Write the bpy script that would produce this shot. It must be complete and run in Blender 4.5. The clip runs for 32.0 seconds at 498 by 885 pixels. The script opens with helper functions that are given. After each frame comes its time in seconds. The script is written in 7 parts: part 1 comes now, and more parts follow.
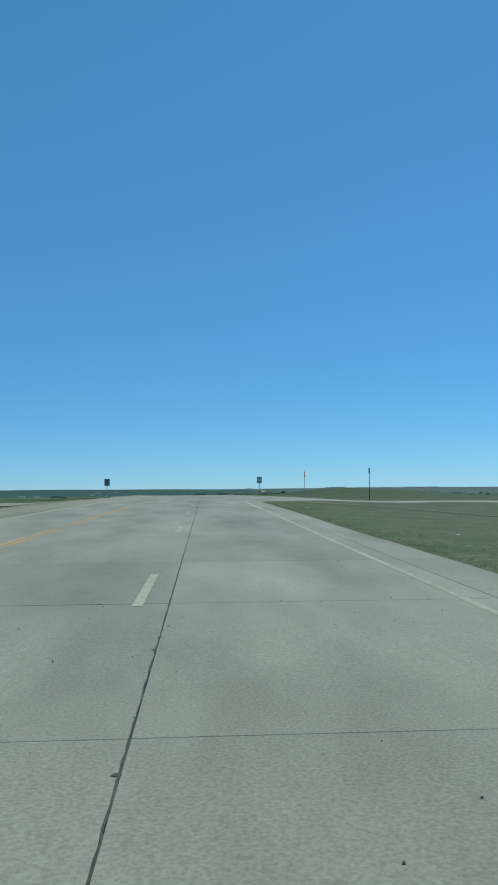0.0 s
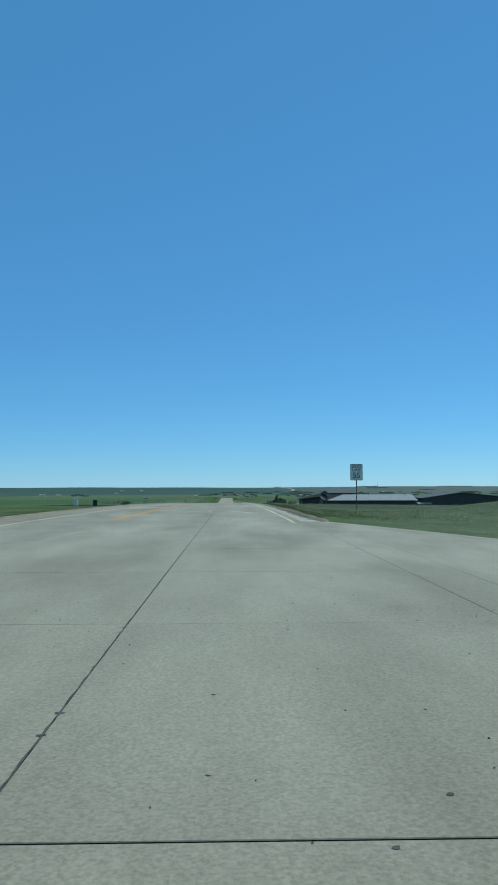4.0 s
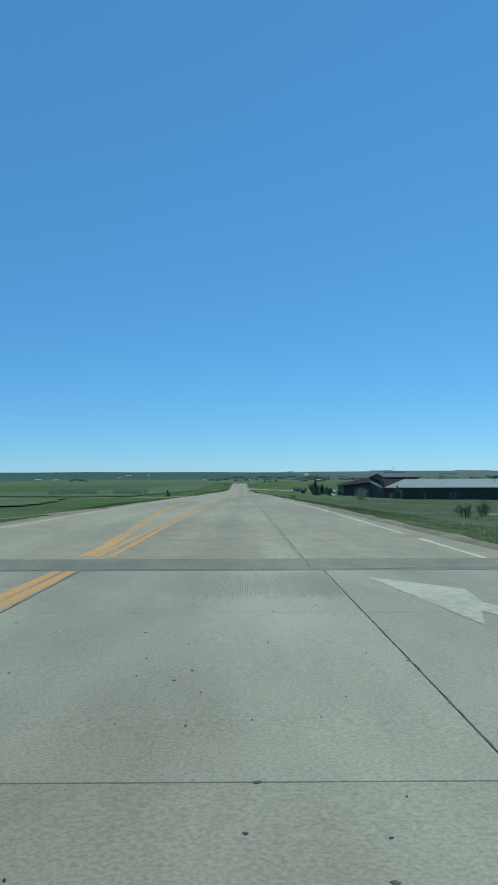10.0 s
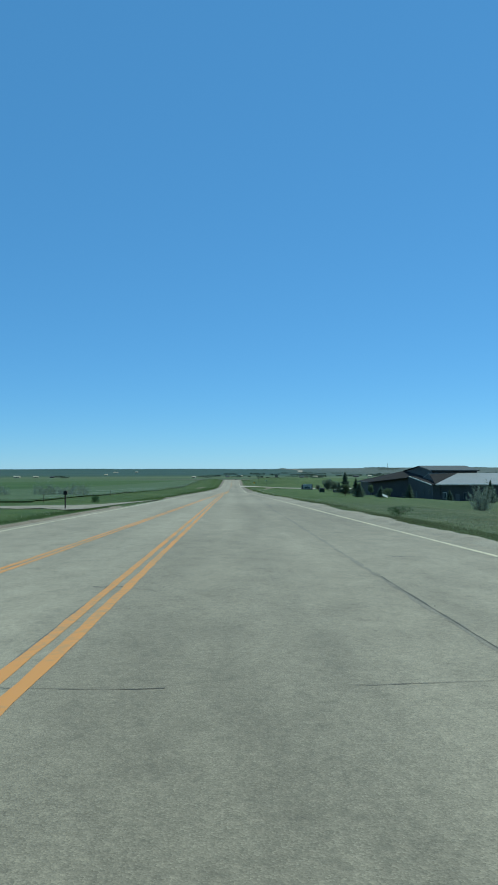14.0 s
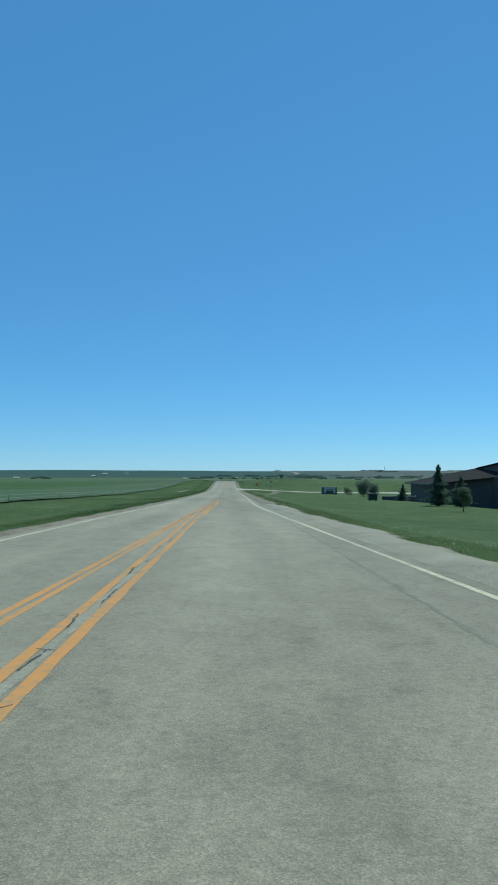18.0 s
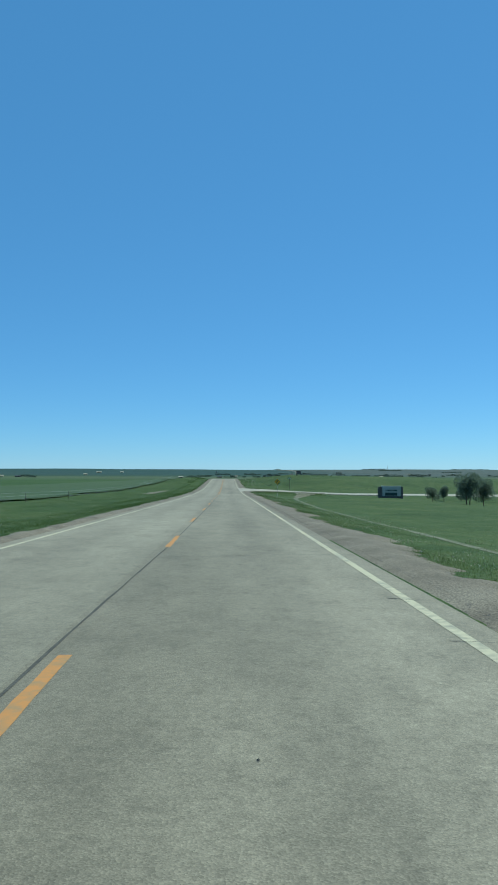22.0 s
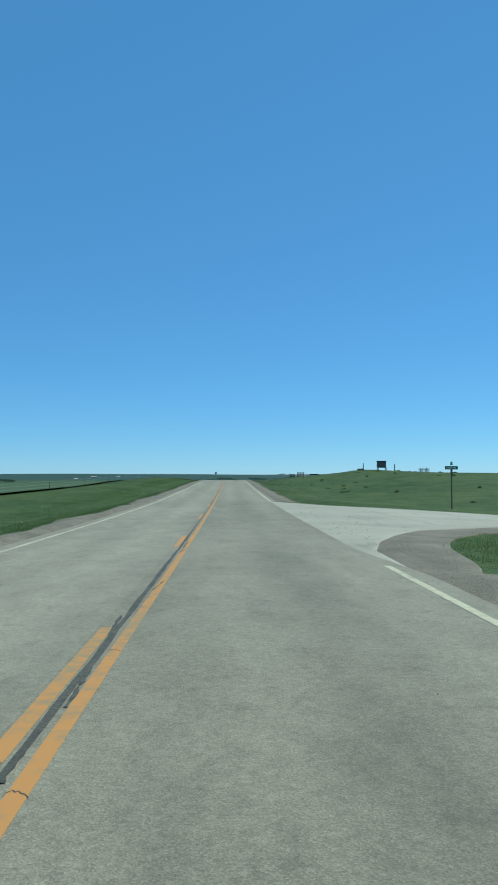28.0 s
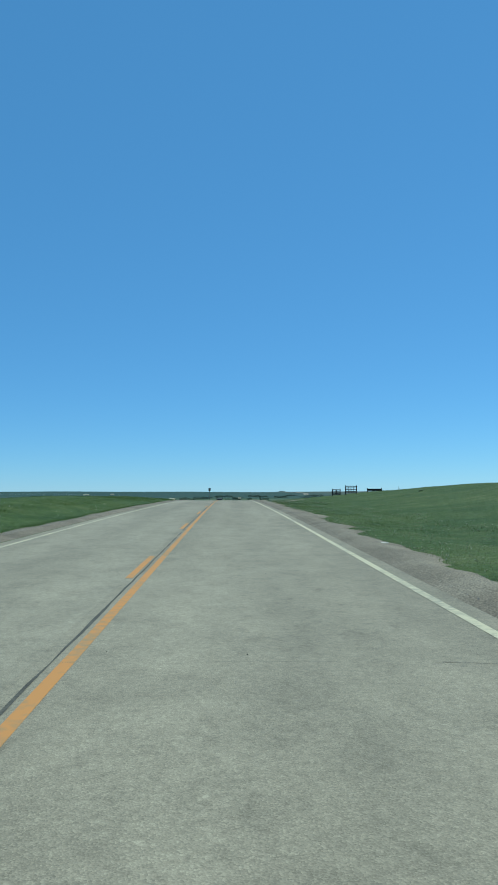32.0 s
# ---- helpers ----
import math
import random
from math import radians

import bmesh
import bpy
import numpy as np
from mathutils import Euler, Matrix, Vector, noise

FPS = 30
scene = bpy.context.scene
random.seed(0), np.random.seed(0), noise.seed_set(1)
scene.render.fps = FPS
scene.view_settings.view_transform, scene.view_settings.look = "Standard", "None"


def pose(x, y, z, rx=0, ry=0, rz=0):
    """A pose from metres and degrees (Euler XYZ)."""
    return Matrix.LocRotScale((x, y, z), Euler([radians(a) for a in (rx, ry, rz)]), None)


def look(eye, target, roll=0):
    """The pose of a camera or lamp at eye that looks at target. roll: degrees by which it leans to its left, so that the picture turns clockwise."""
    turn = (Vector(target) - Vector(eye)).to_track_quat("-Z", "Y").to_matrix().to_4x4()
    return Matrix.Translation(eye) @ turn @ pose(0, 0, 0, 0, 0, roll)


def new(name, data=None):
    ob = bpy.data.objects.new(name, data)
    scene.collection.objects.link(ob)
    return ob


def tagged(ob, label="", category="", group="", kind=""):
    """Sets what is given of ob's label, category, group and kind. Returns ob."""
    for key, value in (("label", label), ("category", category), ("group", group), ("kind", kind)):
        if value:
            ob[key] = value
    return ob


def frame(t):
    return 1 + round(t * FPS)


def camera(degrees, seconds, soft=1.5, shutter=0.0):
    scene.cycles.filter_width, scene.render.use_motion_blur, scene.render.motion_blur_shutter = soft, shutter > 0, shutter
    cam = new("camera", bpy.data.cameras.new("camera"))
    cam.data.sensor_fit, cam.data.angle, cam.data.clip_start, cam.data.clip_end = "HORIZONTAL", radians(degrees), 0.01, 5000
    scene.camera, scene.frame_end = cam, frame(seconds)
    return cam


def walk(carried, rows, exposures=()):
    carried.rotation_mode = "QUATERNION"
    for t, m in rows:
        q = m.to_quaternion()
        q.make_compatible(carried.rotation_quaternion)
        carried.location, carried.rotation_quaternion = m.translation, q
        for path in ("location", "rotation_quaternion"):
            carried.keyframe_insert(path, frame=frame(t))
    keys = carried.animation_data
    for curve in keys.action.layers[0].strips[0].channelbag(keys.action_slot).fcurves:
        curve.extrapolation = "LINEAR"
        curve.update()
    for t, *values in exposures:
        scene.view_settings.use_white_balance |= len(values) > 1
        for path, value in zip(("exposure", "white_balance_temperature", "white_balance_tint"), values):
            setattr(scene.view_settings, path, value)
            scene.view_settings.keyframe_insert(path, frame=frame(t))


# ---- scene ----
EXPOSURE = [(0.0, -0.10, 5500, -17), (4.5, -0.06, 5500, -17), (8.0, 0.0, 5500, -17), (32.0, 0.0, 5500, -17)]

cam = camera(37.4, 32.0, 1.8, 0.0)
# seconds: x, y, z, tilt, lean, turn
ROWS = [
    (0.0, 4.10, 0.00, 1.360, 93.56, 0.36, -3.47),
    (0.5, 4.34, 9.75, 1.412, 93.69, 0.32, -3.18),
    (1.0, 4.52, 19.50, 1.473, 93.79, 0.28, -2.86),
    (1.5, 4.64, 29.25, 1.534, 93.82, 0.24, -2.51),
    (2.0, 4.70, 39.00, 1.590, 93.81, 0.20, -2.18),
    (2.5, 4.79, 48.75, 1.646, 93.77, 0.16, -1.90),
    (3.0, 4.84, 58.50, 1.702, 93.68, 0.13, -1.69),
    (3.5, 4.82, 68.25, 1.747, 93.56, 0.12, -1.49),
    (4.0, 4.74, 78.00, 1.770, 93.44, 0.11, -1.30),
    (4.5, 4.63, 87.75, 1.769, 93.32, 0.11, -1.10),
    (5.0, 4.48, 97.50, 1.749, 93.20, 0.11, -0.91),
    (5.5, 4.31, 107.25, 1.710, 93.07, 0.10, -0.73),
    (6.0, 4.10, 117.00, 1.650, 92.95, 0.10, -0.56),
    (6.5, 3.92, 126.75, 1.568, 92.84, 0.11, -0.41),
    (7.0, 3.71, 136.50, 1.466, 92.74, 0.11, -0.29),
    (7.5, 3.49, 146.25, 1.345, 92.64, 0.12, -0.21),
    (8.0, 3.25, 156.00, 1.210, 92.53, 0.12, -0.19),
    (8.5, 3.02, 165.75, 1.057, 92.43, 0.12, -0.23),
    (9.0, 2.80, 175.50, 0.887, 92.35, 0.13, -0.31),
    (9.5, 2.59, 185.25, 0.705, 92.29, 0.13, -0.40),
    (10.0, 2.40, 195.00, 0.520, 92.26, 0.14, -0.48),
    (10.5, 2.22, 204.75, 0.332, 92.29, 0.14, -0.54),
    (11.0, 2.06, 214.50, 0.139, 92.27, 0.15, -0.62),
    (11.5, 1.91, 224.25, -0.062, 92.18, 0.15, -0.72),
    (12.0, 1.77, 234.00, -0.270, 92.08, 0.15, -0.82),
    (12.5, 1.65, 243.75, -0.490, 92.04, 0.15, -0.91),
    (13.0, 1.55, 253.50, -0.719, 92.04, 0.15, -0.99),
    (13.5, 1.46, 263.25, -0.952, 92.03, 0.14, -1.07),
    (14.0, 1.38, 273.00, -1.180, 92.03, 0.12, -1.16),
    (14.5, 1.32, 282.75, -1.403, 92.06, 0.11, -1.26),
    (15.0, 1.28, 292.50, -1.625, 92.09, 0.09, -1.36),
    (15.5, 1.26, 302.25, -1.844, 92.11, 0.07, -1.45),
    (16.0, 1.24, 312.00, -2.060, 92.13, 0.05, -1.54),
    (16.5, 1.25, 321.75, -2.271, 92.15, 0.03, -1.60),
    (17.0, 1.26, 331.50, -2.478, 92.17, -0.01, -1.64),
    (17.5, 1.27, 341.25, -2.684, 92.21, -0.09, -1.64),
    (18.0, 1.28, 351.00, -2.890, 92.22, -0.19, -1.63),
    (18.5, 1.30, 360.75, -3.097, 92.19, -0.28, -1.64),
    (19.0, 1.31, 370.50, -3.303, 92.16, -0.33, -1.64),
    (19.5, 1.32, 380.25, -3.510, 92.15, -0.31, -1.64),
    (20.0, 1.34, 390.00, -3.720, 92.13, -0.25, -1.64),
    (20.5, 1.35, 399.75, -3.934, 92.09, -0.18, -1.66),
    (21.0, 1.37, 409.50, -4.150, 92.07, -0.16, -1.68),
    (21.5, 1.39, 419.25, -4.366, 92.10, -0.18, -1.70),
    (22.0, 1.42, 429.00, -4.580, 92.15, -0.25, -1.70),
    (22.5, 1.44, 438.75, -4.791, 92.19, -0.32, -1.69),
    (23.0, 1.46, 448.50, -5.000, 92.17, -0.34, -1.65),
    (23.5, 1.46, 458.25, -5.207, 92.15, -0.32, -1.61),
    (24.0, 1.46, 468.00, -5.410, 92.17, -0.25, -1.56),
    (24.5, 1.45, 477.75, -5.611, 92.21, -0.18, -1.54),
    (25.0, 1.44, 487.50, -5.809, 92.24, -0.13, -1.54),
    (25.5, 1.39, 497.25, -6.003, 92.27, -0.10, -1.54),
    (26.0, 1.35, 507.00, -6.190, 92.30, -0.10, -1.54),
    (26.5, 1.30, 516.75, -6.375, 92.33, -0.10, -1.54),
    (27.0, 1.25, 526.50, -6.558, 92.36, -0.10, -1.53),
    (27.5, 1.20, 536.25, -6.726, 92.43, -0.10, -1.51),
    (28.0, 1.15, 546.00, -6.870, 92.55, -0.10, -1.49),
    (28.5, 1.18, 555.75, -6.990, 92.70, -0.09, -1.48),
    (29.0, 1.23, 565.50, -7.092, 92.85, -0.08, -1.49),
    (29.5, 1.29, 575.25, -7.167, 93.05, -0.06, -1.52),
    (30.0, 1.35, 585.00, -7.210, 93.26, -0.05, -1.55),
    (30.5, 1.38, 594.75, -7.213, 93.40, -0.04, -1.58),
    (31.0, 1.39, 604.50, -7.181, 93.54, -0.02, -1.60),
    (31.5, 1.40, 614.25, -7.127, 93.71, -0.01, -1.60),
    (32.0, 1.42, 624.00, -7.060, 93.91, 0.00, -1.58),
]
walk(cam, [(t, pose(x, y, z, rx, ry, rz)) for t, x, y, z, rx, ry, rz in ROWS], EXPOSURE)

# daylight: a high sun ahead and close to the line of the road, clear sky
SUN = Vector((0.45, 0.38, 0.80)).normalized()
world = bpy.data.worlds.new("sky")
scene.world = world
world.use_nodes = True
wn = world.node_tree
wn.nodes.clear()
sky = wn.nodes.new("ShaderNodeTexSky")
sky.sky_type = "NISHITA"
sky.sun_disc = False
sky.sun_elevation = math.asin(SUN.z)
sky.sun_rotation = math.atan2(SUN.x, SUN.y)
sky.altitude, sky.air_density, sky.dust_density, sky.ozone_density = 0, 0.72, 0.0, 7.0
bg = wn.nodes.new("ShaderNodeBackground")
bg.inputs["Strength"].default_value = 0.060
wo = wn.nodes.new("ShaderNodeOutputWorld")
wn.links.new(sky.outputs[0], bg.inputs[0])
# even blue scattered light over the whole dome
haze = wn.nodes.new("ShaderNodeBackground")
haze.inputs["Color"].default_value = (0.066, 0.158, 0.325, 1.0)
both = wn.nodes.new("ShaderNodeAddShader")
wn.links.new(bg.outputs[0], both.inputs[0])
wn.links.new(haze.outputs[0], both.inputs[1])
wn.links.new(both.outputs[0], wo.inputs[0])
lamp = bpy.data.lights.new("sun", "SUN")
lamp.energy, lamp.angle, lamp.color = 3.6, radians(0.55), (1.0, 0.96, 0.9)
sun = new("sun", lamp)
sun.matrix_world = look(SUN * 100, (0, 0, 0))

# ---- materials ----
def rgb(*c):
    return (*c, 1.0)


def mat(name, stops, scale=1.0, rough=0.8, metal=0.0, bump=0.0, bump_scale=None, fine=None, fine_amount=0.25, detail=6.0,
        stretch=(1, 1, 1), random_amount=0.0, bump_dist=0.02, spec=0.4):
    """A surface whose colour runs over the stops by a noise, with a finer grain over it, relief, and some change from piece to piece."""
    m = bpy.data.materials.new(name)
    m.use_nodes = True
    nt = m.node_tree
    b = nt.nodes["Principled BSDF"]
    b.inputs["Roughness"].default_value, b.inputs["Metallic"].default_value = rough, metal
    b.inputs["Specular IOR Level"].default_value = spec
    geo = nt.nodes.new("ShaderNodeNewGeometry")
    mp = nt.nodes.new("ShaderNodeMapping")
    mp.inputs["Scale"].default_value = stretch
    nt.links.new(geo.outputs["Position"], mp.inputs["Vector"])
    n1 = nt.nodes.new("ShaderNodeTexNoise")
    n1.inputs["Scale"].default_value, n1.inputs["Detail"].default_value, n1.inputs["Roughness"].default_value = scale, detail, 0.6
    nt.links.new(mp.outputs[0], n1.inputs["Vector"])
    ramp = nt.nodes.new("ShaderNodeValToRGB")
    els = ramp.color_ramp.elements
    lo, hi = 0.3, 0.7
    els[0].position, els[0].color = lo, rgb(*stops[0])
    els[1].position, els[1].color = hi, rgb(*stops[-1])
    for i, c in enumerate(stops[1:-1], 1):
        e = els.new(lo + (hi - lo) * i / (len(stops) - 1))
        e.color = rgb(*c)
    nt.links.new(n1.outputs["Fac"], ramp.inputs["Fac"])
    col = ramp.outputs["Color"]
    if fine:
        n2 = nt.nodes.new("ShaderNodeTexNoise")
        n2.inputs["Scale"].default_value, n2.inputs["Detail"].default_value = fine, 3.0
        nt.links.new(geo.outputs["Position"], n2.inputs["Vector"])
        mr = nt.nodes.new("ShaderNodeMapRange")
        mr.inputs["From Min"].default_value, mr.inputs["From Max"].default_value = 0.3, 0.7
        mr.inputs["To Min"].default_value, mr.inputs["To Max"].default_value = 1 - fine_amount, 1 + fine_amount
        nt.links.new(n2.outputs["Fac"], mr.inputs["Value"])
        mul = nt.nodes.new("ShaderNodeVectorMath")
        mul.operation = "SCALE"
        nt.links.new(col, mul.inputs[0])
        nt.links.new(mr.outputs[0], mul.inputs["Scale"])
        col = mul.outputs[0]
    if random_amount:
        oi = nt.nodes.new("ShaderNodeObjectInfo")
        mr2 = nt.nodes.new("ShaderNodeMapRange")
        mr2.inputs["To Min"].default_value, mr2.inputs["To Max"].default_value = 1 - random_amount, 1 + random_amount
        nt.links.new(oi.outputs["Random"], mr2.inputs["Value"])
        mul2 = nt.nodes.new("ShaderNodeVectorMath")
        mul2.operation = "SCALE"
        nt.links.new(col, mul2.inputs[0])
        nt.links.new(mr2.outputs[0], mul2.inputs["Scale"])
        col = mul2.outputs[0]
    nt.links.new(col, b.inputs["Base Color"])
    if bump:
        n3 = nt.nodes.new("ShaderNodeTexNoise")
        n3.inputs["Scale"].default_value, n3.inputs["Detail"].default_value = bump_scale or scale * 8, 4.0
        nt.links.new(geo.outputs["Position"], n3.inputs["Vector"])
        bp = nt.nodes.new("ShaderNodeBump")
        bp.inputs["Strength"].default_value, bp.inputs["Distance"].default_value = bump, bump_dist
        nt.links.new(n3.outputs["Fac"], bp.inputs["Height"])
        nt.links.new(bp.outputs[0], b.inputs["Normal"])
    return m


def leafy(name, a, b_, c, through_leaf=0.4):
    """Foliage: each leaf or blade takes its own shade of green."""
    m = bpy.data.materials.new(name)
    m.use_nodes = True
    nt = m.node_tree
    b = nt.nodes["Principled BSDF"]
    b.inputs["Roughness"].default_value = 0.7
    b.inputs["Specular IOR Level"].default_value = 0.2
    geo = nt.nodes.new("ShaderNodeNewGeometry")
    ramp = nt.nodes.new("ShaderNodeValToRGB")
    els = ramp.color_ramp.elements
    els[0].color, els[1].color = rgb(*a), rgb(*c)
    els.new(0.55).color = rgb(*b_)
    nt.links.new(geo.outputs["Random Per Island"], ramp.inputs["Fac"])
    nt.links.new(ramp.outputs[0], b.inputs["Base Color"])
    # thin leaves let the sun shine through
    tr = nt.nodes.new("ShaderNodeBsdfTranslucent")
    ms = nt.nodes.new("ShaderNodeMixShader")
    ms.inputs[0].default_value = through_leaf
    nt.links.new(ramp.outputs[0], tr.inputs["Color"])
    nt.links.new(b.outputs[0], ms.inputs[1])
    nt.links.new(tr.outputs[0], ms.inputs[2])
    nt.links.new(ms.outputs[0], nt.nodes["Material Output"].inputs["Surface"])
    return m


def worn_paint(name, colour, under, wear=0.5):
    """Road paint, worn through to the surface below in flecks and streaks."""
    m = bpy.data.materials.new(name)
    m.use_nodes = True
    nt = m.node_tree
    b = nt.nodes["Principled BSDF"]
    b.inputs["Roughness"].default_value = 0.75
    b.inputs["Specular IOR Level"].default_value = 0.2
    geo = nt.nodes.new("ShaderNodeNewGeometry")
    n1 = nt.nodes.new("ShaderNodeTexNoise")
    n1.inputs["Scale"].default_value, n1.inputs["Detail"].default_value = 9.0, 8.0
    n2 = nt.nodes.new("ShaderNodeTexNoise")
    n2.inputs["Scale"].default_value, n2.inputs["Detail"].default_value = 0.35, 3.0
    add = nt.nodes.new("ShaderNodeMath")
    add.operation = "ADD"
    for n in (n1, n2):
        nt.links.new(geo.outputs["Position"], n.inputs["Vector"])
    nt.links.new(n1.outputs["Fac"], add.inputs[0])
    nt.links.new(n2.outputs["Fac"], add.inputs[1])
    ramp = nt.nodes.new("ShaderNodeValToRGB")
    els = ramp.color_ramp.elements
    els[0].position, els[0].color = 0.5 * wear + 0.14, rgb(*under)
    els[1].position, els[1].color = 0.5 * wear + 0.3, rgb(*colour)
    half = nt.nodes.new("ShaderNodeMath")
    half.operation = "MULTIPLY"
    half.inputs[1].default_value = 0.5
    nt.links.new(add.outputs[0], half.inputs[0])
    nt.links.new(half.outputs[0], ramp.inputs["Fac"])
    nt.links.new(ramp.outputs[0], b.inputs["Base Color"])
    return m


def land_material():
    """Prairie and fields: grass with patches at several scales, and far off broad fields of different crops."""
    m = bpy.data.materials.new("prairie_grass")
    m.use_nodes = True
    nt = m.node_tree
    L = nt.links.new
    b = nt.nodes["Principled BSDF"]
    b.inputs["Roughness"].default_value = 0.9
    b.inputs["Specular IOR Level"].default_value = 0.15
    geo = nt.nodes.new("ShaderNodeNewGeometry")

    def noise_ramp(scale, stops, detail=5.0, stretch=(1, 1, 1)):
        mp = nt.nodes.new("ShaderNodeMapping")
        mp.inputs["Scale"].default_value = stretch
        n = nt.nodes.new("ShaderNodeTexNoise")
        n.inputs["Scale"].default_value, n.inputs["Detail"].default_value, n.inputs["Roughness"].default_value = scale, detail, 0.65
        r = nt.nodes.new("ShaderNodeValToRGB")
        e = r.color_ramp.elements
        e[0].position, e[0].color = 0.32, rgb(*stops[0])
        e[1].position, e[1].color = 0.68, rgb(*stops[-1])
        for i, c in enumerate(stops[1:-1], 1):
            e.new(0.32 + 0.36 * i / (len(stops) - 1)).color = rgb(*c)
        L(geo.outputs["Position"], mp.inputs["Vector"])
        L(mp.outputs[0], n.inputs["Vector"])
        L(n.outputs["Fac"], r.inputs["Fac"])
        return r.outputs["Color"]

    def mix(fac, a, c, mode="MIX"):
        x = nt.nodes.new("ShaderNodeMix")
        x.data_type, x.blend_type = "RGBA", mode
        if isinstance(fac, float):
            x.inputs["Factor"].default_value = fac
        else:
            L(fac, x.inputs["Factor"])
        L(a, x.inputs["A"])
        L(c, x.inputs["B"])
        return x.outputs["Result"]

    near = noise_ramp(0.09, [(0.044, 0.071, 0.018), (0.076, 0.103, 0.026), (0.124, 0.135, 0.040)])
    dry = noise_ramp(0.35, [(0.092, 0.100, 0.045), (0.125, 0.122, 0.058), (0.160, 0.142, 0.078)], 7.0)
    patch = noise_ramp(0.55, [(0.028, 0.054, 0.014), (0.080, 0.105, 0.028), (0.142, 0.142, 0.054)], 8.0)
    close = mix(0.5, near, patch)
    vor = nt.nodes.new("ShaderNodeTexVoronoi")
    vor.inputs["Scale"].default_value = 1.0
    mp = nt.nodes.new("ShaderNodeMapping")
    mp.inputs["Scale"].default_value = (0.0016, 0.0042, 0)
    mp.inputs["Rotation"].default_value = (0, 0, radians(4))
    L(geo.outputs["Position"], mp.inputs["Vector"])
    L(mp.outputs[0], vor.inputs["Vector"])
    fr = nt.nodes.new("ShaderNodeValToRGB")
    fr.color_ramp.interpolation = "CONSTANT"
    e = fr.color_ramp.elements
    e[0].position, e[0].color = 0.0, rgb(0.062, 0.088, 0.034)
    e[1].position, e[1].color = 0.8, rgb(0.105, 0.100, 0.055)
    for p, c in ((0.22, (0.092, 0.122, 0.044)), (0.38, (0.062, 0.074, 0.042)), (0.52, (0.118, 0.136, 0.060)), (0.68, (0.048, 0.072, 0.030))):
        e.new(p).color = rgb(*c)
    sep = nt.nodes.new("ShaderNodeSeparateColor")
    L(vor.outputs["Color"], sep.inputs[0])
    L(sep.outputs[0], fr.inputs["Fac"])
    far = mix(0.3, fr.outputs["Color"], noise_ramp(0.012, [(0.058, 0.076, 0.036), (0.088, 0.094, 0.050)], 7.0, (0.5, 1, 1)))
    # meadow near the road gives way to broad fields
    xyz = nt.nodes.new("ShaderNodeSeparateXYZ")
    L(geo.outputs["Position"], xyz.inputs[0])
    ab = nt.nodes.new("ShaderNodeMath")
    ab.operation = "ABSOLUTE"
    L(xyz.outputs["X"], ab.inputs[0])
    f1 = nt.nodes.new("ShaderNodeMapRange")
    f1.inputs["From Min"].default_value, f1.inputs["From Max"].default_value = 120, 190
    L(ab.outputs[0], f1.inputs["Value"])
    f2 = nt.nodes.new("ShaderNodeMapRange")
    f2.inputs["From Min"].default_value, f2.inputs["From Max"].default_value = 760, 900
    L(xyz.outputs["Y"], f2.inputs["Value"])
    mx = nt.nodes.new("ShaderNodeMath")
    mx.operation = "MAXIMUM"
    L(f1.outputs[0], mx.inputs[0])
    L(f2.outputs[0], mx.inputs[1])
    f0 = nt.nodes.new("ShaderNodeMapRange")
    f0.inputs["From Min"].default_value, f0.inputs["From Max"].default_value = 50, 115
    f0.inputs["To Min"].default_value, f0.inputs["To Max"].default_value = 0.7, 0.0
    L(xyz.outputs["Y"], f0.inputs["Value"])
    # rough brownish meadow beside the first half of the asphalt
    fx = nt.nodes.new("ShaderNodeMapRange")
    fx.inputs["From Min"].default_value, fx.inputs["From Max"].default_value = 8, 13
    fx.inputs["To Max"].default_value = 0.6
    L(xyz.outputs["X"], fx.inputs["Value"])
    fy = nt.nodes.new("ShaderNodeMapRange")
    fy.inputs["From Min"].default_value, fy.inputs["From Max"].default_value = 335, 400
    fy.inputs["To Min"].default_value, fy.inputs["To Max"].default_value = 1.0, 0.0
    L(xyz.outputs["Y"], fy.inputs["Value"])
    fm = nt.nodes.new("ShaderNodeMath")
    fm.operation = "MULTIPLY"
    L(fx.outputs[0], fm.inputs[0])
    L(fy.outputs[0], fm.inputs[1])
    brown = noise_ramp(0.4, [(0.050, 0.056, 0.028), (0.090, 0.090, 0.046), (0.135, 0.122, 0.070)], 8.0)
    close = mix(fm.outputs[0], close, brown)
    base = mix(mx.outputs[0], mix(f0.outputs[0], close, dry), far)
    # slopes of the distant ridge, with blue-green distance haze put into their colour
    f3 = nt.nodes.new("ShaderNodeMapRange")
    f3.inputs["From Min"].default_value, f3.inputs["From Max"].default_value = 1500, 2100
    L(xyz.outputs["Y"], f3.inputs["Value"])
    ridge_haze = noise_ramp(0.004, [(0.036, 0.064, 0.052), (0.046, 0.076, 0.058), (0.072, 0.090, 0.066)], 6.0, (0.5, 1.6, 1))
    # paler haze tint for the right-hand part of the ridge
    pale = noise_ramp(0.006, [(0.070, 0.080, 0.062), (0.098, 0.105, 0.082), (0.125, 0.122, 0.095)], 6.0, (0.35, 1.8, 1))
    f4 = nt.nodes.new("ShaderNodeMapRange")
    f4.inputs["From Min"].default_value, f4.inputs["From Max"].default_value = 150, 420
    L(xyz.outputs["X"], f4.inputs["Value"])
    ridge_haze = mix(f4.outputs[0], ridge_haze, pale)
    base = mix(f3.outputs[0], base, ridge_haze)
    grain = nt.nodes.new("ShaderNodeTexNoise")
    grain.inputs["Scale"].default_value, grain.inputs["Detail"].default_value = 6.0, 6.0
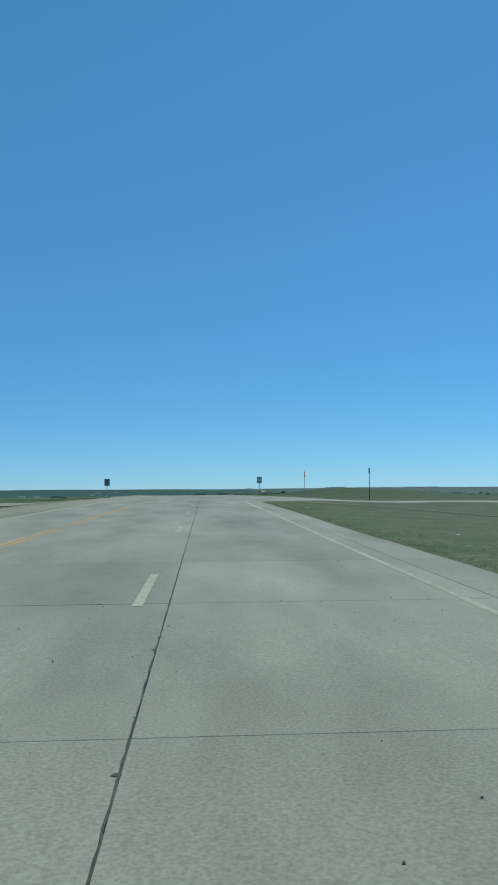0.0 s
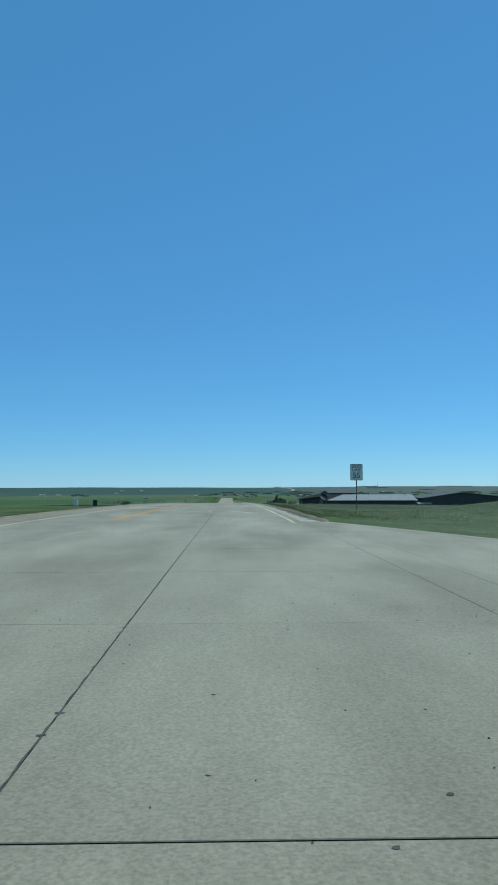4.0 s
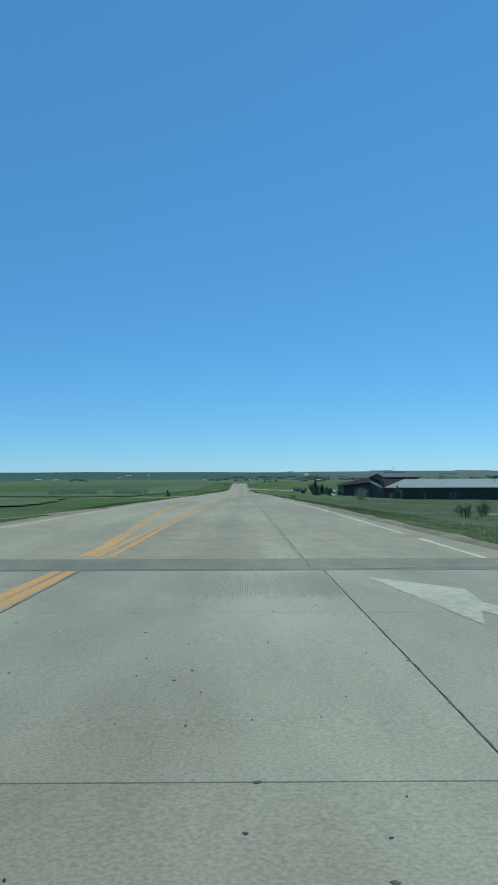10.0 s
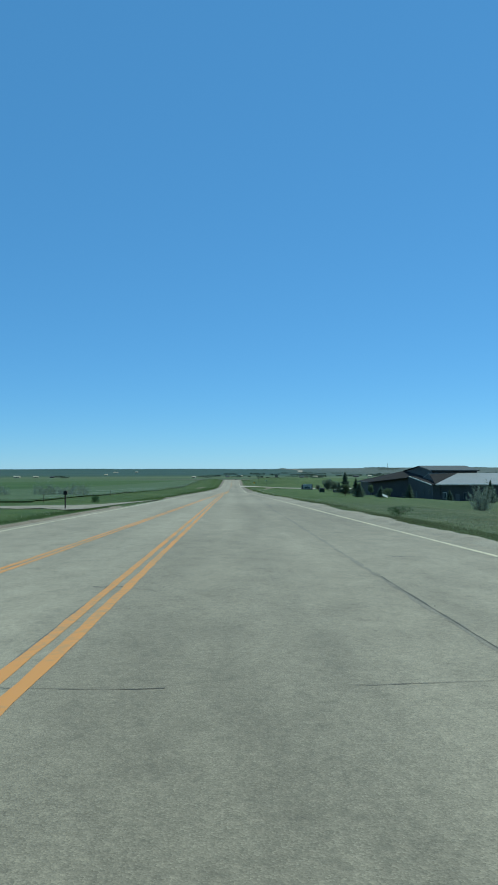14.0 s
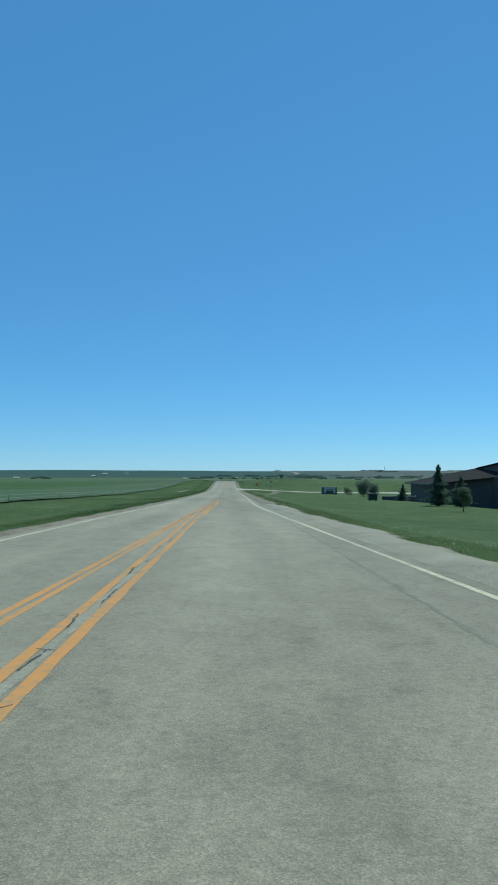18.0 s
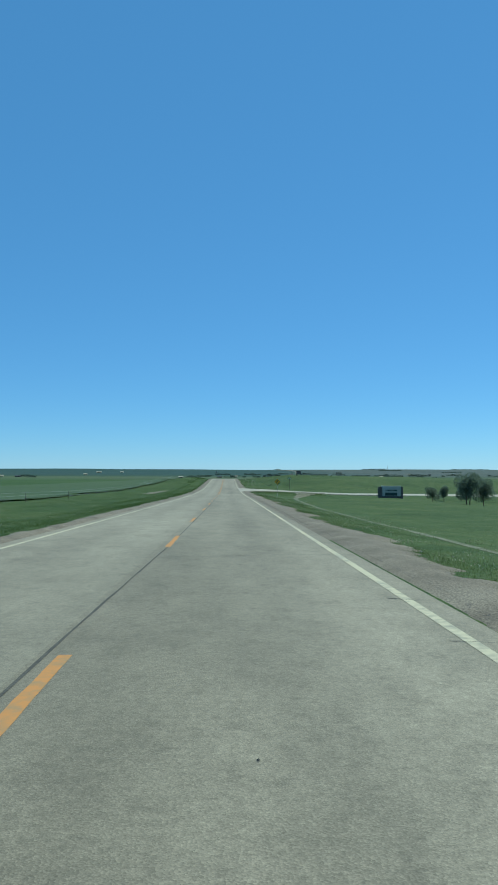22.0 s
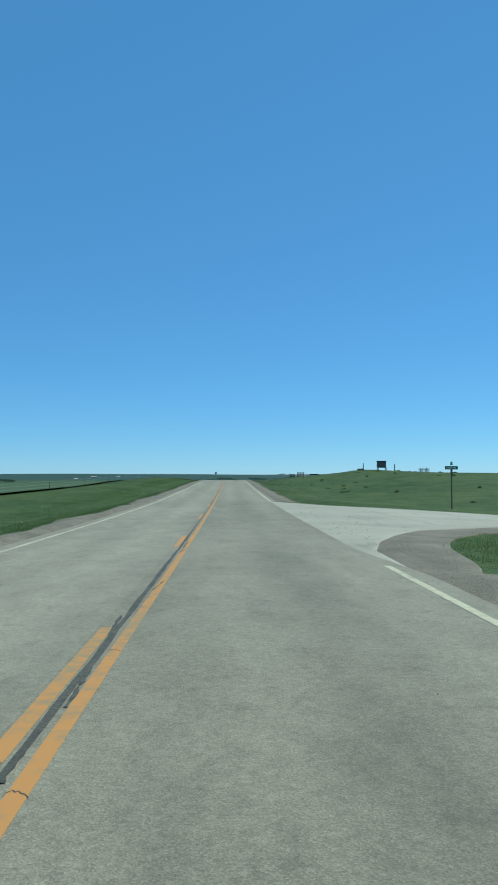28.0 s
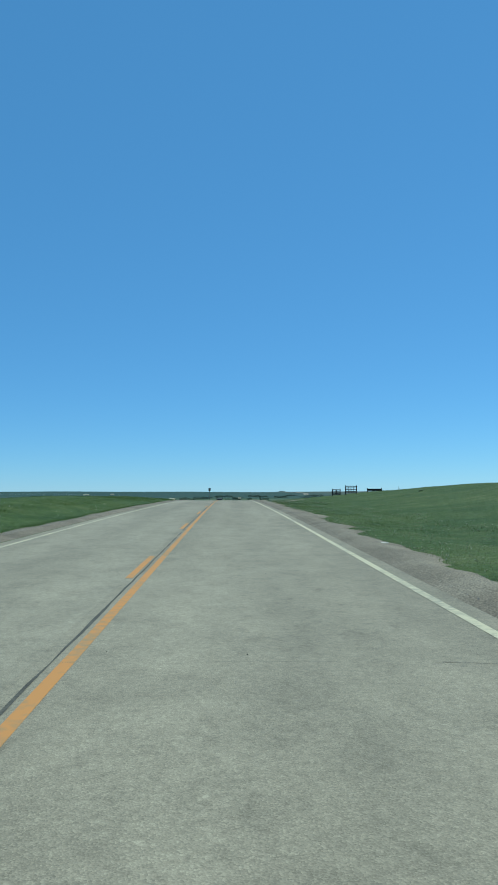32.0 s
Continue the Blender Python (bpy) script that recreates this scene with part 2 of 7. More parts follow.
    L(geo.outputs["Position"], grain.inputs["Vector"])
    mr = nt.nodes.new("ShaderNodeMapRange")
    mr.inputs["From Min"].default_value, mr.inputs["From Max"].default_value = 0.3, 0.7
    mr.inputs["To Min"].default_value, mr.inputs["To Max"].default_value = 0.65, 1.35
    L(grain.outputs["Fac"], mr.inputs["Value"])
    sc = nt.nodes.new("ShaderNodeVectorMath")
    sc.operation = "SCALE"
    L(base, sc.inputs[0])
    L(mr.outputs[0], sc.inputs["Scale"])
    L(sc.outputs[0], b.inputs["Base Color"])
    bp = nt.nodes.new("ShaderNodeBump")
    bp.inputs["Strength"].default_value, bp.inputs["Distance"].default_value = 0.8, 0.15
    L(grain.outputs["Fac"], bp.inputs["Height"])
    L(bp.outputs[0], b.inputs["Normal"])
    return m


def asphalt(name, dark, mid, pale, wheel_tracks, fleck=0.55):
    """Old chip-seal asphalt: stones of several shades, long faint streaks, wheel tracks polished paler, oil darkening between them."""
    m = bpy.data.materials.new(name)
    m.use_nodes = True
    nt = m.node_tree
    L = nt.links.new
    b = nt.nodes["Principled BSDF"]
    b.inputs["Roughness"].default_value = 0.88
    b.inputs["Specular IOR Level"].default_value = 0.35
    geo = nt.nodes.new("ShaderNodeNewGeometry")

    def noise(scale, detail, stretch=(1, 1, 1), rough=0.6):
        mp = nt.nodes.new("ShaderNodeMapping")
        mp.inputs["Scale"].default_value = stretch
        n = nt.nodes.new("ShaderNodeTexNoise")
        n.inputs["Scale"].default_value, n.inputs["Detail"].default_value, n.inputs["Roughness"].default_value = scale, detail, rough
        L(geo.outputs["Position"], mp.inputs["Vector"])
        L(mp.outputs[0], n.inputs["Vector"])
        return n.outputs["Fac"]

    def ramp(fac, stops):
        r = nt.nodes.new("ShaderNodeValToRGB")
        e = r.color_ramp.elements
        e[0].position, e[0].color = stops[0][0], rgb(*stops[0][1])
        e[1].position, e[1].color = stops[-1][0], rgb(*stops[-1][1])
        for p, c in stops[1:-1]:
            e.new(p).color = rgb(*c)
        L(fac, r.inputs["Fac"])
        return r.outputs["Color"]

    def times(a, c):
        x = nt.nodes.new("ShaderNodeMix")
        x.data_type, x.blend_type = "RGBA", "MULTIPLY"
        x.inputs["Factor"].default_value = 1.0
        L(a, x.inputs["A"])
        L(c, x.inputs["B"])
        return x.outputs["Result"]

    def grey(v):
        return (v, v, v)

    col = ramp(noise(0.25, 6.0, (1, 0.16, 1)), [(0.3, dark), (0.5, mid), (0.7, pale)])
    col = times(col, ramp(noise(1.7, 5.0, (1, 0.5, 1)), [(0.3, grey(0.86)), (0.5, grey(1.0)), (0.7, grey(1.1))]))
    # single chips, some dark, some pale
    vor = nt.nodes.new("ShaderNodeTexVoronoi")
    vor.inputs["Scale"].default_value = 105.0
    L(geo.outputs["Position"], vor.inputs["Vector"])
    sep = nt.nodes.new("ShaderNodeSeparateColor")
    L(vor.outputs["Color"], sep.inputs[0])
    col = times(col, ramp(sep.outputs[0], [(0.0, grey(1 - fleck)), (0.3, grey(0.92)), (0.72, grey(1.03)), (1.0, grey(1 + fleck))]))
    col = times(col, ramp(noise(16.0, 4.0), [(0.3, grey(0.86)), (0.7, grey(1.12))]))
    col = times(col, ramp(noise(4.5, 5.0, (1, 0.7, 1), 0.7), [(0.32, grey(0.82)), (0.45, grey(0.98)), (0.6, grey(1.02)), (0.75, grey(1.1))]))
    # tracks and oil along the lanes
    if wheel_tracks:
        xyz = nt.nodes.new("ShaderNodeSeparateXYZ")
        L(geo.outputs["Position"], xyz.inputs[0])
        wav = nt.nodes.new("ShaderNodeMath")
        wav.operation = "MULTIPLY_ADD"
        L(noise(0.35, 3.0, (1, 0.2, 1)), wav.inputs[0])
        wav.inputs[1].default_value = 0.9
        L(xyz.outputs["X"], wav.inputs[2])
        mr = nt.nodes.new("ShaderNodeMapRange")
        mr.inputs["From Min"].default_value, mr.inputs["From Max"].default_value = -3.35, 4.45
        L(wav.outputs[0], mr.inputs["Value"])
        tracks = []
        for lane in (0.0, 0.5):
            tracks += [(lane + 0.03, grey(0.97)), (lane + 0.125, grey(1.05)), (lane + 0.245, grey(0.90)), (lane + 0.365, grey(1.05)), (lane + 0.47, grey(0.97))]
        col = times(col, ramp(mr.outputs[0], tracks))
    L(col, b.inputs["Base Color"])
    bp = nt.nodes.new("ShaderNodeBump")
    bp.inputs["Strength"].default_value, bp.inputs["Distance"].default_value = 0.3, 0.006
    L(vor.outputs["Distance"], bp.inputs["Height"])
    L(bp.outputs[0], b.inputs["Normal"])
    return m


M_LAND = land_material()
M_CONCRETE = mat("aged_concrete", [(0.210, 0.170, 0.118), (0.291, 0.239, 0.171), (0.362, 0.300, 0.217)], 0.45, 0.9, bump=0.12, bump_scale=170, fine=45, fine_amount=0.2, stretch=(1, 0.3, 1), random_amount=0.05, bump_dist=0.004)
M_CONCRETE_EDGE = mat("broken_concrete", [(0.230, 0.192, 0.140), (0.290, 0.244, 0.180), (0.345, 0.292, 0.218)], 0.8, 0.9, bump=0.5, bump_scale=30, fine=14, fine_amount=0.25, random_amount=0.08, bump_dist=0.01)
M_PALE_EDGE = mat("pale_crumbled_concrete", [(0.31, 0.262, 0.195), (0.38, 0.323, 0.243), (0.44, 0.378, 0.287)], 1.5, 0.9, bump=0.5, bump_scale=30, fine=14, fine_amount=0.25, random_amount=0.08, bump_dist=0.01)
M_PALE = mat("pale_concrete", [(0.37, 0.300, 0.212), (0.445, 0.362, 0.258), (0.50, 0.41, 0.297)], 0.25, 0.85, bump=0.3, bump_scale=50, fine=12, fine_amount=0.12, random_amount=0.04, bump_dist=0.004)
M_ASPHALT = asphalt("weathered_asphalt", (0.234, 0.186, 0.123), (0.302, 0.241, 0.161), (0.358, 0.287, 0.194), True, 0.24)
M_ASPHALT_PALE = asphalt("worn_pale_asphalt", (0.264, 0.213, 0.143), (0.329, 0.265, 0.179), (0.383, 0.309, 0.210), True, 0.18)
M_PATCH = asphalt("dark_patching_asphalt", (0.165, 0.137, 0.100), (0.205, 0.170, 0.124), (0.245, 0.203, 0.150), False, 0.2)
M_SEAM = asphalt("dark_seam_asphalt", (0.205, 0.167, 0.118), (0.245, 0.199, 0.140), (0.285, 0.231, 0.163), False, 0.2)
M_SEAL = mat("crack_sealant", [(0.085, 0.07, 0.053), (0.135, 0.113, 0.086)], 3.0, 0.8, fine=40, fine_amount=0.3, spec=0.2)
M_PALE_SEAL = mat("pale_grey_sealant", [(0.295, 0.243, 0.170), (0.365, 0.302, 0.215)], 3.0, 0.92, fine=30, fine_amount=0.2, spec=0.2)
M_BASE = mat("dark_joint_filler", [(0.045, 0.040, 0.033), (0.101, 0.085, 0.069)], 2.0, 0.9, fine=15)
M_GRAVEL = mat("grey_brown_gravel", [(0.155, 0.114, 0.073), (0.216, 0.162, 0.106), (0.278, 0.215, 0.144)], 0.7, 0.95, bump=0.6, bump_scale=45, fine=38, fine_amount=0.6, bump_dist=0.012)
M_GRAVEL_PALE = mat("pale_gravel", [(0.225, 0.178, 0.120), (0.295, 0.238, 0.162), (0.350, 0.288, 0.200)], 0.6, 0.95, bump=0.5, bump_scale=50, fine=38, fine_amount=0.42, bump_dist=0.012)
M_DIRT = mat("bare_brown_soil", [(0.145, 0.120, 0.066), (0.200, 0.163, 0.092), (0.262, 0.213, 0.128)], 0.6, 0.95, bump=0.8, bump_scale=12, fine=8, fine_amount=0.3, bump_dist=0.03)
M_DIRT_FAINT = mat("grassy_soil", [(0.110, 0.118, 0.052), (0.165, 0.155, 0.080), (0.235, 0.205, 0.125)], 0.9, 0.95, bump=0.8, bump_scale=12, fine=7, fine_amount=0.5, bump_dist=0.03)
M_STONE = mat("gravel_stone", [(0.230, 0.182, 0.136), (0.300, 0.242, 0.184), (0.390, 0.322, 0.250)], 9.0, 0.9, fine=30, spec=0.2)
M_GRIT = mat("brown_grit", [(0.085, 0.068, 0.050), (0.150, 0.120, 0.090)], 9.0, 0.9, fine=30)
M_YELLOW = worn_paint("worn_yellow_paint", (0.590, 0.262, 0.078), (0.38, 0.245, 0.120), 0.47)
M_YELLOW_PALE = worn_paint("pale_worn_yellow_paint", (0.55, 0.262, 0.085), (0.36, 0.240, 0.125), 0.5)
M_YELLOW_BRIGHT = worn_paint("lemon_yellow_paint", (0.62, 0.315, 0.030), (0.42, 0.265, 0.09), 0.42)
M_YELLOW_OLD = worn_paint("faded_yellow_paint", (0.56, 0.30, 0.10), (0.30, 0.25, 0.18), 0.6)
M_WHITE = worn_paint("worn_cream_paint", (0.62, 0.512, 0.322), (0.36, 0.30, 0.215), 0.46)
M_ARROW = worn_paint("worn_arrow_paint", (0.46, 0.395, 0.285), (0.335, 0.28, 0.20), 0.5)
M_WHITE_OLD = worn_paint("faded_white_paint", (0.45, 0.375, 0.255), (0.345, 0.287, 0.198), 0.5)
M_BROWN_METAL = mat("dark_brown_ribbed_metal", [(0.066, 0.058, 0.052), (0.086, 0.076, 0.067)], 0.5, 0.6, fine=4, fine_amount=0.1, spec=0.25)
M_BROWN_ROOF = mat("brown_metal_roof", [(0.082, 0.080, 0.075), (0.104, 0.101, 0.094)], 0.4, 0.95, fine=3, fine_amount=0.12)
M_DARK_ROOF = mat("darker_brown_roof", [(0.028, 0.023, 0.020), (0.040, 0.033, 0.028)], 0.6, 0.95, fine=5, fine_amount=0.2, spec=0.08)
M_GREY_ROOF = mat("pale_grey_metal_roof", [(0.29, 0.262, 0.224), (0.35, 0.316, 0.268)], 0.3, 0.4, fine=2.5, fine_amount=0.07)
M_TRIM_DULL = mat("dull_grey_trim", [(0.12, 0.105, 0.088), (0.16, 0.14, 0.117)], 2.0, 0.7, fine=9, fine_amount=0.1)
M_TRIM = mat("off_white_trim", [(0.616, 0.550, 0.456), (0.739, 0.660, 0.542)], 2.0, 0.6, fine=9, fine_amount=0.08)
M_GLASS_DARK = mat("dark_window_glass", [(0.015, 0.018, 0.02), (0.03, 0.034, 0.036)], 1.0, 0.3, spec=0.3)
M_GROOVE = mat("dirty_groove", [(0.17, 0.142, 0.106), (0.21, 0.175, 0.130)], 3.0, 0.9)
M_GALV = mat("galvanised_steel", [(0.336, 0.310, 0.267), (0.470, 0.430, 0.370)], 6.0, 0.45, 0.7, fine=30, fine_amount=0.12)
M_SIGN_BACK = mat("dull_aluminium", [(0.224, 0.210, 0.189), (0.314, 0.290, 0.249)], 4.0, 0.5, 0.6, fine=20, fine_amount=0.1)
M_SIGN_WHITE = mat("white_sign_sheet", [(0.784, 0.710, 0.602), (0.874, 0.780, 0.654)], 3.0, 0.5, fine=20, fine_amount=0.04)
M_SIGN_BLACK = mat("black_sign_sheet", [(0.015, 0.015, 0.016), (0.03, 0.03, 0.03)], 3.0, 0.5)
M_SIGN_YELLOW = mat("yellow_sign_sheet", [(0.72, 0.36, 0.02), (0.80, 0.42, 0.03)], 3.0, 0.45, fine=20, fine_amount=0.05)
M_SIGN_RED = mat("red_sign_sheet", [(0.40, 0.03, 0.03), (0.50, 0.04, 0.035)], 3.0, 0.45, fine=20, fine_amount=0.05)
M_SIGN_BLUE = mat("blue_sign_sheet", [(0.02, 0.06, 0.20), (0.03, 0.08, 0.26)], 3.0, 0.45, fine=20, fine_amount=0.05)
M_SIGN_GREEN = mat("green_sign_sheet", [(0.01, 0.13, 0.08), (0.02, 0.17, 0.10)], 3.0, 0.45, fine=20, fine_amount=0.05)
M_WOOD = mat("grey_weathered_wood", [(0.112, 0.085, 0.060), (0.190, 0.150, 0.107), (0.258, 0.205, 0.150)], 4.0, 0.9, bump=0.5, bump_scale=40, fine=25, fine_amount=0.25, stretch=(3, 3, 0.4), random_amount=0.12)
M_WOOD_DARK = mat("dark_stained_board", [(0.05, 0.035, 0.028), (0.085, 0.06, 0.045)], 3.0, 0.85, fine=18, fine_amount=0.25, stretch=(0.5, 3, 3), random_amount=0.1)
M_BOARD = mat("weathered_grey_brown_board", [(0.140, 0.108, 0.092), (0.190, 0.150, 0.128)], 3.0, 0.85, fine=18, fine_amount=0.2, stretch=(0.5, 3, 3), random_amount=0.08)
M_BLACK_STEEL = mat("dark_painted_steel", [(0.012, 0.011, 0.011), (0.024, 0.022, 0.021)], 5.0, 0.75, 0.0, fine=20, spec=0.15)
M_BARK = mat("rough_bark", [(0.078, 0.055, 0.039), (0.146, 0.105, 0.073)], 8.0, 0.95, bump=0.8, bump_scale=30, fine=25, stretch=(2, 2, 0.4))
M_CONIFER = leafy("conifer_needles", (0.085, 0.112, 0.075), (0.118, 0.148, 0.098), (0.155, 0.185, 0.125), 0.65)
M_PINE = leafy("soft_pine_needles", (0.115, 0.145, 0.098), (0.155, 0.185, 0.128), (0.20, 0.23, 0.165), 0.7)
# distance haze is mixed into this foliage colour
M_FAR_TREE = leafy("hazy_far_foliage", (0.062, 0.082, 0.058), (0.080, 0.102, 0.070), (0.100, 0.122, 0.084))
M_LEAF = leafy("broad_leaves", (0.040, 0.075, 0.025), (0.065, 0.110, 0.036), (0.095, 0.145, 0.055))
M_SILVER = leafy("silver_grey_leaves", (0.15, 0.18, 0.13), (0.22, 0.25, 0.19), (0.31, 0.33, 0.26), 0.6)
M_GRASS = leafy("grass_blades", (0.095, 0.125, 0.040), (0.115, 0.145, 0.047), (0.145, 0.165, 0.060), 0.75)
M_GRASS_DEEP = leafy("deep_green_grass_blades", (0.070, 0.108, 0.027), (0.088, 0.128, 0.032), (0.112, 0.146, 0.042), 0.7)
M_GRASS_DARK = leafy("dark_grass_blades", (0.052, 0.082, 0.026), (0.068, 0.098, 0.031), (0.088, 0.112, 0.040), 0.65)
M_GRASS_OLIVE = leafy("olive_grass_blades", (0.080, 0.092, 0.042), (0.100, 0.108, 0.050), (0.140, 0.134, 0.072), 0.7)
M_GRASS_SHORT = leafy("short_olive_grass", (0.088, 0.100, 0.042), (0.118, 0.122, 0.055), (0.160, 0.148, 0.078), 0.5)
M_SHRUB = leafy("dull_green_shrub_leaves", (0.085, 0.115, 0.055), (0.12, 0.15, 0.08), (0.17, 0.20, 0.115), 0.6)
M_SHRUB_DARK = leafy("sagebrush_leaves", (0.085, 0.110, 0.048), (0.110, 0.135, 0.062), (0.140, 0.160, 0.085), 0.7)
M_WEED_BROWN = leafy("brown_meadow_weeds", (0.145, 0.142, 0.085), (0.205, 0.195, 0.120), (0.270, 0.250, 0.160), 0.6)
M_SEED = leafy("straw_seed_heads", (0.20, 0.20, 0.11), (0.36, 0.34, 0.21), (0.62, 0.57, 0.42), 0.5)
M_BRICK = mat("grey_brown_brick", [(0.125, 0.105, 0.090), (0.180, 0.150, 0.128)], 3.0, 0.85, fine=25, fine_amount=0.2, random_amount=0.2)
M_PANEL = mat("pale_grey_sign_panel", [(0.42, 0.39, 0.33), (0.52, 0.48, 0.41)], 1.5, 0.6, fine=10, fine_amount=0.06)
M_PANEL_DARK = mat("dark_green_sign_band", [(0.03, 0.045, 0.035), (0.05, 0.065, 0.05)], 2.0, 0.6)
M_GREEN_BOX = mat("dark_green_cabinet_paint", [(0.012, 0.025, 0.02), (0.022, 0.038, 0.03)], 3.0, 0.5, fine=15)
M_WHITE_PAINT = mat("white_paint", [(0.694, 0.630, 0.533), (0.829, 0.740, 0.619)], 2.0, 0.6, fine=12, fine_amount=0.08)
M_FARM_WHITE = worn_paint("worn_white_paint", (0.57, 0.472, 0.315), (0.36, 0.295, 0.20), 0.45)
M_CAR = mat("dark_car_paint", [(0.02, 0.022, 0.026), (0.03, 0.032, 0.036)], 2.0, 0.25, spec=0.6)
M_TYRE = mat("tyre_rubber", [(0.015, 0.015, 0.015), (0.03, 0.03, 0.03)], 6.0, 0.9)
M_LIGHT_RED = mat("red_lens", [(0.30, 0.01, 0.01), (0.36, 0.015, 0.012)], 3.0, 0.2)
M_CROP = mat("young_crop", [(0.070, 0.094, 0.040), (0.088, 0.112, 0.047), (0.102, 0.124, 0.056)], 0.05, 0.9, bump=0.5, bump_scale=5, fine=3.5, fine_amount=0.25, stretch=(0.15, 1, 1), bump_dist=0.1, spec=0.15)
M_CROP_DARK = mat("green_crop", [(0.048, 0.080, 0.020), (0.066, 0.098, 0.025), (0.086, 0.112, 0.032)], 0.04, 0.9, bump=0.5, bump_scale=5, fine=3.5, fine_amount=0.25, stretch=(0.15, 1, 1), bump_dist=0.1, spec=0.15)
M_CROP_DRY = mat("dry_pasture", [(0.070, 0.090, 0.032), (0.095, 0.110, 0.042), (0.120, 0.122, 0.055)], 0.06, 0.9, bump=0.5, bump_scale=5, fine=3.5, fine_amount=0.3, bump_dist=0.1, spec=0.15)

# the lie of the land: the road's long profile, its widths, and the ground on both sides
KY = np.array([-300, -60, 0, 39, 78, 117, 156, 195, 234, 273, 312, 351, 390, 429, 468, 507, 546, 585, 624, 663, 702, 741, 800, 900, 1000, 1200], float)
KZ = np.array([-1.2, -.18, 0, .23, .41, .29, -.15, -.84, -1.63, -2.54, -3.42, -4.25, -5.08, -5.94, -6.77, -7.55, -8.23, -8.57, -8.42, -8.04, -7.92, -8.3, -9.5, -12.2, -14.4, -18.0])
KM = np.gradient(KZ, KY)


def zroad(y):
    """Height of the road's crown at y (a smooth curve through the knots)."""
    y = np.clip(np.asarray(y, float), KY[0], KY[-1])
    i = np.clip(np.searchsorted(KY, y, side="right") - 1, 0, len(KY) - 2)
    h = KY[i + 1] - KY[i]
    u = (y - KY[i]) / h
    return ((1 + 2 * u) * (1 - u) ** 2 * KZ[i] + u * (1 - u) ** 2 * h * KM[i]
            + u * u * (3 - 2 * u) * KZ[i + 1] + u * u * (u - 1) * h * KM[i + 1])


def step(a, b, v):
    u = np.clip((np.asarray(v, float) - a) / (b - a), 0, 1)
    return u * u * (3 - 2 * u)


def bend(y):
    """Sideways shift of the road, which bends to the right beyond the crest."""
    return 0.000075 * np.clip(np.asarray(y, float) - 760, 0, None) ** 2


def line_left(y):
    return np.interp(y, [0, 40, 150, 197, 214, 250, 288, 342, 370, 388, 400, 418, 445, 503, 571, 601, 631, 1200],
                     [-4.0, -4.0, -3.67, -3.8, -5.6, -5.75, -5.83, -4.86, -4.43, -4.16, -3.8, -3.55, -3.48, -3.36, -3.48, -3.58, -3.67, -3.67]) + bend(y)


def line_right(y):
    return np.interp(y, [0, 17, 50, 137, 150, 198, 240, 278, 333, 360, 396, 405, 420, 436, 500, 556, 594, 621, 1200],
                     [7.1, 7.1, 7.2, 7.1, 7.04, 6.83, 6.97, 6.52, 5.33, 4.53, 3.36, 3.22, 3.3, 3.53, 3.79, 3.72, 3.75, 3.83, 3.85]) + bend(y)


def edge_left(y):
    return np.interp(y, [0, 52, 80, 105, 160, 190, 214, 250, 288, 342, 370, 400, 445, 503, 571, 631, 1200],
                     [-8.0, -7.3, -6.5, -5.9, -6.0, -5.9, -6.05, -6.15, -6.2, -5.25, -4.8, -4.15, -3.8, -3.68, -3.8, -3.98, -3.98]) + bend(y)


def edge_right(y):
    return np.interp(y, [0, 106, 114, 200, 215, 250, 290, 317, 360, 396, 420, 500, 557, 561.5, 592.5, 595, 1200],
                     [8.45, 8.45, 8.12, 8.0, 7.6, 7.35, 6.85, 6.2, 4.95, 3.9, 3.9, 4.18, 4.16, 3.78, 3.80, 4.2, 4.2]) + bend(y)


def gravel_right(y):
    """Width of the gravel beyond the paved edge on the right."""
    y = np.asarray(y, float)
    w = np.interp(y, [108, 200, 246, 290, 320, 345, 370, 400, 430, 470, 556, 594, 640, 1200], [.28, .35, .75, 1.05, 1.35, 1.95, 1.6, 1.45, 1.4, 1.2, 1.25, 1.2, 1.1, 1.1])
    return w * (1 + .13 * np.sin(y / 3.7 + np.sin(y / 1.9)) + .10 * np.sin(y / 1.27 + 2 * np.sin(y / 5.3)))


def gravel_left(y):
    """Width of the gravel beyond the paved edge on the left."""
    y = np.asarray(y, float)
    w = np.interp(y, [0, 60, 110, 200, 250, 320, 420, 560, 610, 1200], [.5, .4, .3, .4, .55, .5, .7, .95, 1.1, 1.1])
    return w * (1 + .15 * np.sin(y / 4.1 + 1 + np.sin(y / 2.3)) + .10 * np.sin(y / 1.4 + 2 * np.sin(y / 4.7)))


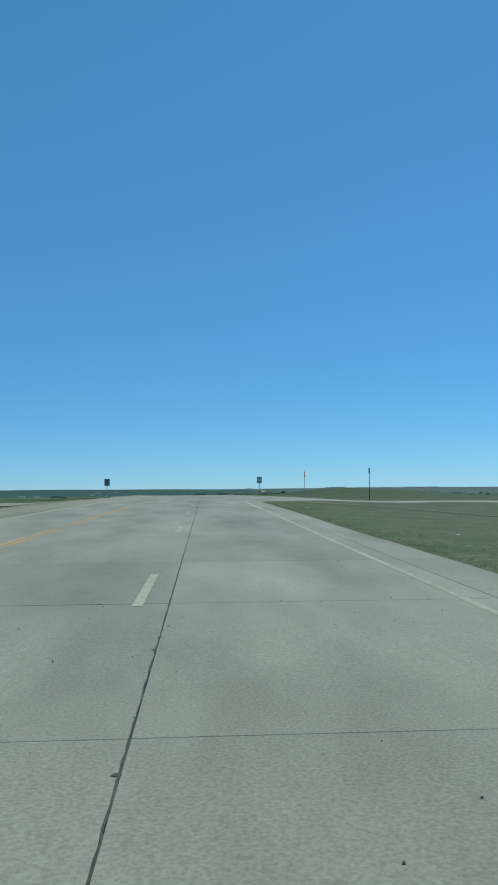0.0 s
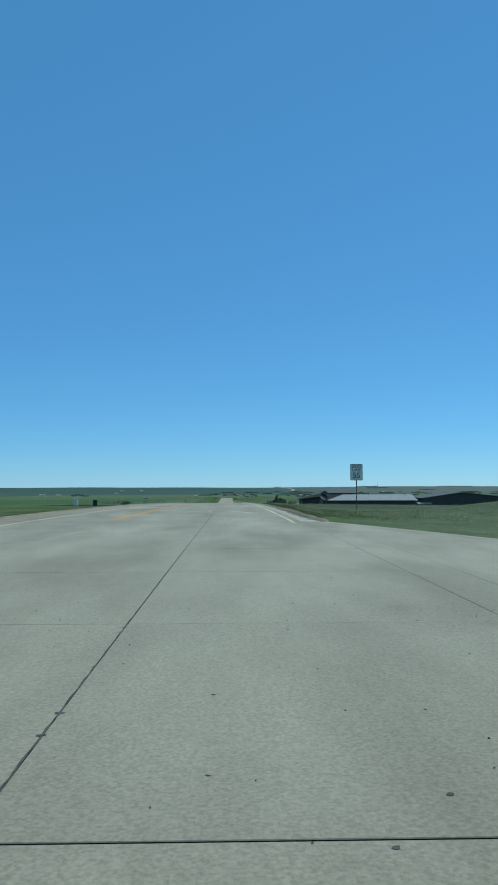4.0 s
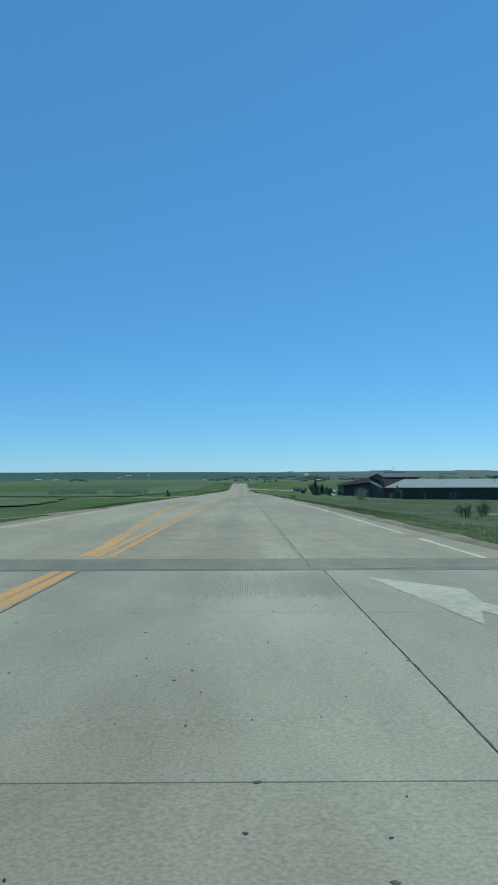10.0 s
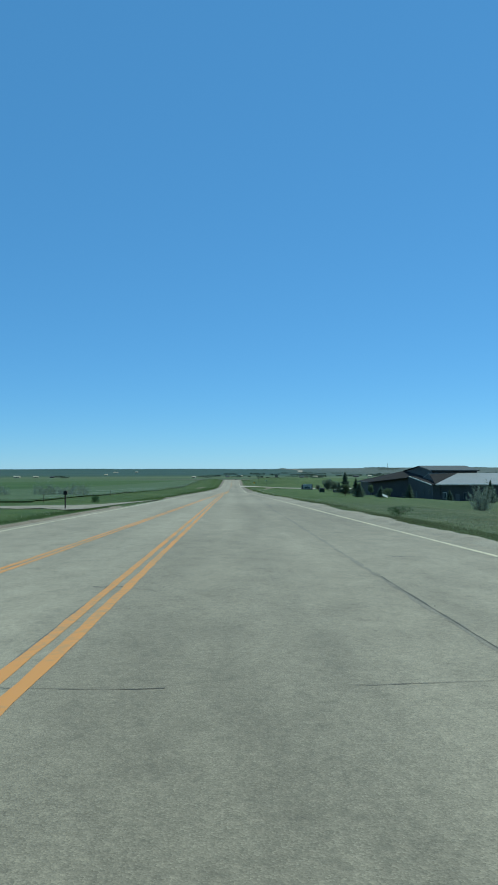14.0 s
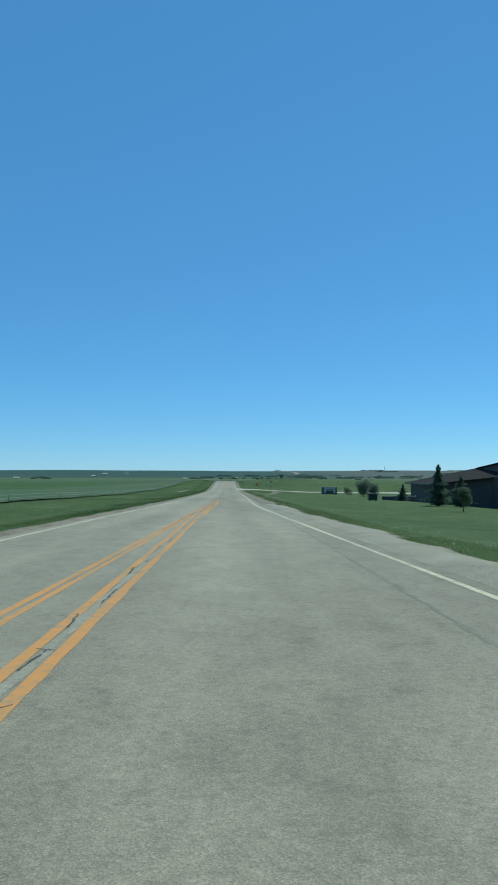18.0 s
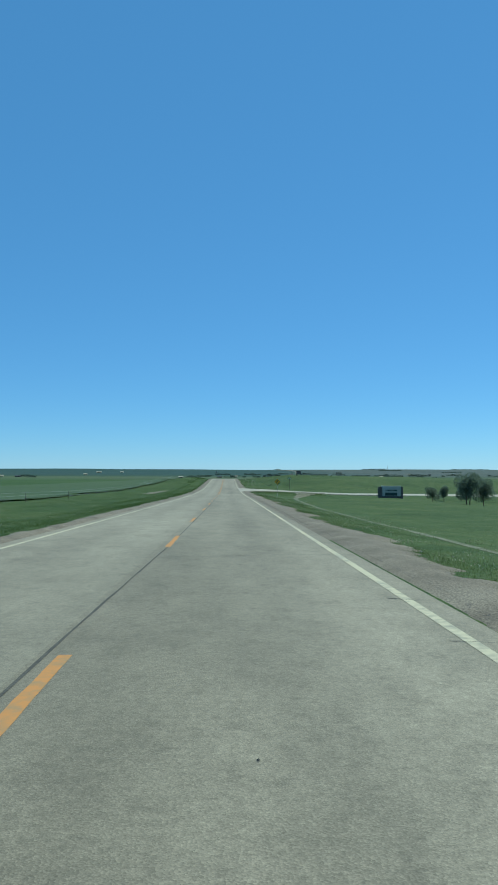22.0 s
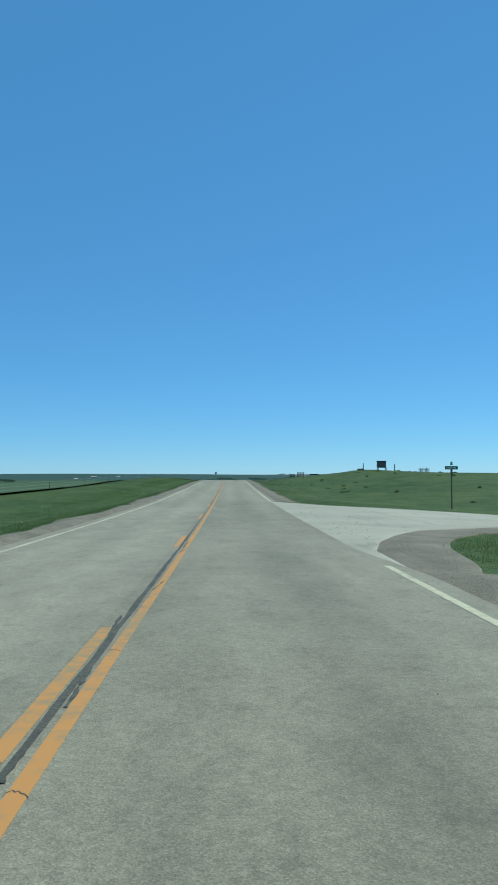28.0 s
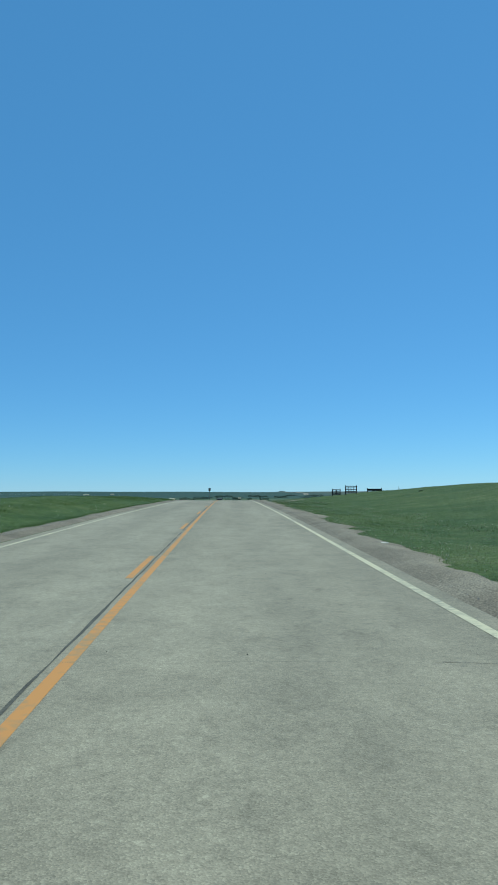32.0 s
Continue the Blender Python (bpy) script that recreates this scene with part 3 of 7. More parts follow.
def zground(x, y):
    """Height of the open ground at (x, y)."""
    x, y = np.asarray(x, float), np.asarray(y, float)
    zr = zroad(y)
    er, el = x - edge_right(y), edge_left(y) - x
    # right-hand side: shoulder, ditch, meadow that falls away towards the buildings
    low = step(215, 300, y) * (1 - step(585, 640, y))
    ditch = np.interp(er, [0, 1.8, 4, 8, 14], [0, -.1, -.35, -.75, -.8])
    right = ditch * (.55 + .45 * low) + low * np.interp(er, [14, 26, 50, 110, 300], [0, -.15, -2.2, -2.9, -3.4]) * step(300, 400, y)
    right = right - .35 * (1 - low) * step(10, 60, er) * (1 - step(300, 400, y))
    # level ground where the side roads leave the highway
    for y0, y1, y2, y3, drop in ((50, 60, 98, 112, .55), (552, 562, 592, 606, .75)):
        w = step(y0, y1, y) * (1 - step(y2, y3, y))
        right = right * (1 - w) - w * np.minimum(.02 * np.clip(er, 0, None) ** 1.25, drop + .012 * np.clip(er - 20, 0, None))
    hill = step(585, 645, y) * (1 - step(740, 870, y)) * (1 - .2 * step(655, 725, y))
    right = right + hill * np.interp(er, [1.5, 4, 8, 20, 36, 60, 120], [0, .08, .7, 2.35, 2.05, 1.6, .4])
    right = right + 1.3 * np.exp(-((x - 25.2) / 10) ** 2 - ((y - 120) / 11) ** 2) + 0.9 * np.exp(-((x - 40) / 11) ** 2 - ((y - 124) / 12) ** 2)
    right = right + 0.6 * np.exp(-((x - 21) / 4) ** 2 - ((y - 663) / 9) ** 2) + 0.12 * np.exp(-((x - 23.1) / 4) ** 2 - ((y - 652) / 6) ** 2)
    right = right - 0.95 * np.exp(-((x - 29) / 7) ** 2 - ((y - 352) / 16) ** 2)
    # left-hand side: shoulder, shallow ditch, low fields
    left = np.interp(el, [0, 1.6, 4, 9, 30, 100, 300], [0, -.08, -.35, -.5, -.6, -.9, -3])
    left = left + (step(580, 640, y) * (1 - step(760, 840, y))) * 1.0 * np.exp(-((el - 9) / 6) ** 2) * step(1.6, 5, el)
    near = zr + np.where(er > 0, right, np.where(el > 0, left, -.12))
    far = np.interp(y, [-300, 0, 300, 600, 900, 1400, 2000, 2800, 3600, 4250, 4500, 5200], [-4, -4, -8, -10, -10.5, -16, -15.5, -11, -6, -2, -2.5, -20])
    far = far + step(1800, 4000, y) * (3.5 * step(150, 900, x) + 1.6 * np.sin(x / 310 + 1) * np.sin(y / 420) + .7 * np.sin(x / 97 + y / 260))
    w = np.maximum(step(150, 420, np.maximum(er, el)), step(760, 1150, y))
    w = np.where((er <= 0) & (el <= 0), step(1000, 1150, y), w)
    away = np.clip(np.minimum(np.abs(er), np.abs(el)) - 2.5, 0, 4) / 4 * ((er > 0) | (el > 0))
    lumps = .04 * np.sin(x / 2.3 + 1.7 * np.sin(y / 7)) * np.sin(y / 6.3 + 1.3 * np.sin(x / 5)) + .12 * np.sin(x / 11 + 2 + np.sin(y / 31)) * np.sin(y / 13 + np.sin(x / 17))
    return near * (1 - w) + far * w + away * lumps

# ---- building helpers ----
def mesh_from(name, verts, faces, material, smooth=False):
    me = bpy.data.meshes.new(name)
    me.from_pydata([tuple(v) for v in verts], [], [tuple(f) for f in faces])
    me.materials.append(material)
    if smooth:
        for p in me.polygons:
            p.use_smooth = True
    me.update()
    return me


def fast_mesh(name, verts, faces, material):
    """A mesh from numpy arrays: verts n x 3, faces m x k."""
    me = bpy.data.meshes.new(name)
    k = faces.shape[1]
    me.vertices.add(len(verts))
    me.vertices.foreach_set("co", np.ascontiguousarray(verts, dtype=np.float32).ravel())
    me.loops.add(faces.size)
    me.loops.foreach_set("vertex_index", np.ascontiguousarray(faces, dtype=np.int32).ravel())
    me.polygons.add(len(faces))
    me.polygons.foreach_set("loop_start", np.arange(0, faces.size, k, dtype=np.int32))
    me.update(calc_edges=True)
    me.shade_flat()
    me.materials.append(material)
    return me


def child(ob, parent, label=""):
    ob.parent = parent
    if label:
        ob["label"] = label
    return ob


def part(name, bm, material, parent, label="", smooth=False):
    """Links a bmesh as one mesh object under a thing or a part."""
    me = bpy.data.meshes.new(name)
    bm.normal_update()
    bm.to_mesh(me)
    bm.free()
    me.materials.append(material)
    if smooth:
        for p in me.polygons:
            p.use_smooth = True
    return child(new(name, me), parent, label)


def base(name, x, y, z=None, turn=0.0, label="", category="", group="", kind=""):
    """The empty at the foot of a thing."""
    ob = new(name)
    ob.empty_display_size = 0.2
    ob.matrix_world = pose(x, y, float(zground(x, y)) if z is None else z, 0, 0, turn)
    return tagged(ob, label, category, group, kind)


def box(bm, x0, x1, y0, y1, z0, z1, bevel=0.0):
    g = bmesh.ops.create_cube(bm, size=1.0)
    bmesh.ops.scale(bm, vec=(x1 - x0, y1 - y0, z1 - z0), verts=g["verts"])
    bmesh.ops.translate(bm, vec=((x0 + x1) / 2, (y0 + y1) / 2, (z0 + z1) / 2), verts=g["verts"])
    if bevel:
        edges = {e for v in g["verts"] for e in v.link_edges}
        bmesh.ops.bevel(bm, geom=list(edges), offset=bevel, segments=1, affect="EDGES")


def cube(x0, x1, y0, y1, z0, z1, bevel=0.0):
    bm = bmesh.new()
    box(bm, x0, x1, y0, y1, z0, z1, bevel)
    return bm


def rod(bm, a, b, r0, r1=None, n=8):
    """A tapered round bar from a to b."""
    a, b = Vector(a), Vector(b)
    g = bmesh.ops.create_cone(bm, cap_ends=True, segments=n, radius1=r0, radius2=r0 if r1 is None else r1, depth=(b - a).length)
    q = Vector((0, 0, 1)).rotation_difference(b - a).to_matrix().to_4x4()
    bmesh.ops.transform(bm, matrix=Matrix.Translation((a + b) / 2) @ q, verts=g["verts"])


def bar(a, b, r0, r1=None, n=8):
    bm = bmesh.new()
    rod(bm, a, b, r0, r1, n)
    return bm


def prism(outline, x0, x1):
    """A solid with the outline (y, z) drawn out from x0 to x1."""
    bm = bmesh.new()
    a = [bm.verts.new((x0, y, z)) for y, z in outline]
    b = [bm.verts.new((x1, y, z)) for y, z in outline]
    bm.faces.new(a)
    bm.faces.new(b[::-1])
    n = len(outline)
    for i in range(n):
        bm.faces.new((a[i], b[i], b[(i + 1) % n], a[(i + 1) % n]))
    bmesh.ops.recalc_face_normals(bm, faces=bm.faces)
    return bm


def plate(outline, depth, y=0.0):
    """A flat board with the outline (x, z), facing -y, as thick as depth."""
    bm = bmesh.new()
    a = [bm.verts.new((x, y, z)) for x, z in outline]
    b = [bm.verts.new((x, y + depth, z)) for x, z in outline]
    bm.faces.new(a)
    bm.faces.new(b[::-1])
    n = len(outline)
    for i in range(n):
        bm.faces.new((a[i], b[i], b[(i + 1) % n], a[(i + 1) % n]))
    bmesh.ops.recalc_face_normals(bm, faces=bm.faces)
    return bm


def lettering(name, text, size, x, y, z, material, parent, label=""):
    """Raised lettering that faces -y, centred on x."""
    cu = bpy.data.curves.new(name, "FONT")
    cu.body, cu.size, cu.align_x, cu.align_y, cu.extrude, cu.resolution_u = text, size, "CENTER", "CENTER", 0.002, 3
    tmp = bpy.data.objects.new(name, cu)
    me = bpy.data.meshes.new_from_object(tmp)
    bpy.data.objects.remove(tmp)
    me.transform(pose(x, y, z, 90, 0, 0))
    me.materials.clear()
    me.materials.append(material)
    return child(new(name, me), parent, label)


def ribbon(name, left, right, y0, y1, lift, material, parent, label="", every=3.0, thick=0.0, wobble=0.0, seed=0):
    """A strip along the road between two lines, given as functions of y."""
    n = max(2, int((y1 - y0) / every) + 1)
    ys = np.linspace(y0, y1, n)
    rng = np.random.RandomState(seed)
    l, r = left(ys), right(ys)
    if wobble:
        l, r = l + rng.uniform(-wobble, wobble, n), r + rng.uniform(-wobble, wobble, n)
    z = zroad(ys) + lift
    v = np.concatenate([np.stack([l, ys, z], 1), np.stack([r, ys, z], 1)])
    i = np.arange(n - 1)
    f = np.stack([i, i + n, i + n + 1, i + 1], 1)
    if thick:
        v = np.concatenate([v, v - (0, 0, thick)])
        m = 2 * n
        f = np.concatenate([f, np.stack([i + 1, i + 1 + m, i + m, i], 1)[:, ::-1], np.stack([i + n, i + n + m, i + n + 1 + m, i + n + 1], 1)[:, ::-1]])
        f = np.concatenate([f, [[0, m, m + n, n]], [[n - 1, 2 * n - 1, m + 2 * n - 1, m + n - 1]]])
    me = fast_mesh(name, v, f, material)
    return child(new(name, me), parent, label)


def straight(c):
    return lambda y: np.full(np.shape(y), float(c)) + bend(y)


def beside(line, d):
    return lambda y: line(y) + d


def drape(name, pts, width, lift, material, parent=None, label="", seed=1, rough=0.15, cross=5):
    """A strip laid on the ground along a line of points, with uneven edges."""
    p = np.array(pts, float)
    seg = np.hypot(*np.diff(p, axis=0).T)
    s = np.concatenate([[0], np.cumsum(seg)])
    n = max(3, int(s[-1] / 2.5))
    t = np.linspace(0, s[-1], n)
    cx, cy = np.interp(t, s, p[:, 0]), np.interp(t, s, p[:, 1])
    dx, dy = np.gradient(cx), np.gradient(cy)
    ln = np.hypot(dx, dy) + 1e-9
    rng = np.random.RandomState(seed)
    w = (np.interp(t, s, width) if np.ndim(width) else np.full(n, width)) / 2
    vs = []
    for k in np.linspace(-1, 1, cross):
        jit = rng.uniform(-rough, rough, n) if abs(k) == 1 else 0
        x, y = cx - dy / ln * (w * k + jit), cy + dx / ln * (w * k + jit)
        vs.append(np.stack([x, y, zground(x, y) + lift], 1))
    v = np.concatenate(vs)
    i = np.arange(n - 1)
    f = np.concatenate([np.stack([i + c * n, i + 1 + c * n, i + 1 + (c + 1) * n, i + (c + 1) * n], 1) for c in range(cross - 1)])
    ob = new(name, fast_mesh(name, v, f[:, ::-1], material))
    return child(ob, parent, label) if parent else ob


# ---- the ground ----
def grid_axis(dense0, dense1, d, lo, hi, grow):
    a = list(np.arange(dense0, dense1 + d / 2, d))
    s = d
    while a[-1] < hi:
        s *= grow
        a.append(a[-1] + s)
    s = d
    while a[0] > lo:
        s *= grow
        a.insert(0, a[0] - s)
    return np.array(a)


def build_ground():
    gx = grid_axis(-20, 48, 1.0, -2600, 2600, 1.13)
    gy = grid_axis(-20, 780, 2.5, -420, 4900, 1.05)
    X, Y = np.meshgrid(gx, gy)
    Z = zground(X, Y)
    ny, nx = X.shape
    v = np.stack([X.ravel(), Y.ravel(), Z.ravel()], 1)
    i = (np.arange(ny - 1)[:, None] * nx + np.arange(nx - 1)).ravel()
    f = np.stack([i, i + 1, i + nx + 1, i + nx], 1)
    me = fast_mesh("ground", v, f, M_LAND)
    for p in me.polygons:
        p.use_smooth = True
    return tagged(new("ground", me), "rolling green prairie with fields and a far ridge", "ground", kind="structure")


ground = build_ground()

# ---- the road ----
road = base("road", 0, 0, 0, label="straight two-lane highway of old concrete and patched asphalt", category="road", kind="structure")
JOIN = 206.9   # concrete gives way to asphalt here
ribbon("road_bed", beside(edge_left, 0.05), beside(edge_right, -0.05), -60, JOIN, -0.016, M_BASE, road, "dark joint filler between slabs")
ribbon("left_shoulder", edge_left, straight(-4.04), -60, JOIN, 0.0, M_ASPHALT, road, "worn paved shoulder", thick=0.06)
ribbon("asphalt_lane", edge_left, straight(-0.1), JOIN, 1180, 0.0, M_ASPHALT_PALE, road, "pale worn asphalt", every=.6, thick=0.1)
ribbon("asphalt_lane", straight(-0.1), lambda y: np.minimum(3.68 + bend(y), edge_right(y)), JOIN, 1180, 0.0, M_ASPHALT, road, "weathered asphalt", thick=0.1)
ribbon("asphalt_lane", straight(3.68), lambda y: np.maximum(edge_right(y), 3.70), JOIN, 396, 0.0, M_ASPHALT, road, "patched asphalt merging lane", thick=0.1)
ribbon("asphalt_edge", lambda y: np.minimum(3.68 + bend(y), edge_right(y)), edge_right, 396, 1180, 0.0, M_ASPHALT, road, every=.5, thick=0.1)

# seams and sealed cracks
def lane_seam(y):
    return np.interp(y, [206, 260, 300, 335, 355, 384], [3.50, 3.50, 3.56, 3.50, 3.58, 3.62])


ribbon("seam", beside(lane_seam, -.035), beside(lane_seam, .04), JOIN, 384, 0.002, M_SEAM, road, "dark filled seam", wobble=0.035, every=0.35, seed=2)
for a, b in ((318, 331), (334.5, 347)):
    ribbon("crack", straight(3.68), straight(3.715), a, b, 0.003, M_SEAL, road, wobble=0.03, every=0.5, seed=int(a))
ribbon("joint_fill", straight(3.691), straight(3.703), -5, 203.5, 0.003, M_BASE, road, "crumbled dark joint between the slabs", wobble=0.006, every=0.12, seed=77)
for a, b in ((JOIN, 221), (224, 236), (241, 247.5), (255.5, 268), (277, 284)):
    ribbon("seam", beside(lane_seam, .03), beside(lane_seam, .04), a, b, 0.004, M_SEAL, road, "dark sealed seam", wobble=0.016, every=.4, seed=int(a))
def centre_seam(y):
    return np.interp(y, [412, 434, 438, 446, 470, 500, 520, 545, 560, 578, 760], [-.02, -.04, .0, .12, .2, .27, .24, .1, .085, .05, .04])


ribbon("seam", lambda y: centre_seam(y) - np.interp(y, [430, 540, 556, 575], [.014, .014, .03, .014]), lambda y: centre_seam(y) + np.interp(y, [430, 540, 556, 575], [.014, .014, .035, .014]), 412, 760, 0.0032, M_SEAL, road, "dark sealed seam", wobble=0.012, every=.6, seed=3)
ribbon("seam", straight(-0.345), straight(-0.305), 226, 332, 0.002, M_PATCH, road, "dark filled seam", wobble=0.02, every=1.0, seed=4)


def cross_crack(y, x0, x1, width, seed, slant=0.0, whole=.8):
    """A fine crack across the lanes, closed in places."""
    rng = np.random.RandomState(seed)
    n = 64 if x1 - x0 > 1 else 10
    xs = np.linspace(x0, x1, n)
    ys = y + np.cumsum(rng.uniform(-.03, .03, n)) + slant * xs
    w = width * rng.uniform(.25, 1.0, n) * (.6 + .4 * np.sin(xs * 1.1 + seed))
    a = np.stack([xs, ys - w / 2, zroad(ys) + .004], 1)
    b = np.stack([xs, ys + w / 2, zroad(ys) + .004], 1)
    i = np.arange(n - 1)
    i = i[np.sin(i * .55 + seed) + np.sin(i * .23 + 2 * seed) < 2.9 * whole - .9]
    me = fast_mesh("crack", np.concatenate([a, b]), np.stack([i, i + 1, i + 1 + n, i + n], 1), M_SEAL)
    return child(new("crack", me), road)


for k, (cy, cw) in enumerate(((206.95, .10), (222, .035), (241, .03), (260.1, .032), (278, .02), (300, .022), (322, .02), (343, .02), (366, .022), (384, .02),
                              (443.0, .035), (464.8, .026), (479.9, .024), (505, .02), (523, .02), (541, .022), (559, .03), (578, .022), (598, .025), (607.5, .032), (618, .02), (629.8, .010), (652, .03), (676, .03))):
    cross_crack(cy, float(edge_left(cy)) + .2, float(edge_right(cy)) - .2, cw, 40 + k, .16 if cy == 443 else -.1 if cy < 262 and cy > 255 else .02, .95 if cw > .03 else .6)


def crack_path(pts, width, seed, material, lift=.004, jag=.05):
    """A crack that wanders from point to point."""
    rng = np.random.RandomState(seed)
    p = np.array(pts, float)
    n = 60 if len(p) > 4 else 9
    t = np.linspace(0, len(p) - 1, n)
    x = np.interp(t, range(len(p)), p[:, 0])
    y = np.interp(t, range(len(p)), p[:, 1]) + rng.uniform(-jag, jag, n)
    w = width * rng.uniform(.3, 1.0, n)
    v = np.concatenate([np.stack([x, y - w / 2, zroad(y) + lift], 1), np.stack([x, y + w / 2, zroad(y) + lift], 1)])
    i = np.arange(n - 1)
    return child(new("crack", fast_mesh("crack", v, np.stack([i, i + 1, i + 1 + n, i + n], 1), material)), road)


crack_path([(-4, 161.6), (-1.2, 162.3), (.93, 163.05), (2.4, 163.9), (4.3, 164.5), (4.6, 164.45), (6.8, 166.5), (8.2, 167.2)], .06, 91, M_BASE, .0035)
for k, (cx, cy) in enumerate(((4.2, 243.5), (-2.2, 246), (1.0, 241.8), (-.3, 283), (4.6, 287))):
    cross_crack(cy, cx - .22, cx + .22, 0.10, 120 + k, 0, 1.3)


def slab(x0, x1, y0, y1, dz, material, name="slab"):
    """One concrete slab with a chamfered edge, lying on the road's profile."""
    c = 0.004
    ys = np.array([y0, y0 + c, (y0 + y1) / 2, y1 - c, y1])
    xs = np.array([x0, x0 + c, x1 - c, x1])
    v, f = [], []
    for i, y in enumerate(ys):
        for j, x in enumerate(xs):
            drop = .004 if i in (0, 4) or j in (0, 3) else 0.0
            v.append((x, y, float(zroad(y)) + dz - drop))
    for i in range(4):
        for j in range(3):
            k = i * 4 + j
            f.append((k, k + 1, k + 5, k + 4))
    return child(new(name, mesh_from(name, v, f, material)), road)


rs = random.Random(5)
SLAB = 4.52
for i in range(-1, 49):
    y0 = -14.0 + i * SLAB
    gap = 0.016 if i % 4 == 0 else 0.006
    y1 = min(y0 + SLAB - gap, JOIN - 0.01)
    if y1 - y0 < 1:
        continue
    for x0, x1 in ((-4.02, -0.213), (-0.207, 3.693), (3.702, 7.558)):
        slab(x0, x1, y0, y1, rs.uniform(-.0008, .0008), M_CONCRETE)
    if 50 < y0 < 106:
        slab(7.565, 8.42, y0, y1, -.001, M_CONCRETE, "edge_slab")
    else:
        slab(7.572, float(edge_right(y0)) + rs.uniform(-.05, .05), y0, y1, rs.uniform(-.004, -.001), M_CONCRETE if y0 < 108 else M_PALE_EDGE, "edge_slab")

# lane markings
for a, b, paint in ((-20, 62, M_YELLOW_OLD), (110, JOIN, M_YELLOW_PALE)):
    ribbon("yellow_line", straight(-0.655), straight(-0.485), a, b, 0.003, paint, road, "faded double yellow line", every=.8, wobble=.008, seed=51)
    ribbon("yellow_line", straight(-0.435), straight(-0.265), a, b, 0.003, paint, road, "faded double yellow line", every=.8, wobble=.008, seed=52)
ribbon("joint_fill", straight(-.222), straight(-.198), 150, JOIN, 0.0034, M_BASE, road, "crumbled dark joint beside the yellow lines", wobble=0.007, every=0.15, seed=78)


def yellow_far(y):
    """Outer line of the spreading pair, its left edge."""
    return np.interp(y, [199, 212, 228, 237, 250, 267, 276, 286, 331, 340, 359, 370, 378, 384, 390, 395, 400, 407, 412, 418, 421, 426],
                     [-.62, -.85, -1.75, -2.37, -2.72, -2.82, -2.79, -2.50, -1.80, -1.66, -1.18, -.95, -.80, -.71, -.61, -.51, -.35, -.19, -.07, .0, .10, .15])


def yellow_near(y):
    """Left line of the pair beside the driving lane, its left edge."""
    return np.interp(y, [199, 209, 232, 238, 270, 280, 300, 328, 345, 361, 376, 388, 392, 397, 403, 407, 412, 418, 426],
                     [-.5, -.48, -.54, -.48, -.41, -.33, -.36, -.42, -.42, -.38, -.36, -.39, -.33, -.20, -.05, .0, .13, .21, .33])


def yellow_right(y):
    """Right line of that pair, its left edge."""
    return np.interp(y, [199, 209, 231, 238, 270, 280, 300, 328, 345, 358, 376, 388, 397, 404],
                     [-.2, -.21, -.28, -.17, -.18, -.11, -.14, -.20, -.16, -.14, -.10, -.08, .0, .12])


def yellow_lemon(y):
    return np.interp(y, [386, 390, 396, 403, 407, 413, 419], [.10, .11, .20, .31, .35, .37, .36])


ribbon("yellow_line", yellow_far, beside(yellow_far, .11), 209.2, 425.6, 0.003, M_YELLOW, road, "worn yellow line", every=.5, wobble=.008, seed=61)
ribbon("yellow_line", beside(yellow_far, .17), beside(yellow_far, .27), 212.5, 386, 0.003, M_YELLOW, road, "worn yellow line", every=.5, wobble=.008, seed=62)
for a, b in ((209.2, 249.3), (250.0, 425.2)):
    ribbon("yellow_line", yellow_near, beside(yellow_near, .115), a, b, 0.0045, M_YELLOW, road, "worn yellow line", every=.5, wobble=.008, seed=63)
for a, b in ((209.2, 242.5), (243.6, 404)):
    ribbon("yellow_line", yellow_right, beside(yellow_right, .125), a, b, 0.0045, M_YELLOW, road, "worn yellow line", every=.5, wobble=.01, seed=64)
ribbon("yellow_line", beside(yellow_far, .08), beside(yellow_far, .30), 209.5, 214.0, 0.0025, M_YELLOW_OLD, road, "smeared worn yellow paint where the lines part", every=.4, wobble=.03, seed=66)
ribbon("yellow_line", yellow_lemon, beside(yellow_lemon, .10), 386, 419, 0.0055, M_YELLOW_BRIGHT, road, "brighter lemon-yellow line", every=.5, wobble=.008, seed=65)
ribbon("yellow_stub", straight(-.02), straight(.08), 421.8, 424.4, 0.003, M_YELLOW_OLD, road, "faded stub of an older line", every=0.5)
def dash_side(y):
    return np.interp(y, [432, 447, 459, 472, 495], [.085, .045, .01, .05, .07])


for a, b in ((431.2, 435), (445.4, 449.1), (457, 460.3), (469.7, 473.3), (481.7, 485.5), (492.3, 495.7), (504.5, 508.1), (516.7, 520.2)):
    ribbon("yellow_dash", dash_side, beside(dash_side, .115), a, b, 0.0035, M_YELLOW, road, every=0.4, wobble=.008, seed=int(a))
ribbon("yellow_line", lambda y: np.interp(y, [531, 560, 600], [.18, .165, .12]) + bend(y), lambda y: np.interp(y, [531, 560, 600], [.28, .27, .23]) + bend(y), 531, 1000, 0.0035, M_YELLOW, road, "solid yellow no-passing line")
for k in range(20):
    a = 537.5 + 12.19 * k
    a += {5: -1.8, 6: -1.0, 7: .5}.get(k, 0)
    ribbon("yellow_dash", lambda y: np.interp(y, [560, 620], [-.07, -.11]) + bend(y), lambda y: np.interp(y, [560, 620], [.045, .0]) + bend(y), a, a + 3.4, 0.0035, M_YELLOW, road, every=0.5)
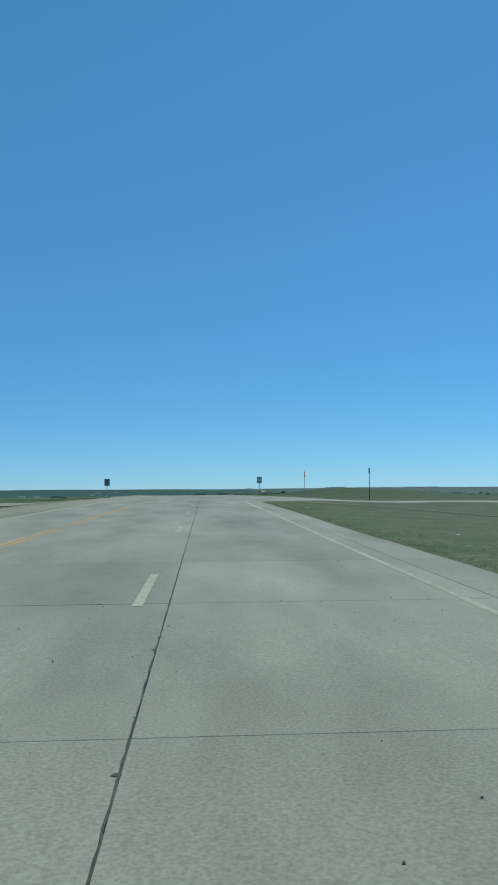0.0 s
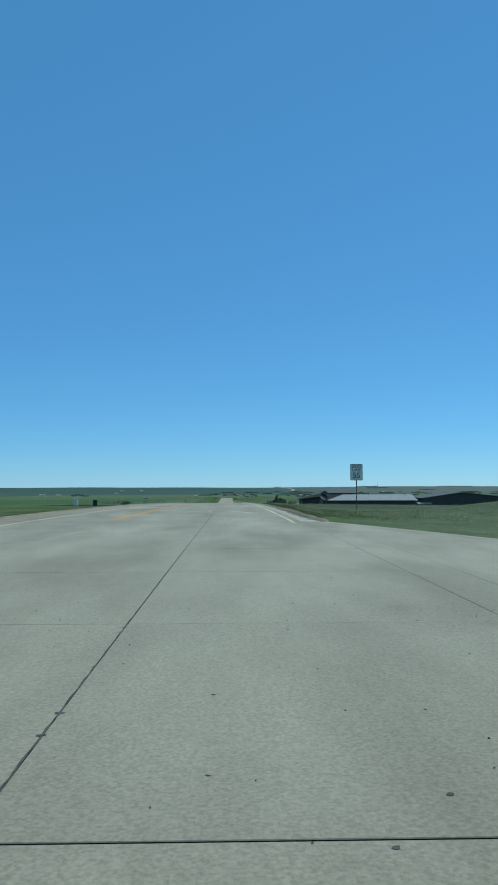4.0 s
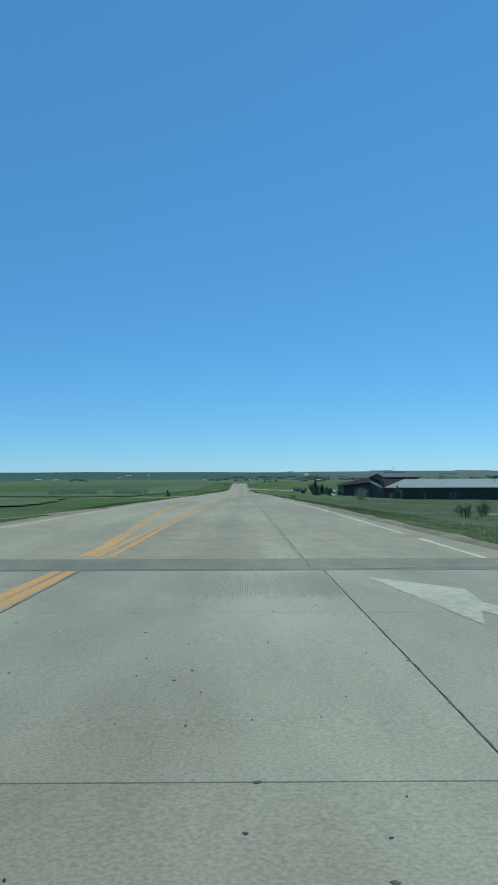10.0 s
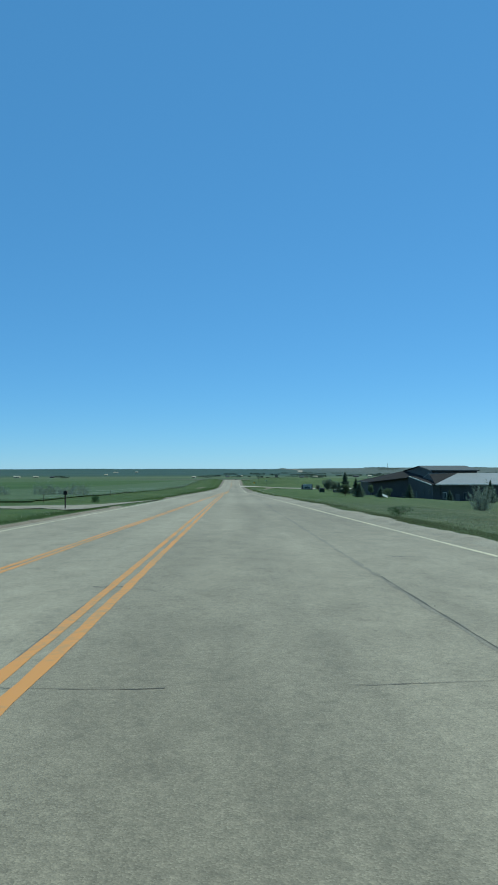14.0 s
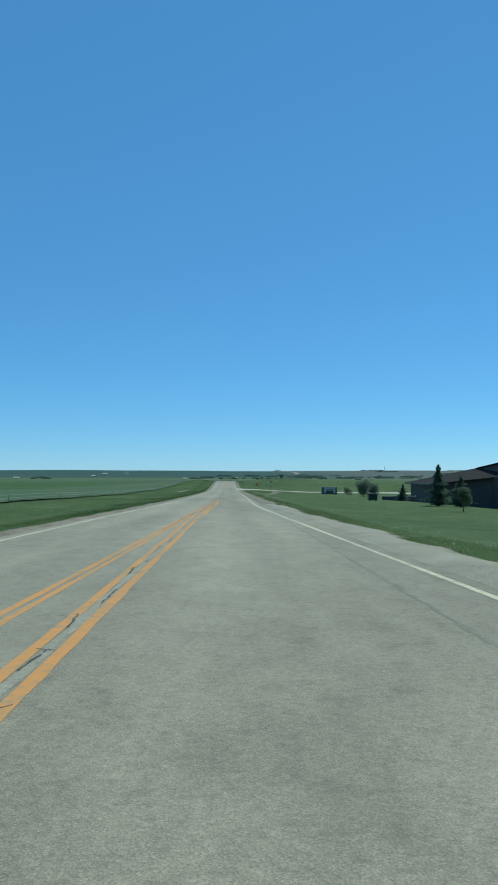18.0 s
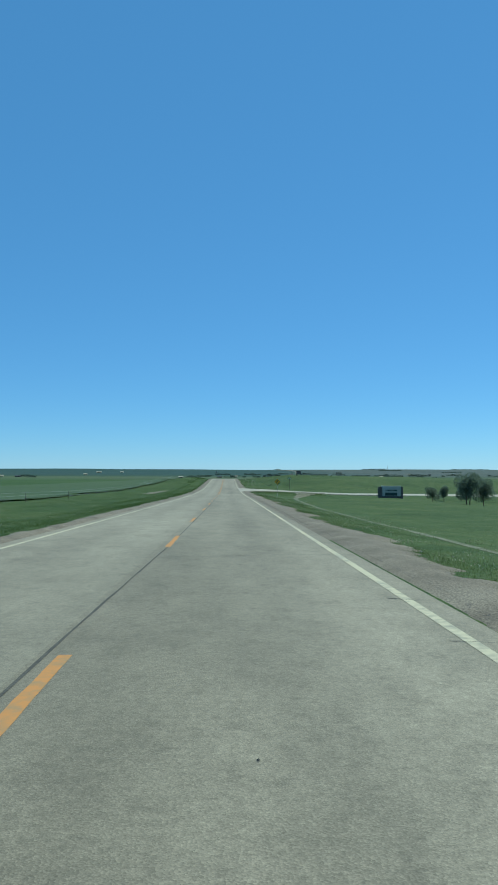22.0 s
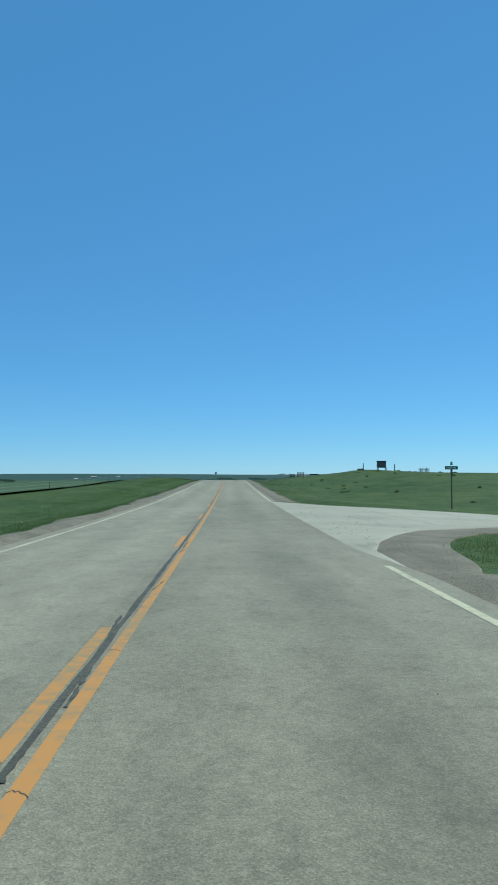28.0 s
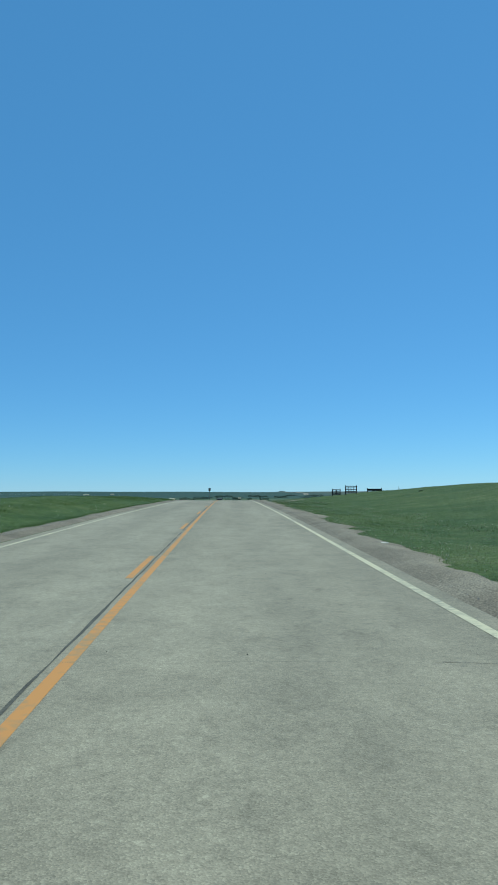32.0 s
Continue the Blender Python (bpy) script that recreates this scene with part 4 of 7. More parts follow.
for k in range(10):
    a = 8.4 + 12.75 * k
    if 66 < a < 112:
        continue
    ribbon("white_dash", straight(3.28), straight(3.40), a, a + 3.0, 0.003, M_WHITE_OLD, road, "faded cream lane dash", every=0.5)
ribbon("edge_line", line_left, beside(line_left, .11), -20, 700, 0.003, M_WHITE, road, "worn white edge line")
ribbon("edge_line", beside(line_left, .0), beside(line_left, .11), 700, 1100, 0.003, M_WHITE, road, "worn white edge line")
ribbon("edge_line", line_right, beside(line_right, .11), 40, 56, 0.003, M_WHITE, road, "faded white edge line")
ribbon("edge_line", line_right, beside(line_right, .11), -20, 40, 0.003, M_WHITE_OLD, road, "faded cream edge line")
ribbon("edge_line", line_right, beside(line_right, .11), 107, 199, 0.003, M_WHITE, road, "worn white edge line")
for a, b in ((199, 214), (216, 233), (234.2, 244), (244.8, 251), (252, 262), (262.6, 393)):
    ribbon("edge_line", line_right, beside(line_right, .12), a, b, 0.003, M_WHITE, road, "worn white edge line")
ribbon("edge_line", line_right, beside(line_right, .12), 393, 558.3, 0.003, M_WHITE, road, "white edge line")
ribbon("edge_line", beside(line_right, .16), beside(line_right, .30), 388, 418, 0.003, M_WHITE_OLD, road, "faded older edge line")
ribbon("edge_line", line_right, beside(line_right, .12), 593.3, 1100, 0.003, M_WHITE, road, "white edge line")


rn = random.Random(19)
ny = 402.0
while ny < 690:
    if not 556 < ny < 595:
        lx = float(line_right(ny))
        cross_crack(ny, lx - rn.uniform(.02, .25), lx + rn.uniform(.14, .4), rn.uniform(.03, .06), int(ny * 3), rn.uniform(-.5, .5), 1.3)
    ny += rn.uniform(3.0, 9.0)


def lane_arrow(dx, dy):
    """A merge arrow whose head points ahead and to the left."""
    pts = [(4.3, 125.7), (5.36, 124.4), (5.24, 123.3), (6.25, 120.2), (6.02, 119.7), (5.03, 122.7), (4.80, 121.9)]
    v = [(dx + a, dy + b, float(zroad(dy + b)) + .003) for a, b in pts]
    return child(new("lane_arrow", mesh_from("lane_arrow", v, [(6, 5, 2, 1, 0), (5, 4, 3, 2)], M_ARROW)), road, "worn white merge arrow")


ribbon("sealant", lambda y: yellow_near(y) - .13, lambda y: yellow_near(y) - .06, 318, 346, 0.002, M_PALE_SEAL, road, "pale grey sealant beside the line", wobble=0.018, every=0.4, seed=73)
ribbon("sealant", lambda y: yellow_near(y) + .135, lambda y: yellow_near(y) + .225, 349, 368, 0.0025, M_PALE_SEAL, road, "pale grey sealant between the lines", wobble=0.03, every=0.35, seed=74)
ribbon("sealant", lambda y: yellow_near(y) + .13, lambda y: yellow_near(y) + .20, 236, 276, 0.0025, M_SEAM, road, "darker worn seam between the lines", wobble=0.025, every=0.35, seed=75)
rc = random.Random(31)


def crazing(line, dx, y0, y1, gap, seed):
    """Broken lengths of crack that wander along a painted line."""
    rr = random.Random(seed)
    y = y0
    while y < y1:
        ln = rr.uniform(.5, 1.7)
        a = dx + rr.uniform(-.05, .05)
        b = a + rr.uniform(-.07, .07)
        w = rr.uniform(.006, .015)
        ribbon("crack", lambda v, a=a, b=b, y=y, ln=ln, w=w: line(v) + a + (b - a) * (v - y) / ln - w, lambda v, a=a, b=b, y=y, ln=ln, w=w: line(v) + a + (b - a) * (v - y) / ln + w,
               y, y + ln, 0.0062, M_SEAL, road, wobble=.014, every=.09, seed=seed + int(y * 10))
        if rr.random() < .45:
            x = float(line(y)) + b
            crack_path([(x - rr.uniform(.05, .16), y + ln), (x, y + ln + rr.uniform(-.08, .08)), (x + rr.uniform(.04, .14), y + ln + rr.uniform(-.12, .12))], .028, seed + int(y * 7), M_SEAL, .0064, .02)
        y += ln + rr.uniform(.2, gap)


crazing(yellow_near, .165, 353, 369, 1.6, 711)
crazing(yellow_far, .14, 374, 388, .8, 712)
crazing(yellow_near, -.03, 386, 414, .6, 713)
crazing(yellow_near, .15, 392, 404, .9, 714)
crazing(yellow_far, .02, 404, 424, .7, 715)
crazing(centre_seam, .03, 545, 566, .8, 716)
for k, (x, y, w) in enumerate(((.10, 386.6, .55), (.22, 389.9, 1.0), (.3, 396.9, .5), (.2, 394.0, .45), (.32, 399.4, .4), (.3, 401.6, .35), (.15, 408.6, .5), (.0, 412.5, .6), (.42, 415.2, .7), (-.05, 378.6, .6), (.12, 381.6, .5), (.1, 380.1, .45))):
    crack_path([(x - w / 2, y + .03), (x, y), (x + w / 2, y - .04)], .032, 400 + k, M_SEAL, .0066, .02)
for k in range(11):
    y = 545 + k * 2.3 + rc.uniform(-.5, .5)
    x = float(np.interp(y, [531, 560, 600], [.23, .215, .175]))
    crack_path([(x - .06, y), (x, y + rc.uniform(-.05, .05)), (x + .06, y + rc.uniform(-.08, .08))], .016, 500 + k, M_SEAL, .005, .015)
for k, y in enumerate((326.9, 328.4, 268.6, 269.4, 270.3, 271.6, 273.1)):
    x = float(yellow_right(y)) + .07
    crack_path([(x - .1, y), (x, y + .02), (x + .1, y)], .03, 560 + k, M_SEAL, .0062, .015)
lane_arrow(0, 0)
lane_arrow(-.05, 80.3)

# dark strip of patching where the concrete ends
ribbon("patch_strip", beside(edge_left, .1), beside(edge_right, -.1), JOIN + .02, JOIN + 1.9, 0.003, M_PATCH, road, "dark patched asphalt strip", every=0.6)


def grooves(x0, x1, y0, y1, every, seed):
    """Fine grooves cut along the road into the last slab."""
    rng = np.random.RandomState(seed)
    v, f = [], []
    for x in np.arange(x0, x1, every):
        a, b = y0 + rng.uniform(0, .5), y1 - rng.uniform(0, .3)
        w = rng.uniform(.002, .004)
        k = len(v)
        v += [(x - w, a, float(zroad(a)) + .0025), (x + w, a, float(zroad(a)) + .0025), (x + w, b, float(zroad(b)) + .0025), (x - w, b, float(zroad(b)) + .0025)]
        f.append((k, k + 1, k + 2, k + 3))
    return child(new("grooves", mesh_from("grooves", v, f, M_GROOVE)), road, "fine dark grooves cut into the concrete")


grooves(1.5, 3.66, 203.9, 206.7, .032, 1)


def spalls(seed):
    """Chipped spots along the joints, filled with dark dirt."""
    rng = np.random.RandomState(seed)
    v, f = [], []
    spots = [(3.697 + rng.normal(0, .012), y, rng.uniform(.008, .026)) for y in np.concatenate([rng.uniform(-5, 206, 150), rng.uniform(112, 132, 25)])]
    for k in range(120):
        i = rng.randint(0, 48)
        spots.append((rng.uniform(-3.6, 7.4), -14.0 + i * SLAB + rng.normal(0, .012), rng.uniform(.010, .035)))
    spots += [(rng.uniform(-3.8, 8.0), rng.uniform(8, 206), rng.uniform(.007, .022)) for _ in range(1500)]
    for x, y, r in spots:
        k = len(v)
        for a in np.linspace(0, 6.283, 8)[:-1]:
            q = r * rng.uniform(.5, 1.1)
            v.append((x + 1.3 * q * math.cos(a), y + q * math.sin(a), float(zroad(y)) + .003))
        f.append(tuple(range(k, k + 7)))
    return child(new("spalls", mesh_from("spalls", v, f, M_BASE)), road, "dark chips along the slab joints")


spalls(7)


def gravel_patches(y0, y1, seed):
    """Ragged patches of gravel washed over the crumbling outer edge."""
    rng = np.random.RandomState(seed)
    y = y0
    while y < y1:
        ln = rng.uniform(.6, 3.0)
        m = int(ln / .17) + 3
        ys = y + np.linspace(0, ln, m)
        drift = .035 * np.sin(ys * 1.3 + 1) + .03 * np.sin(ys * 3.7)
        taper = np.clip(np.minimum(ys - y, y + ln - ys) / .35, .08, 1)
        inner = edge_right(ys) - .05 - (.10 + 1.4 * drift + rng.uniform(-.035, .035, m)) * taper
        outer = edge_right(ys) + (.08 + .5 * drift + rng.uniform(-.03, .03, m)) * taper
        top = list(zip(outer, ys)) + list(zip(inner[::-1], ys[::-1]))
        n = len(top)
        v = [(a, b, float(zroad(b)) + .010) for a, b in top] + [(a, b, float(zroad(b)) - .012) for a, b in top]
        f = [tuple(range(n))] + [(i, i + n, (i + 1) % n + n, (i + 1) % n) for i in range(n)]
        child(new("gravel_patch", mesh_from("gravel_patch", v, f, M_GRAVEL)), road, "brown gravel over the crumbled edge")
        y += ln + rng.uniform(.1, 2.2)


gravel_patches(110, 203, 5)

# gravel shoulders
sh = base("shoulder", 0, 0, 0, label="strip of grey-brown gravel along the asphalt", category="shoulder", kind="structure")


def shoulder(side, y0, y1, material, seed):
    n = int((y1 - y0) / .3) + 1
    ys = np.linspace(y0, y1, n)
    rng = np.random.RandomState(seed)
    e = edge_right(ys) if side > 0 else edge_left(ys)
    w = (gravel_right(ys) if side > 0 else gravel_left(ys)) * rng.uniform(.92, 1.1, n) + .06
    v = []
    us = (0.0, .35, .65, .85, 1.0, 1.15, 1.35)
    rough = .028 * np.convolve(rng.normal(size=n), np.ones(4) / 2, "same")
    for k, u in enumerate(us):
        x = e + side * (w * u - .03 * (k == 0))
        z = zground(x, ys) + np.interp(u, [0, .65, 1.0, 1.35], [.11, .07, .01, -.07]) + (rough * rng.uniform(.6, 1.2, n) if u > .7 else 0)
        if k == 0:
            z = zroad(ys) - .015
        else:
            z[0] -= .14
            z[-1] -= .14
        v.append(np.stack([x, ys, z], 1))
    v = np.concatenate(v)
    i = np.arange(n - 1)
    f = np.concatenate([np.stack([i + c * n, i + (c + 1) * n, i + 1 + (c + 1) * n, i + 1 + c * n], 1) for c in range(len(us) - 1)])
    if side < 0:
        f = f[:, ::-1]
    me = fast_mesh("gravel_strip", v, f, material)
    me.shade_smooth()
    return child(new("gravel_strip", me), sh)


shoulder(-1, -30, 68, M_GRAVEL, 1)
shoulder(-1, 85, 320, M_GRAVEL, 2)
shoulder(-1, 346, 1100, M_GRAVEL, 3)
shoulder(1, 108, 254, M_GRAVEL, 5)
shoulder(1, 253.4, 408, M_GRAVEL_PALE, 6)
shoulder(1, 407.4, 557.2, M_GRAVEL, 8)
shoulder(1, 592.9, 1100, M_GRAVEL, 9)


def turnout(name, ys, near, far_, length, lift, material, label, category="side road"):
    """A side road that flares into the highway: at each distance out from the edge, the near and far y."""
    rows, cols = 34, 49
    us = np.linspace(0, 1, rows) ** 2.4
    v = []
    for u in us:
        d = u * length
        a, b = np.interp(d, ys, near), np.interp(d, ys, far_)
        for c in np.linspace(0, 1, cols):
            y = a + (b - a) * c
            e = float(edge_right(y)) - .02 + d
            z = float(zroad(y)) - .003 if d < .05 else float(zground(e, y)) + lift * min(1, d / 2)
            v.append((e, y, z))
    f = [(r * cols + c, (r + 1) * cols + c, (r + 1) * cols + c + 1, r * cols + c + 1) for r in range(rows - 1) for c in range(cols - 1)]
    # buried edges
    for c in (0, cols - 1):
        n0 = len(v)
        v += [(v[r * cols + c][0], v[r * cols + c][1] + (-.1 if c == 0 else .1), v[r * cols + c][2] - .3) for r in range(rows)]
        for r in range(rows - 1):
            q = (r * cols + c, n0 + r, n0 + r + 1, (r + 1) * cols + c)
            f.append(q if c == 0 else q[::-1])
    ob = new(name, mesh_from(name, v, [g[::-1] for g in f], material, True))
    return tagged(ob, label, category, kind="structure")


turnout("side_road", [0, 2, 5, 10, 16, 30, 200], [57, 59, 63, 68, 71, 73, 76], [108, 102, 95, 89, 86, 84, 87], 220, .04, M_CONCRETE, "pale concrete side road that flares into the highway")
turnout("side_road", [0, .15, .35, .55, .9, 1.44, 3, 6.5, 12, 30, 260], [557.8, 559.4, 561.1, 561.9, 563.2, 564.8, 567.9, 570.8, 572.7, 574.0, 576], [593, 593, 592.9, 592.7, 591.8, 590.5, 587.9, 586.4, 586.2, 586, 588], 280, .06, M_PALE, "pale concrete side road with cracked slabs")
turnout("gravel_corner", [0, .3, .6, 1.4, 2.0, 2.64, 3.45, 4.65, 8, 14], [555.5, 555.8, 556.4, 558.5, 561.2, 563.6, 565.6, 567.4, 570.2, 572], [559, 561.6, 563, 566, 567, 568, 569.4, 570.6, 572.6, 574], 14, .04, M_GRAVEL, "grey-brown gravel rounding the corner of the side road", "gravel")


# joints and cracks across the pale side road
def side_crack(pts, width, seed):
    rng = np.random.RandomState(seed)
    p = np.array(pts, float)
    t = np.linspace(0, len(p) - 1, 14)
    x = np.interp(t, range(len(p)), p[:, 0]) + rng.uniform(-.05, .05, 14)
    y = np.interp(t, range(len(p)), p[:, 1]) + rng.uniform(-.05, .05, 14)
    w = width * rng.uniform(.5, 1, 14)
    z = zground(x, y) + .066
    v = np.concatenate([np.stack([x - w, y - w * .3, z], 1), np.stack([x + w, y + w * .3, z], 1)])
    i = np.arange(13)
    o = new("slab_joint", fast_mesh("slab_joint", v, np.stack([i, i + 14, i + 15, i + 1], 1), M_BASE))
    return child(o, bpy.data.objects["side_road.001"])


CRACKS = (([(7.9, 586), (7.95, 583.3), (7.92, 578.5), (7.94, 574.5), (8.13, 570.6)], .015), ([(6.0, 575.2), (6.05, 573.8), (6.25, 572.1), (6.05, 569.9), (6.85, 570.2)], .010),
          ([(3.9, 561.75), (4.05, 561.62), (4.26, 561.7)], .014), ([(12.2, 573.4), (12.1, 579), (11.8, 586)], .014), ([(16.4, 574), (16.0, 580), (15.6, 586)], .014),
          ([(22, 574.4), (21.7, 580), (21.3, 586)], .014), ([(28.5, 574.6), (28, 585.6)], .014), ([(8, 579.3), (20, 579), (36, 579.2)], .010))
for k, (pts, w) in enumerate(CRACKS):
    side_crack(pts, w, 300 + k)

# ---- signs ----
def round_rect(w, h, r, n=4):
    pts = []
    for cx, cy, a0 in ((w / 2 - r, h / 2 - r, 0), (-w / 2 + r, h / 2 - r, 90), (-w / 2 + r, -h / 2 + r, 180), (w / 2 - r, -h / 2 + r, 270)):
        for i in range(n + 1):
            a = radians(a0 + 90 * i / n)
            pts.append((cx + r * math.cos(a), cy + r * math.sin(a)))
    return pts


def shifted(pts, dz, k=1.0):
    return [(x * k, z * k + dz) for x, z in pts]


def speed_sign(x, y, top, turn=0.0, label=""):
    w, h = 0.92, 1.22
    zg = float(zground(x, y)) - .1
    ob = base("speed_limit_sign", x, y, zg, turn, label, "road sign")
    c = top - zg - h / 2
    part("post", cube(-.035, .035, .02, .07, 0, c + h / 2 - .05, .006), M_WOOD, ob, "wooden post")
    part("sign_panel", plate(shifted(round_rect(w, h, .06), c), .006, -.006), M_SIGN_BACK, ob, "bare metal sheet")
    part("border", plate(shifted(round_rect(w - .02, h - .02, .055), c), .003, -.009), M_SIGN_BLACK, ob, "black border")
    part("face", plate(shifted(round_rect(w - .08, h - .08, .04), c), .003, -.012), M_SIGN_WHITE, ob, "white reflective face")
    for txt, s, dz in (("SPEED", .27, .40), ("LIMIT", .27, .16), ("55", .60, -.26)):
        lettering("lettering", txt, s, 0, -.014, c + dz, M_SIGN_BLACK, ob, "black lettering " + txt)
    for dz in (-.35, .35):
        part("bolt", bar((0, -.02, c + dz), (0, -.01, c + dz), .012), M_GALV, ob)
    return ob


speed_sign(14.05, 133.0, 3.45, 0, "white speed limit sign on a post in the grass")
speed_sign(-12.8, 129.6, 3.15, 180, "back of a metal road sign on a wooden post")


def stop_sign(x, y, top, turn):
    zg = float(zground(x, y)) - .1
    ob = base("stop_sign", x, y, zg, turn, "red octagonal stop sign seen nearly edge-on", "road sign")
    c = top - zg - .38
    part("post", cube(-.03, .03, .01, .06, 0, top - zg - .05, .006), M_GALV, ob, "steel post")
    oct_ = [(.38 / math.cos(radians(22.5)) * math.cos(radians(22.5 + 45 * i)), .38 / math.cos(radians(22.5)) * math.sin(radians(22.5 + 45 * i))) for i in range(8)]
    part("sign_panel", plate(shifted(oct_, c), .006, 0), M_SIGN_BACK, ob)
    part("border", plate(shifted(oct_, c, 1).copy(), .003, -.004), M_SIGN_WHITE, ob, "white rim")
    part("face", plate([(a * .93, c + b * .93) for a, b in oct_], .003, -.008), M_SIGN_RED, ob, "red face")
    lettering("lettering", "STOP", .34, 0, -.011, c, M_SIGN_WHITE, ob, "white lettering STOP")
    return ob


stop_sign(16.7, 92.0, 3.45, 72)

ob = base("marker_pole", 25.1, 92.8, None, 0, "thin dark marker pole with a narrow plate on top", "pole")
part("post", bar((0, 0, -.1), (0, 0, 2.7), .045, .04), M_BLACK_STEEL, ob)
part("upper_post", bar((0, 0, 2.7), (0.01, 0, 4.0), .034, .028), M_BLACK_STEEL, ob)
part("marker_plate", plate(shifted(round_rect(.17, .75, .07), 3.75), .012, -.05), M_BLACK_STEEL, ob, "narrow dark marker plate")
part("collar", bar((0, 0, 2.62), (0, 0, 2.72), .06), M_GALV, ob)


def curve_sign(x, y, top, turn=0):
    zg = float(zground(x, y)) - .15
    ob = base("curve_warning_sign", x, y, zg, turn, "yellow diamond curve warning sign on a thin steel post", "road sign")
    d = 0.445
    c = top - zg - d
    part("post", cube(-.025, .025, .012, .05, 0, c + d - .1, .005), M_GALV, ob, "steel channel post")
    dia = [(d, 0), (0, d), (-d, 0), (0, -d)]
    part("sign_panel", plate(shifted(dia, c), .005, 0), M_SIGN_BACK, ob)
    part("border", plate([(a * .985, c + b * .985) for a, b in dia], .003, -.004), M_SIGN_BLACK, ob, "black border")
    part("face", plate([(a * .93, c + b * .93) for a, b in dia], .003, -.008), M_SIGN_YELLOW, ob, "yellow face")
    arc = [(-.12 + .20 * (1 - math.cos(a)), -.24 + .30 * math.sin(a) + .06) for a in np.linspace(0, radians(72), 9)]
    left_ = [(p[0] - .045 * math.cos(a * .9), p[1] + .045 * math.sin(a * .9)) for p, a in zip(arc, np.linspace(0, 1.25, 9))]
    right_ = [(p[0] + .045 * math.cos(a * .9), p[1] - .045 * math.sin(a * .9)) for p, a in zip(arc, np.linspace(0, 1.25, 9))]
    part("arrow_shaft", plate([(a, c + b - .02) for a, b in right_ + left_[::-1]], .002, -.011), M_SIGN_BLACK, ob, "black bent arrow")
    hx, hz = arc[-1]
    part("arrow_head", plate([(hx - .05, c + hz + .10), (hx + .17, c + hz + .07), (hx + .03, c + hz - .13)], .002, -.0115), M_SIGN_BLACK, ob)
    return ob


curve_sign(8.5, 532.8, -5.75)


def street_sign(x, y, t):
    ob = base("street_sign", x, y, float(zground(x, y)) - .02, 0, "green crossed street name blades on a thin grey post", "street sign")
    part("post", cube(-.035, .035, -.035, .035, -.3, t - .5, .008), M_WOOD, ob, "slim squared grey post")
    part("bracket", cube(-.055, .055, -.05, .05, t - .95, t - .5, .01), M_WOOD, ob, "wider collar under the blades")
    for name, w, z0, turn in (("name_blade", .82, t - .52, 0), ("name_blade", .80, t - .25, 82)):
        bm = cube(-w / 2, w / 2, -.008, .008, z0, z0 + .22, .004)
        o = part(name, bm, M_SIGN_GREEN, ob, "green blade with white bars")
        o.matrix_local = pose(0, 0, 0, 0, 0, turn)
        rr = random.Random(int(turn) + 3)
        u = -w / 2 + .08
        while u < w / 2 - .12:
            q = rr.uniform(.05, .10)
            part("bar", cube(u, u + q, -.012, -.009, z0 + .06, z0 + .16), M_SIGN_WHITE, o)
            u += q + rr.uniform(.02, .05)
    return ob


street_sign(15.28, 592.6, 3.05)

def track_sign(x, y):
    ob = base("track_sign", x, y, None, 4, "small blue name blade on a thin steel post", "street sign")
    part("post", bar((0, .02, -.3), (0, .02, 1.72), .028, .026), M_GALV, ob, "thin steel post")
    blade = part("name_blade", cube(-.40, .40, -.008, .008, 1.50, 1.70, .004), M_SIGN_BLUE, ob, "blue blade with white bars")
    u = -.33
    rr = random.Random(14)
    while u < .26:
        q = rr.uniform(.05, .09)
        part("bar", cube(u, u + q, -.012, -.009, 1.56, 1.64), M_SIGN_WHITE, blade)
        u += q + rr.uniform(.02, .04)
    part("marker", cube(-.07, .07, -.012, .0, 1.30, 1.44, .004), M_SIGN_WHITE, ob, "small pale marker plate")
    return ob


track_sign(-14.4, 242)

# ---- cabinets, mailbox, small roadside things ----
def cabinet(x, y, w, d, h, material, label):
    ob = base("utility_cabinet", x, y, None, 4, label, "utility box")
    part("plinth", cube(-w / 2 - .06, w / 2 + .06, -d / 2 - .06, d / 2 + .06, -.15, .12, .01), M_CONCRETE_EDGE, ob, "concrete plinth")
    part("body", cube(-w / 2, w / 2, -d / 2, d / 2, .12, h, .015), material, ob)
    part("lid", cube(-w / 2 - .03, w / 2 + .03, -d / 2 - .03, d / 2 + .03, h, h + .05, .012), material, ob)
    part("door", cube(-w / 2 + .05, w / 2 - .05, -d / 2 - .015, -d / 2, .2, h - .07, .006), material, ob)
    part("handle", cube(w / 2 - .14, w / 2 - .11, -d / 2 - .04, -d / 2 - .015, h * .5, h * .5 + .12, .004), M_GALV, ob, "small steel handle")
    return ob


cabinet(-24.2, 215, .85, .5, 1.35, M_WHITE_PAINT, "white utility cabinet standing in the grass")
cabinet(-23.4, 230.2, .85, .5, 1.25, M_GREEN_BOX, "dark green utility cabinet standing in the grass")


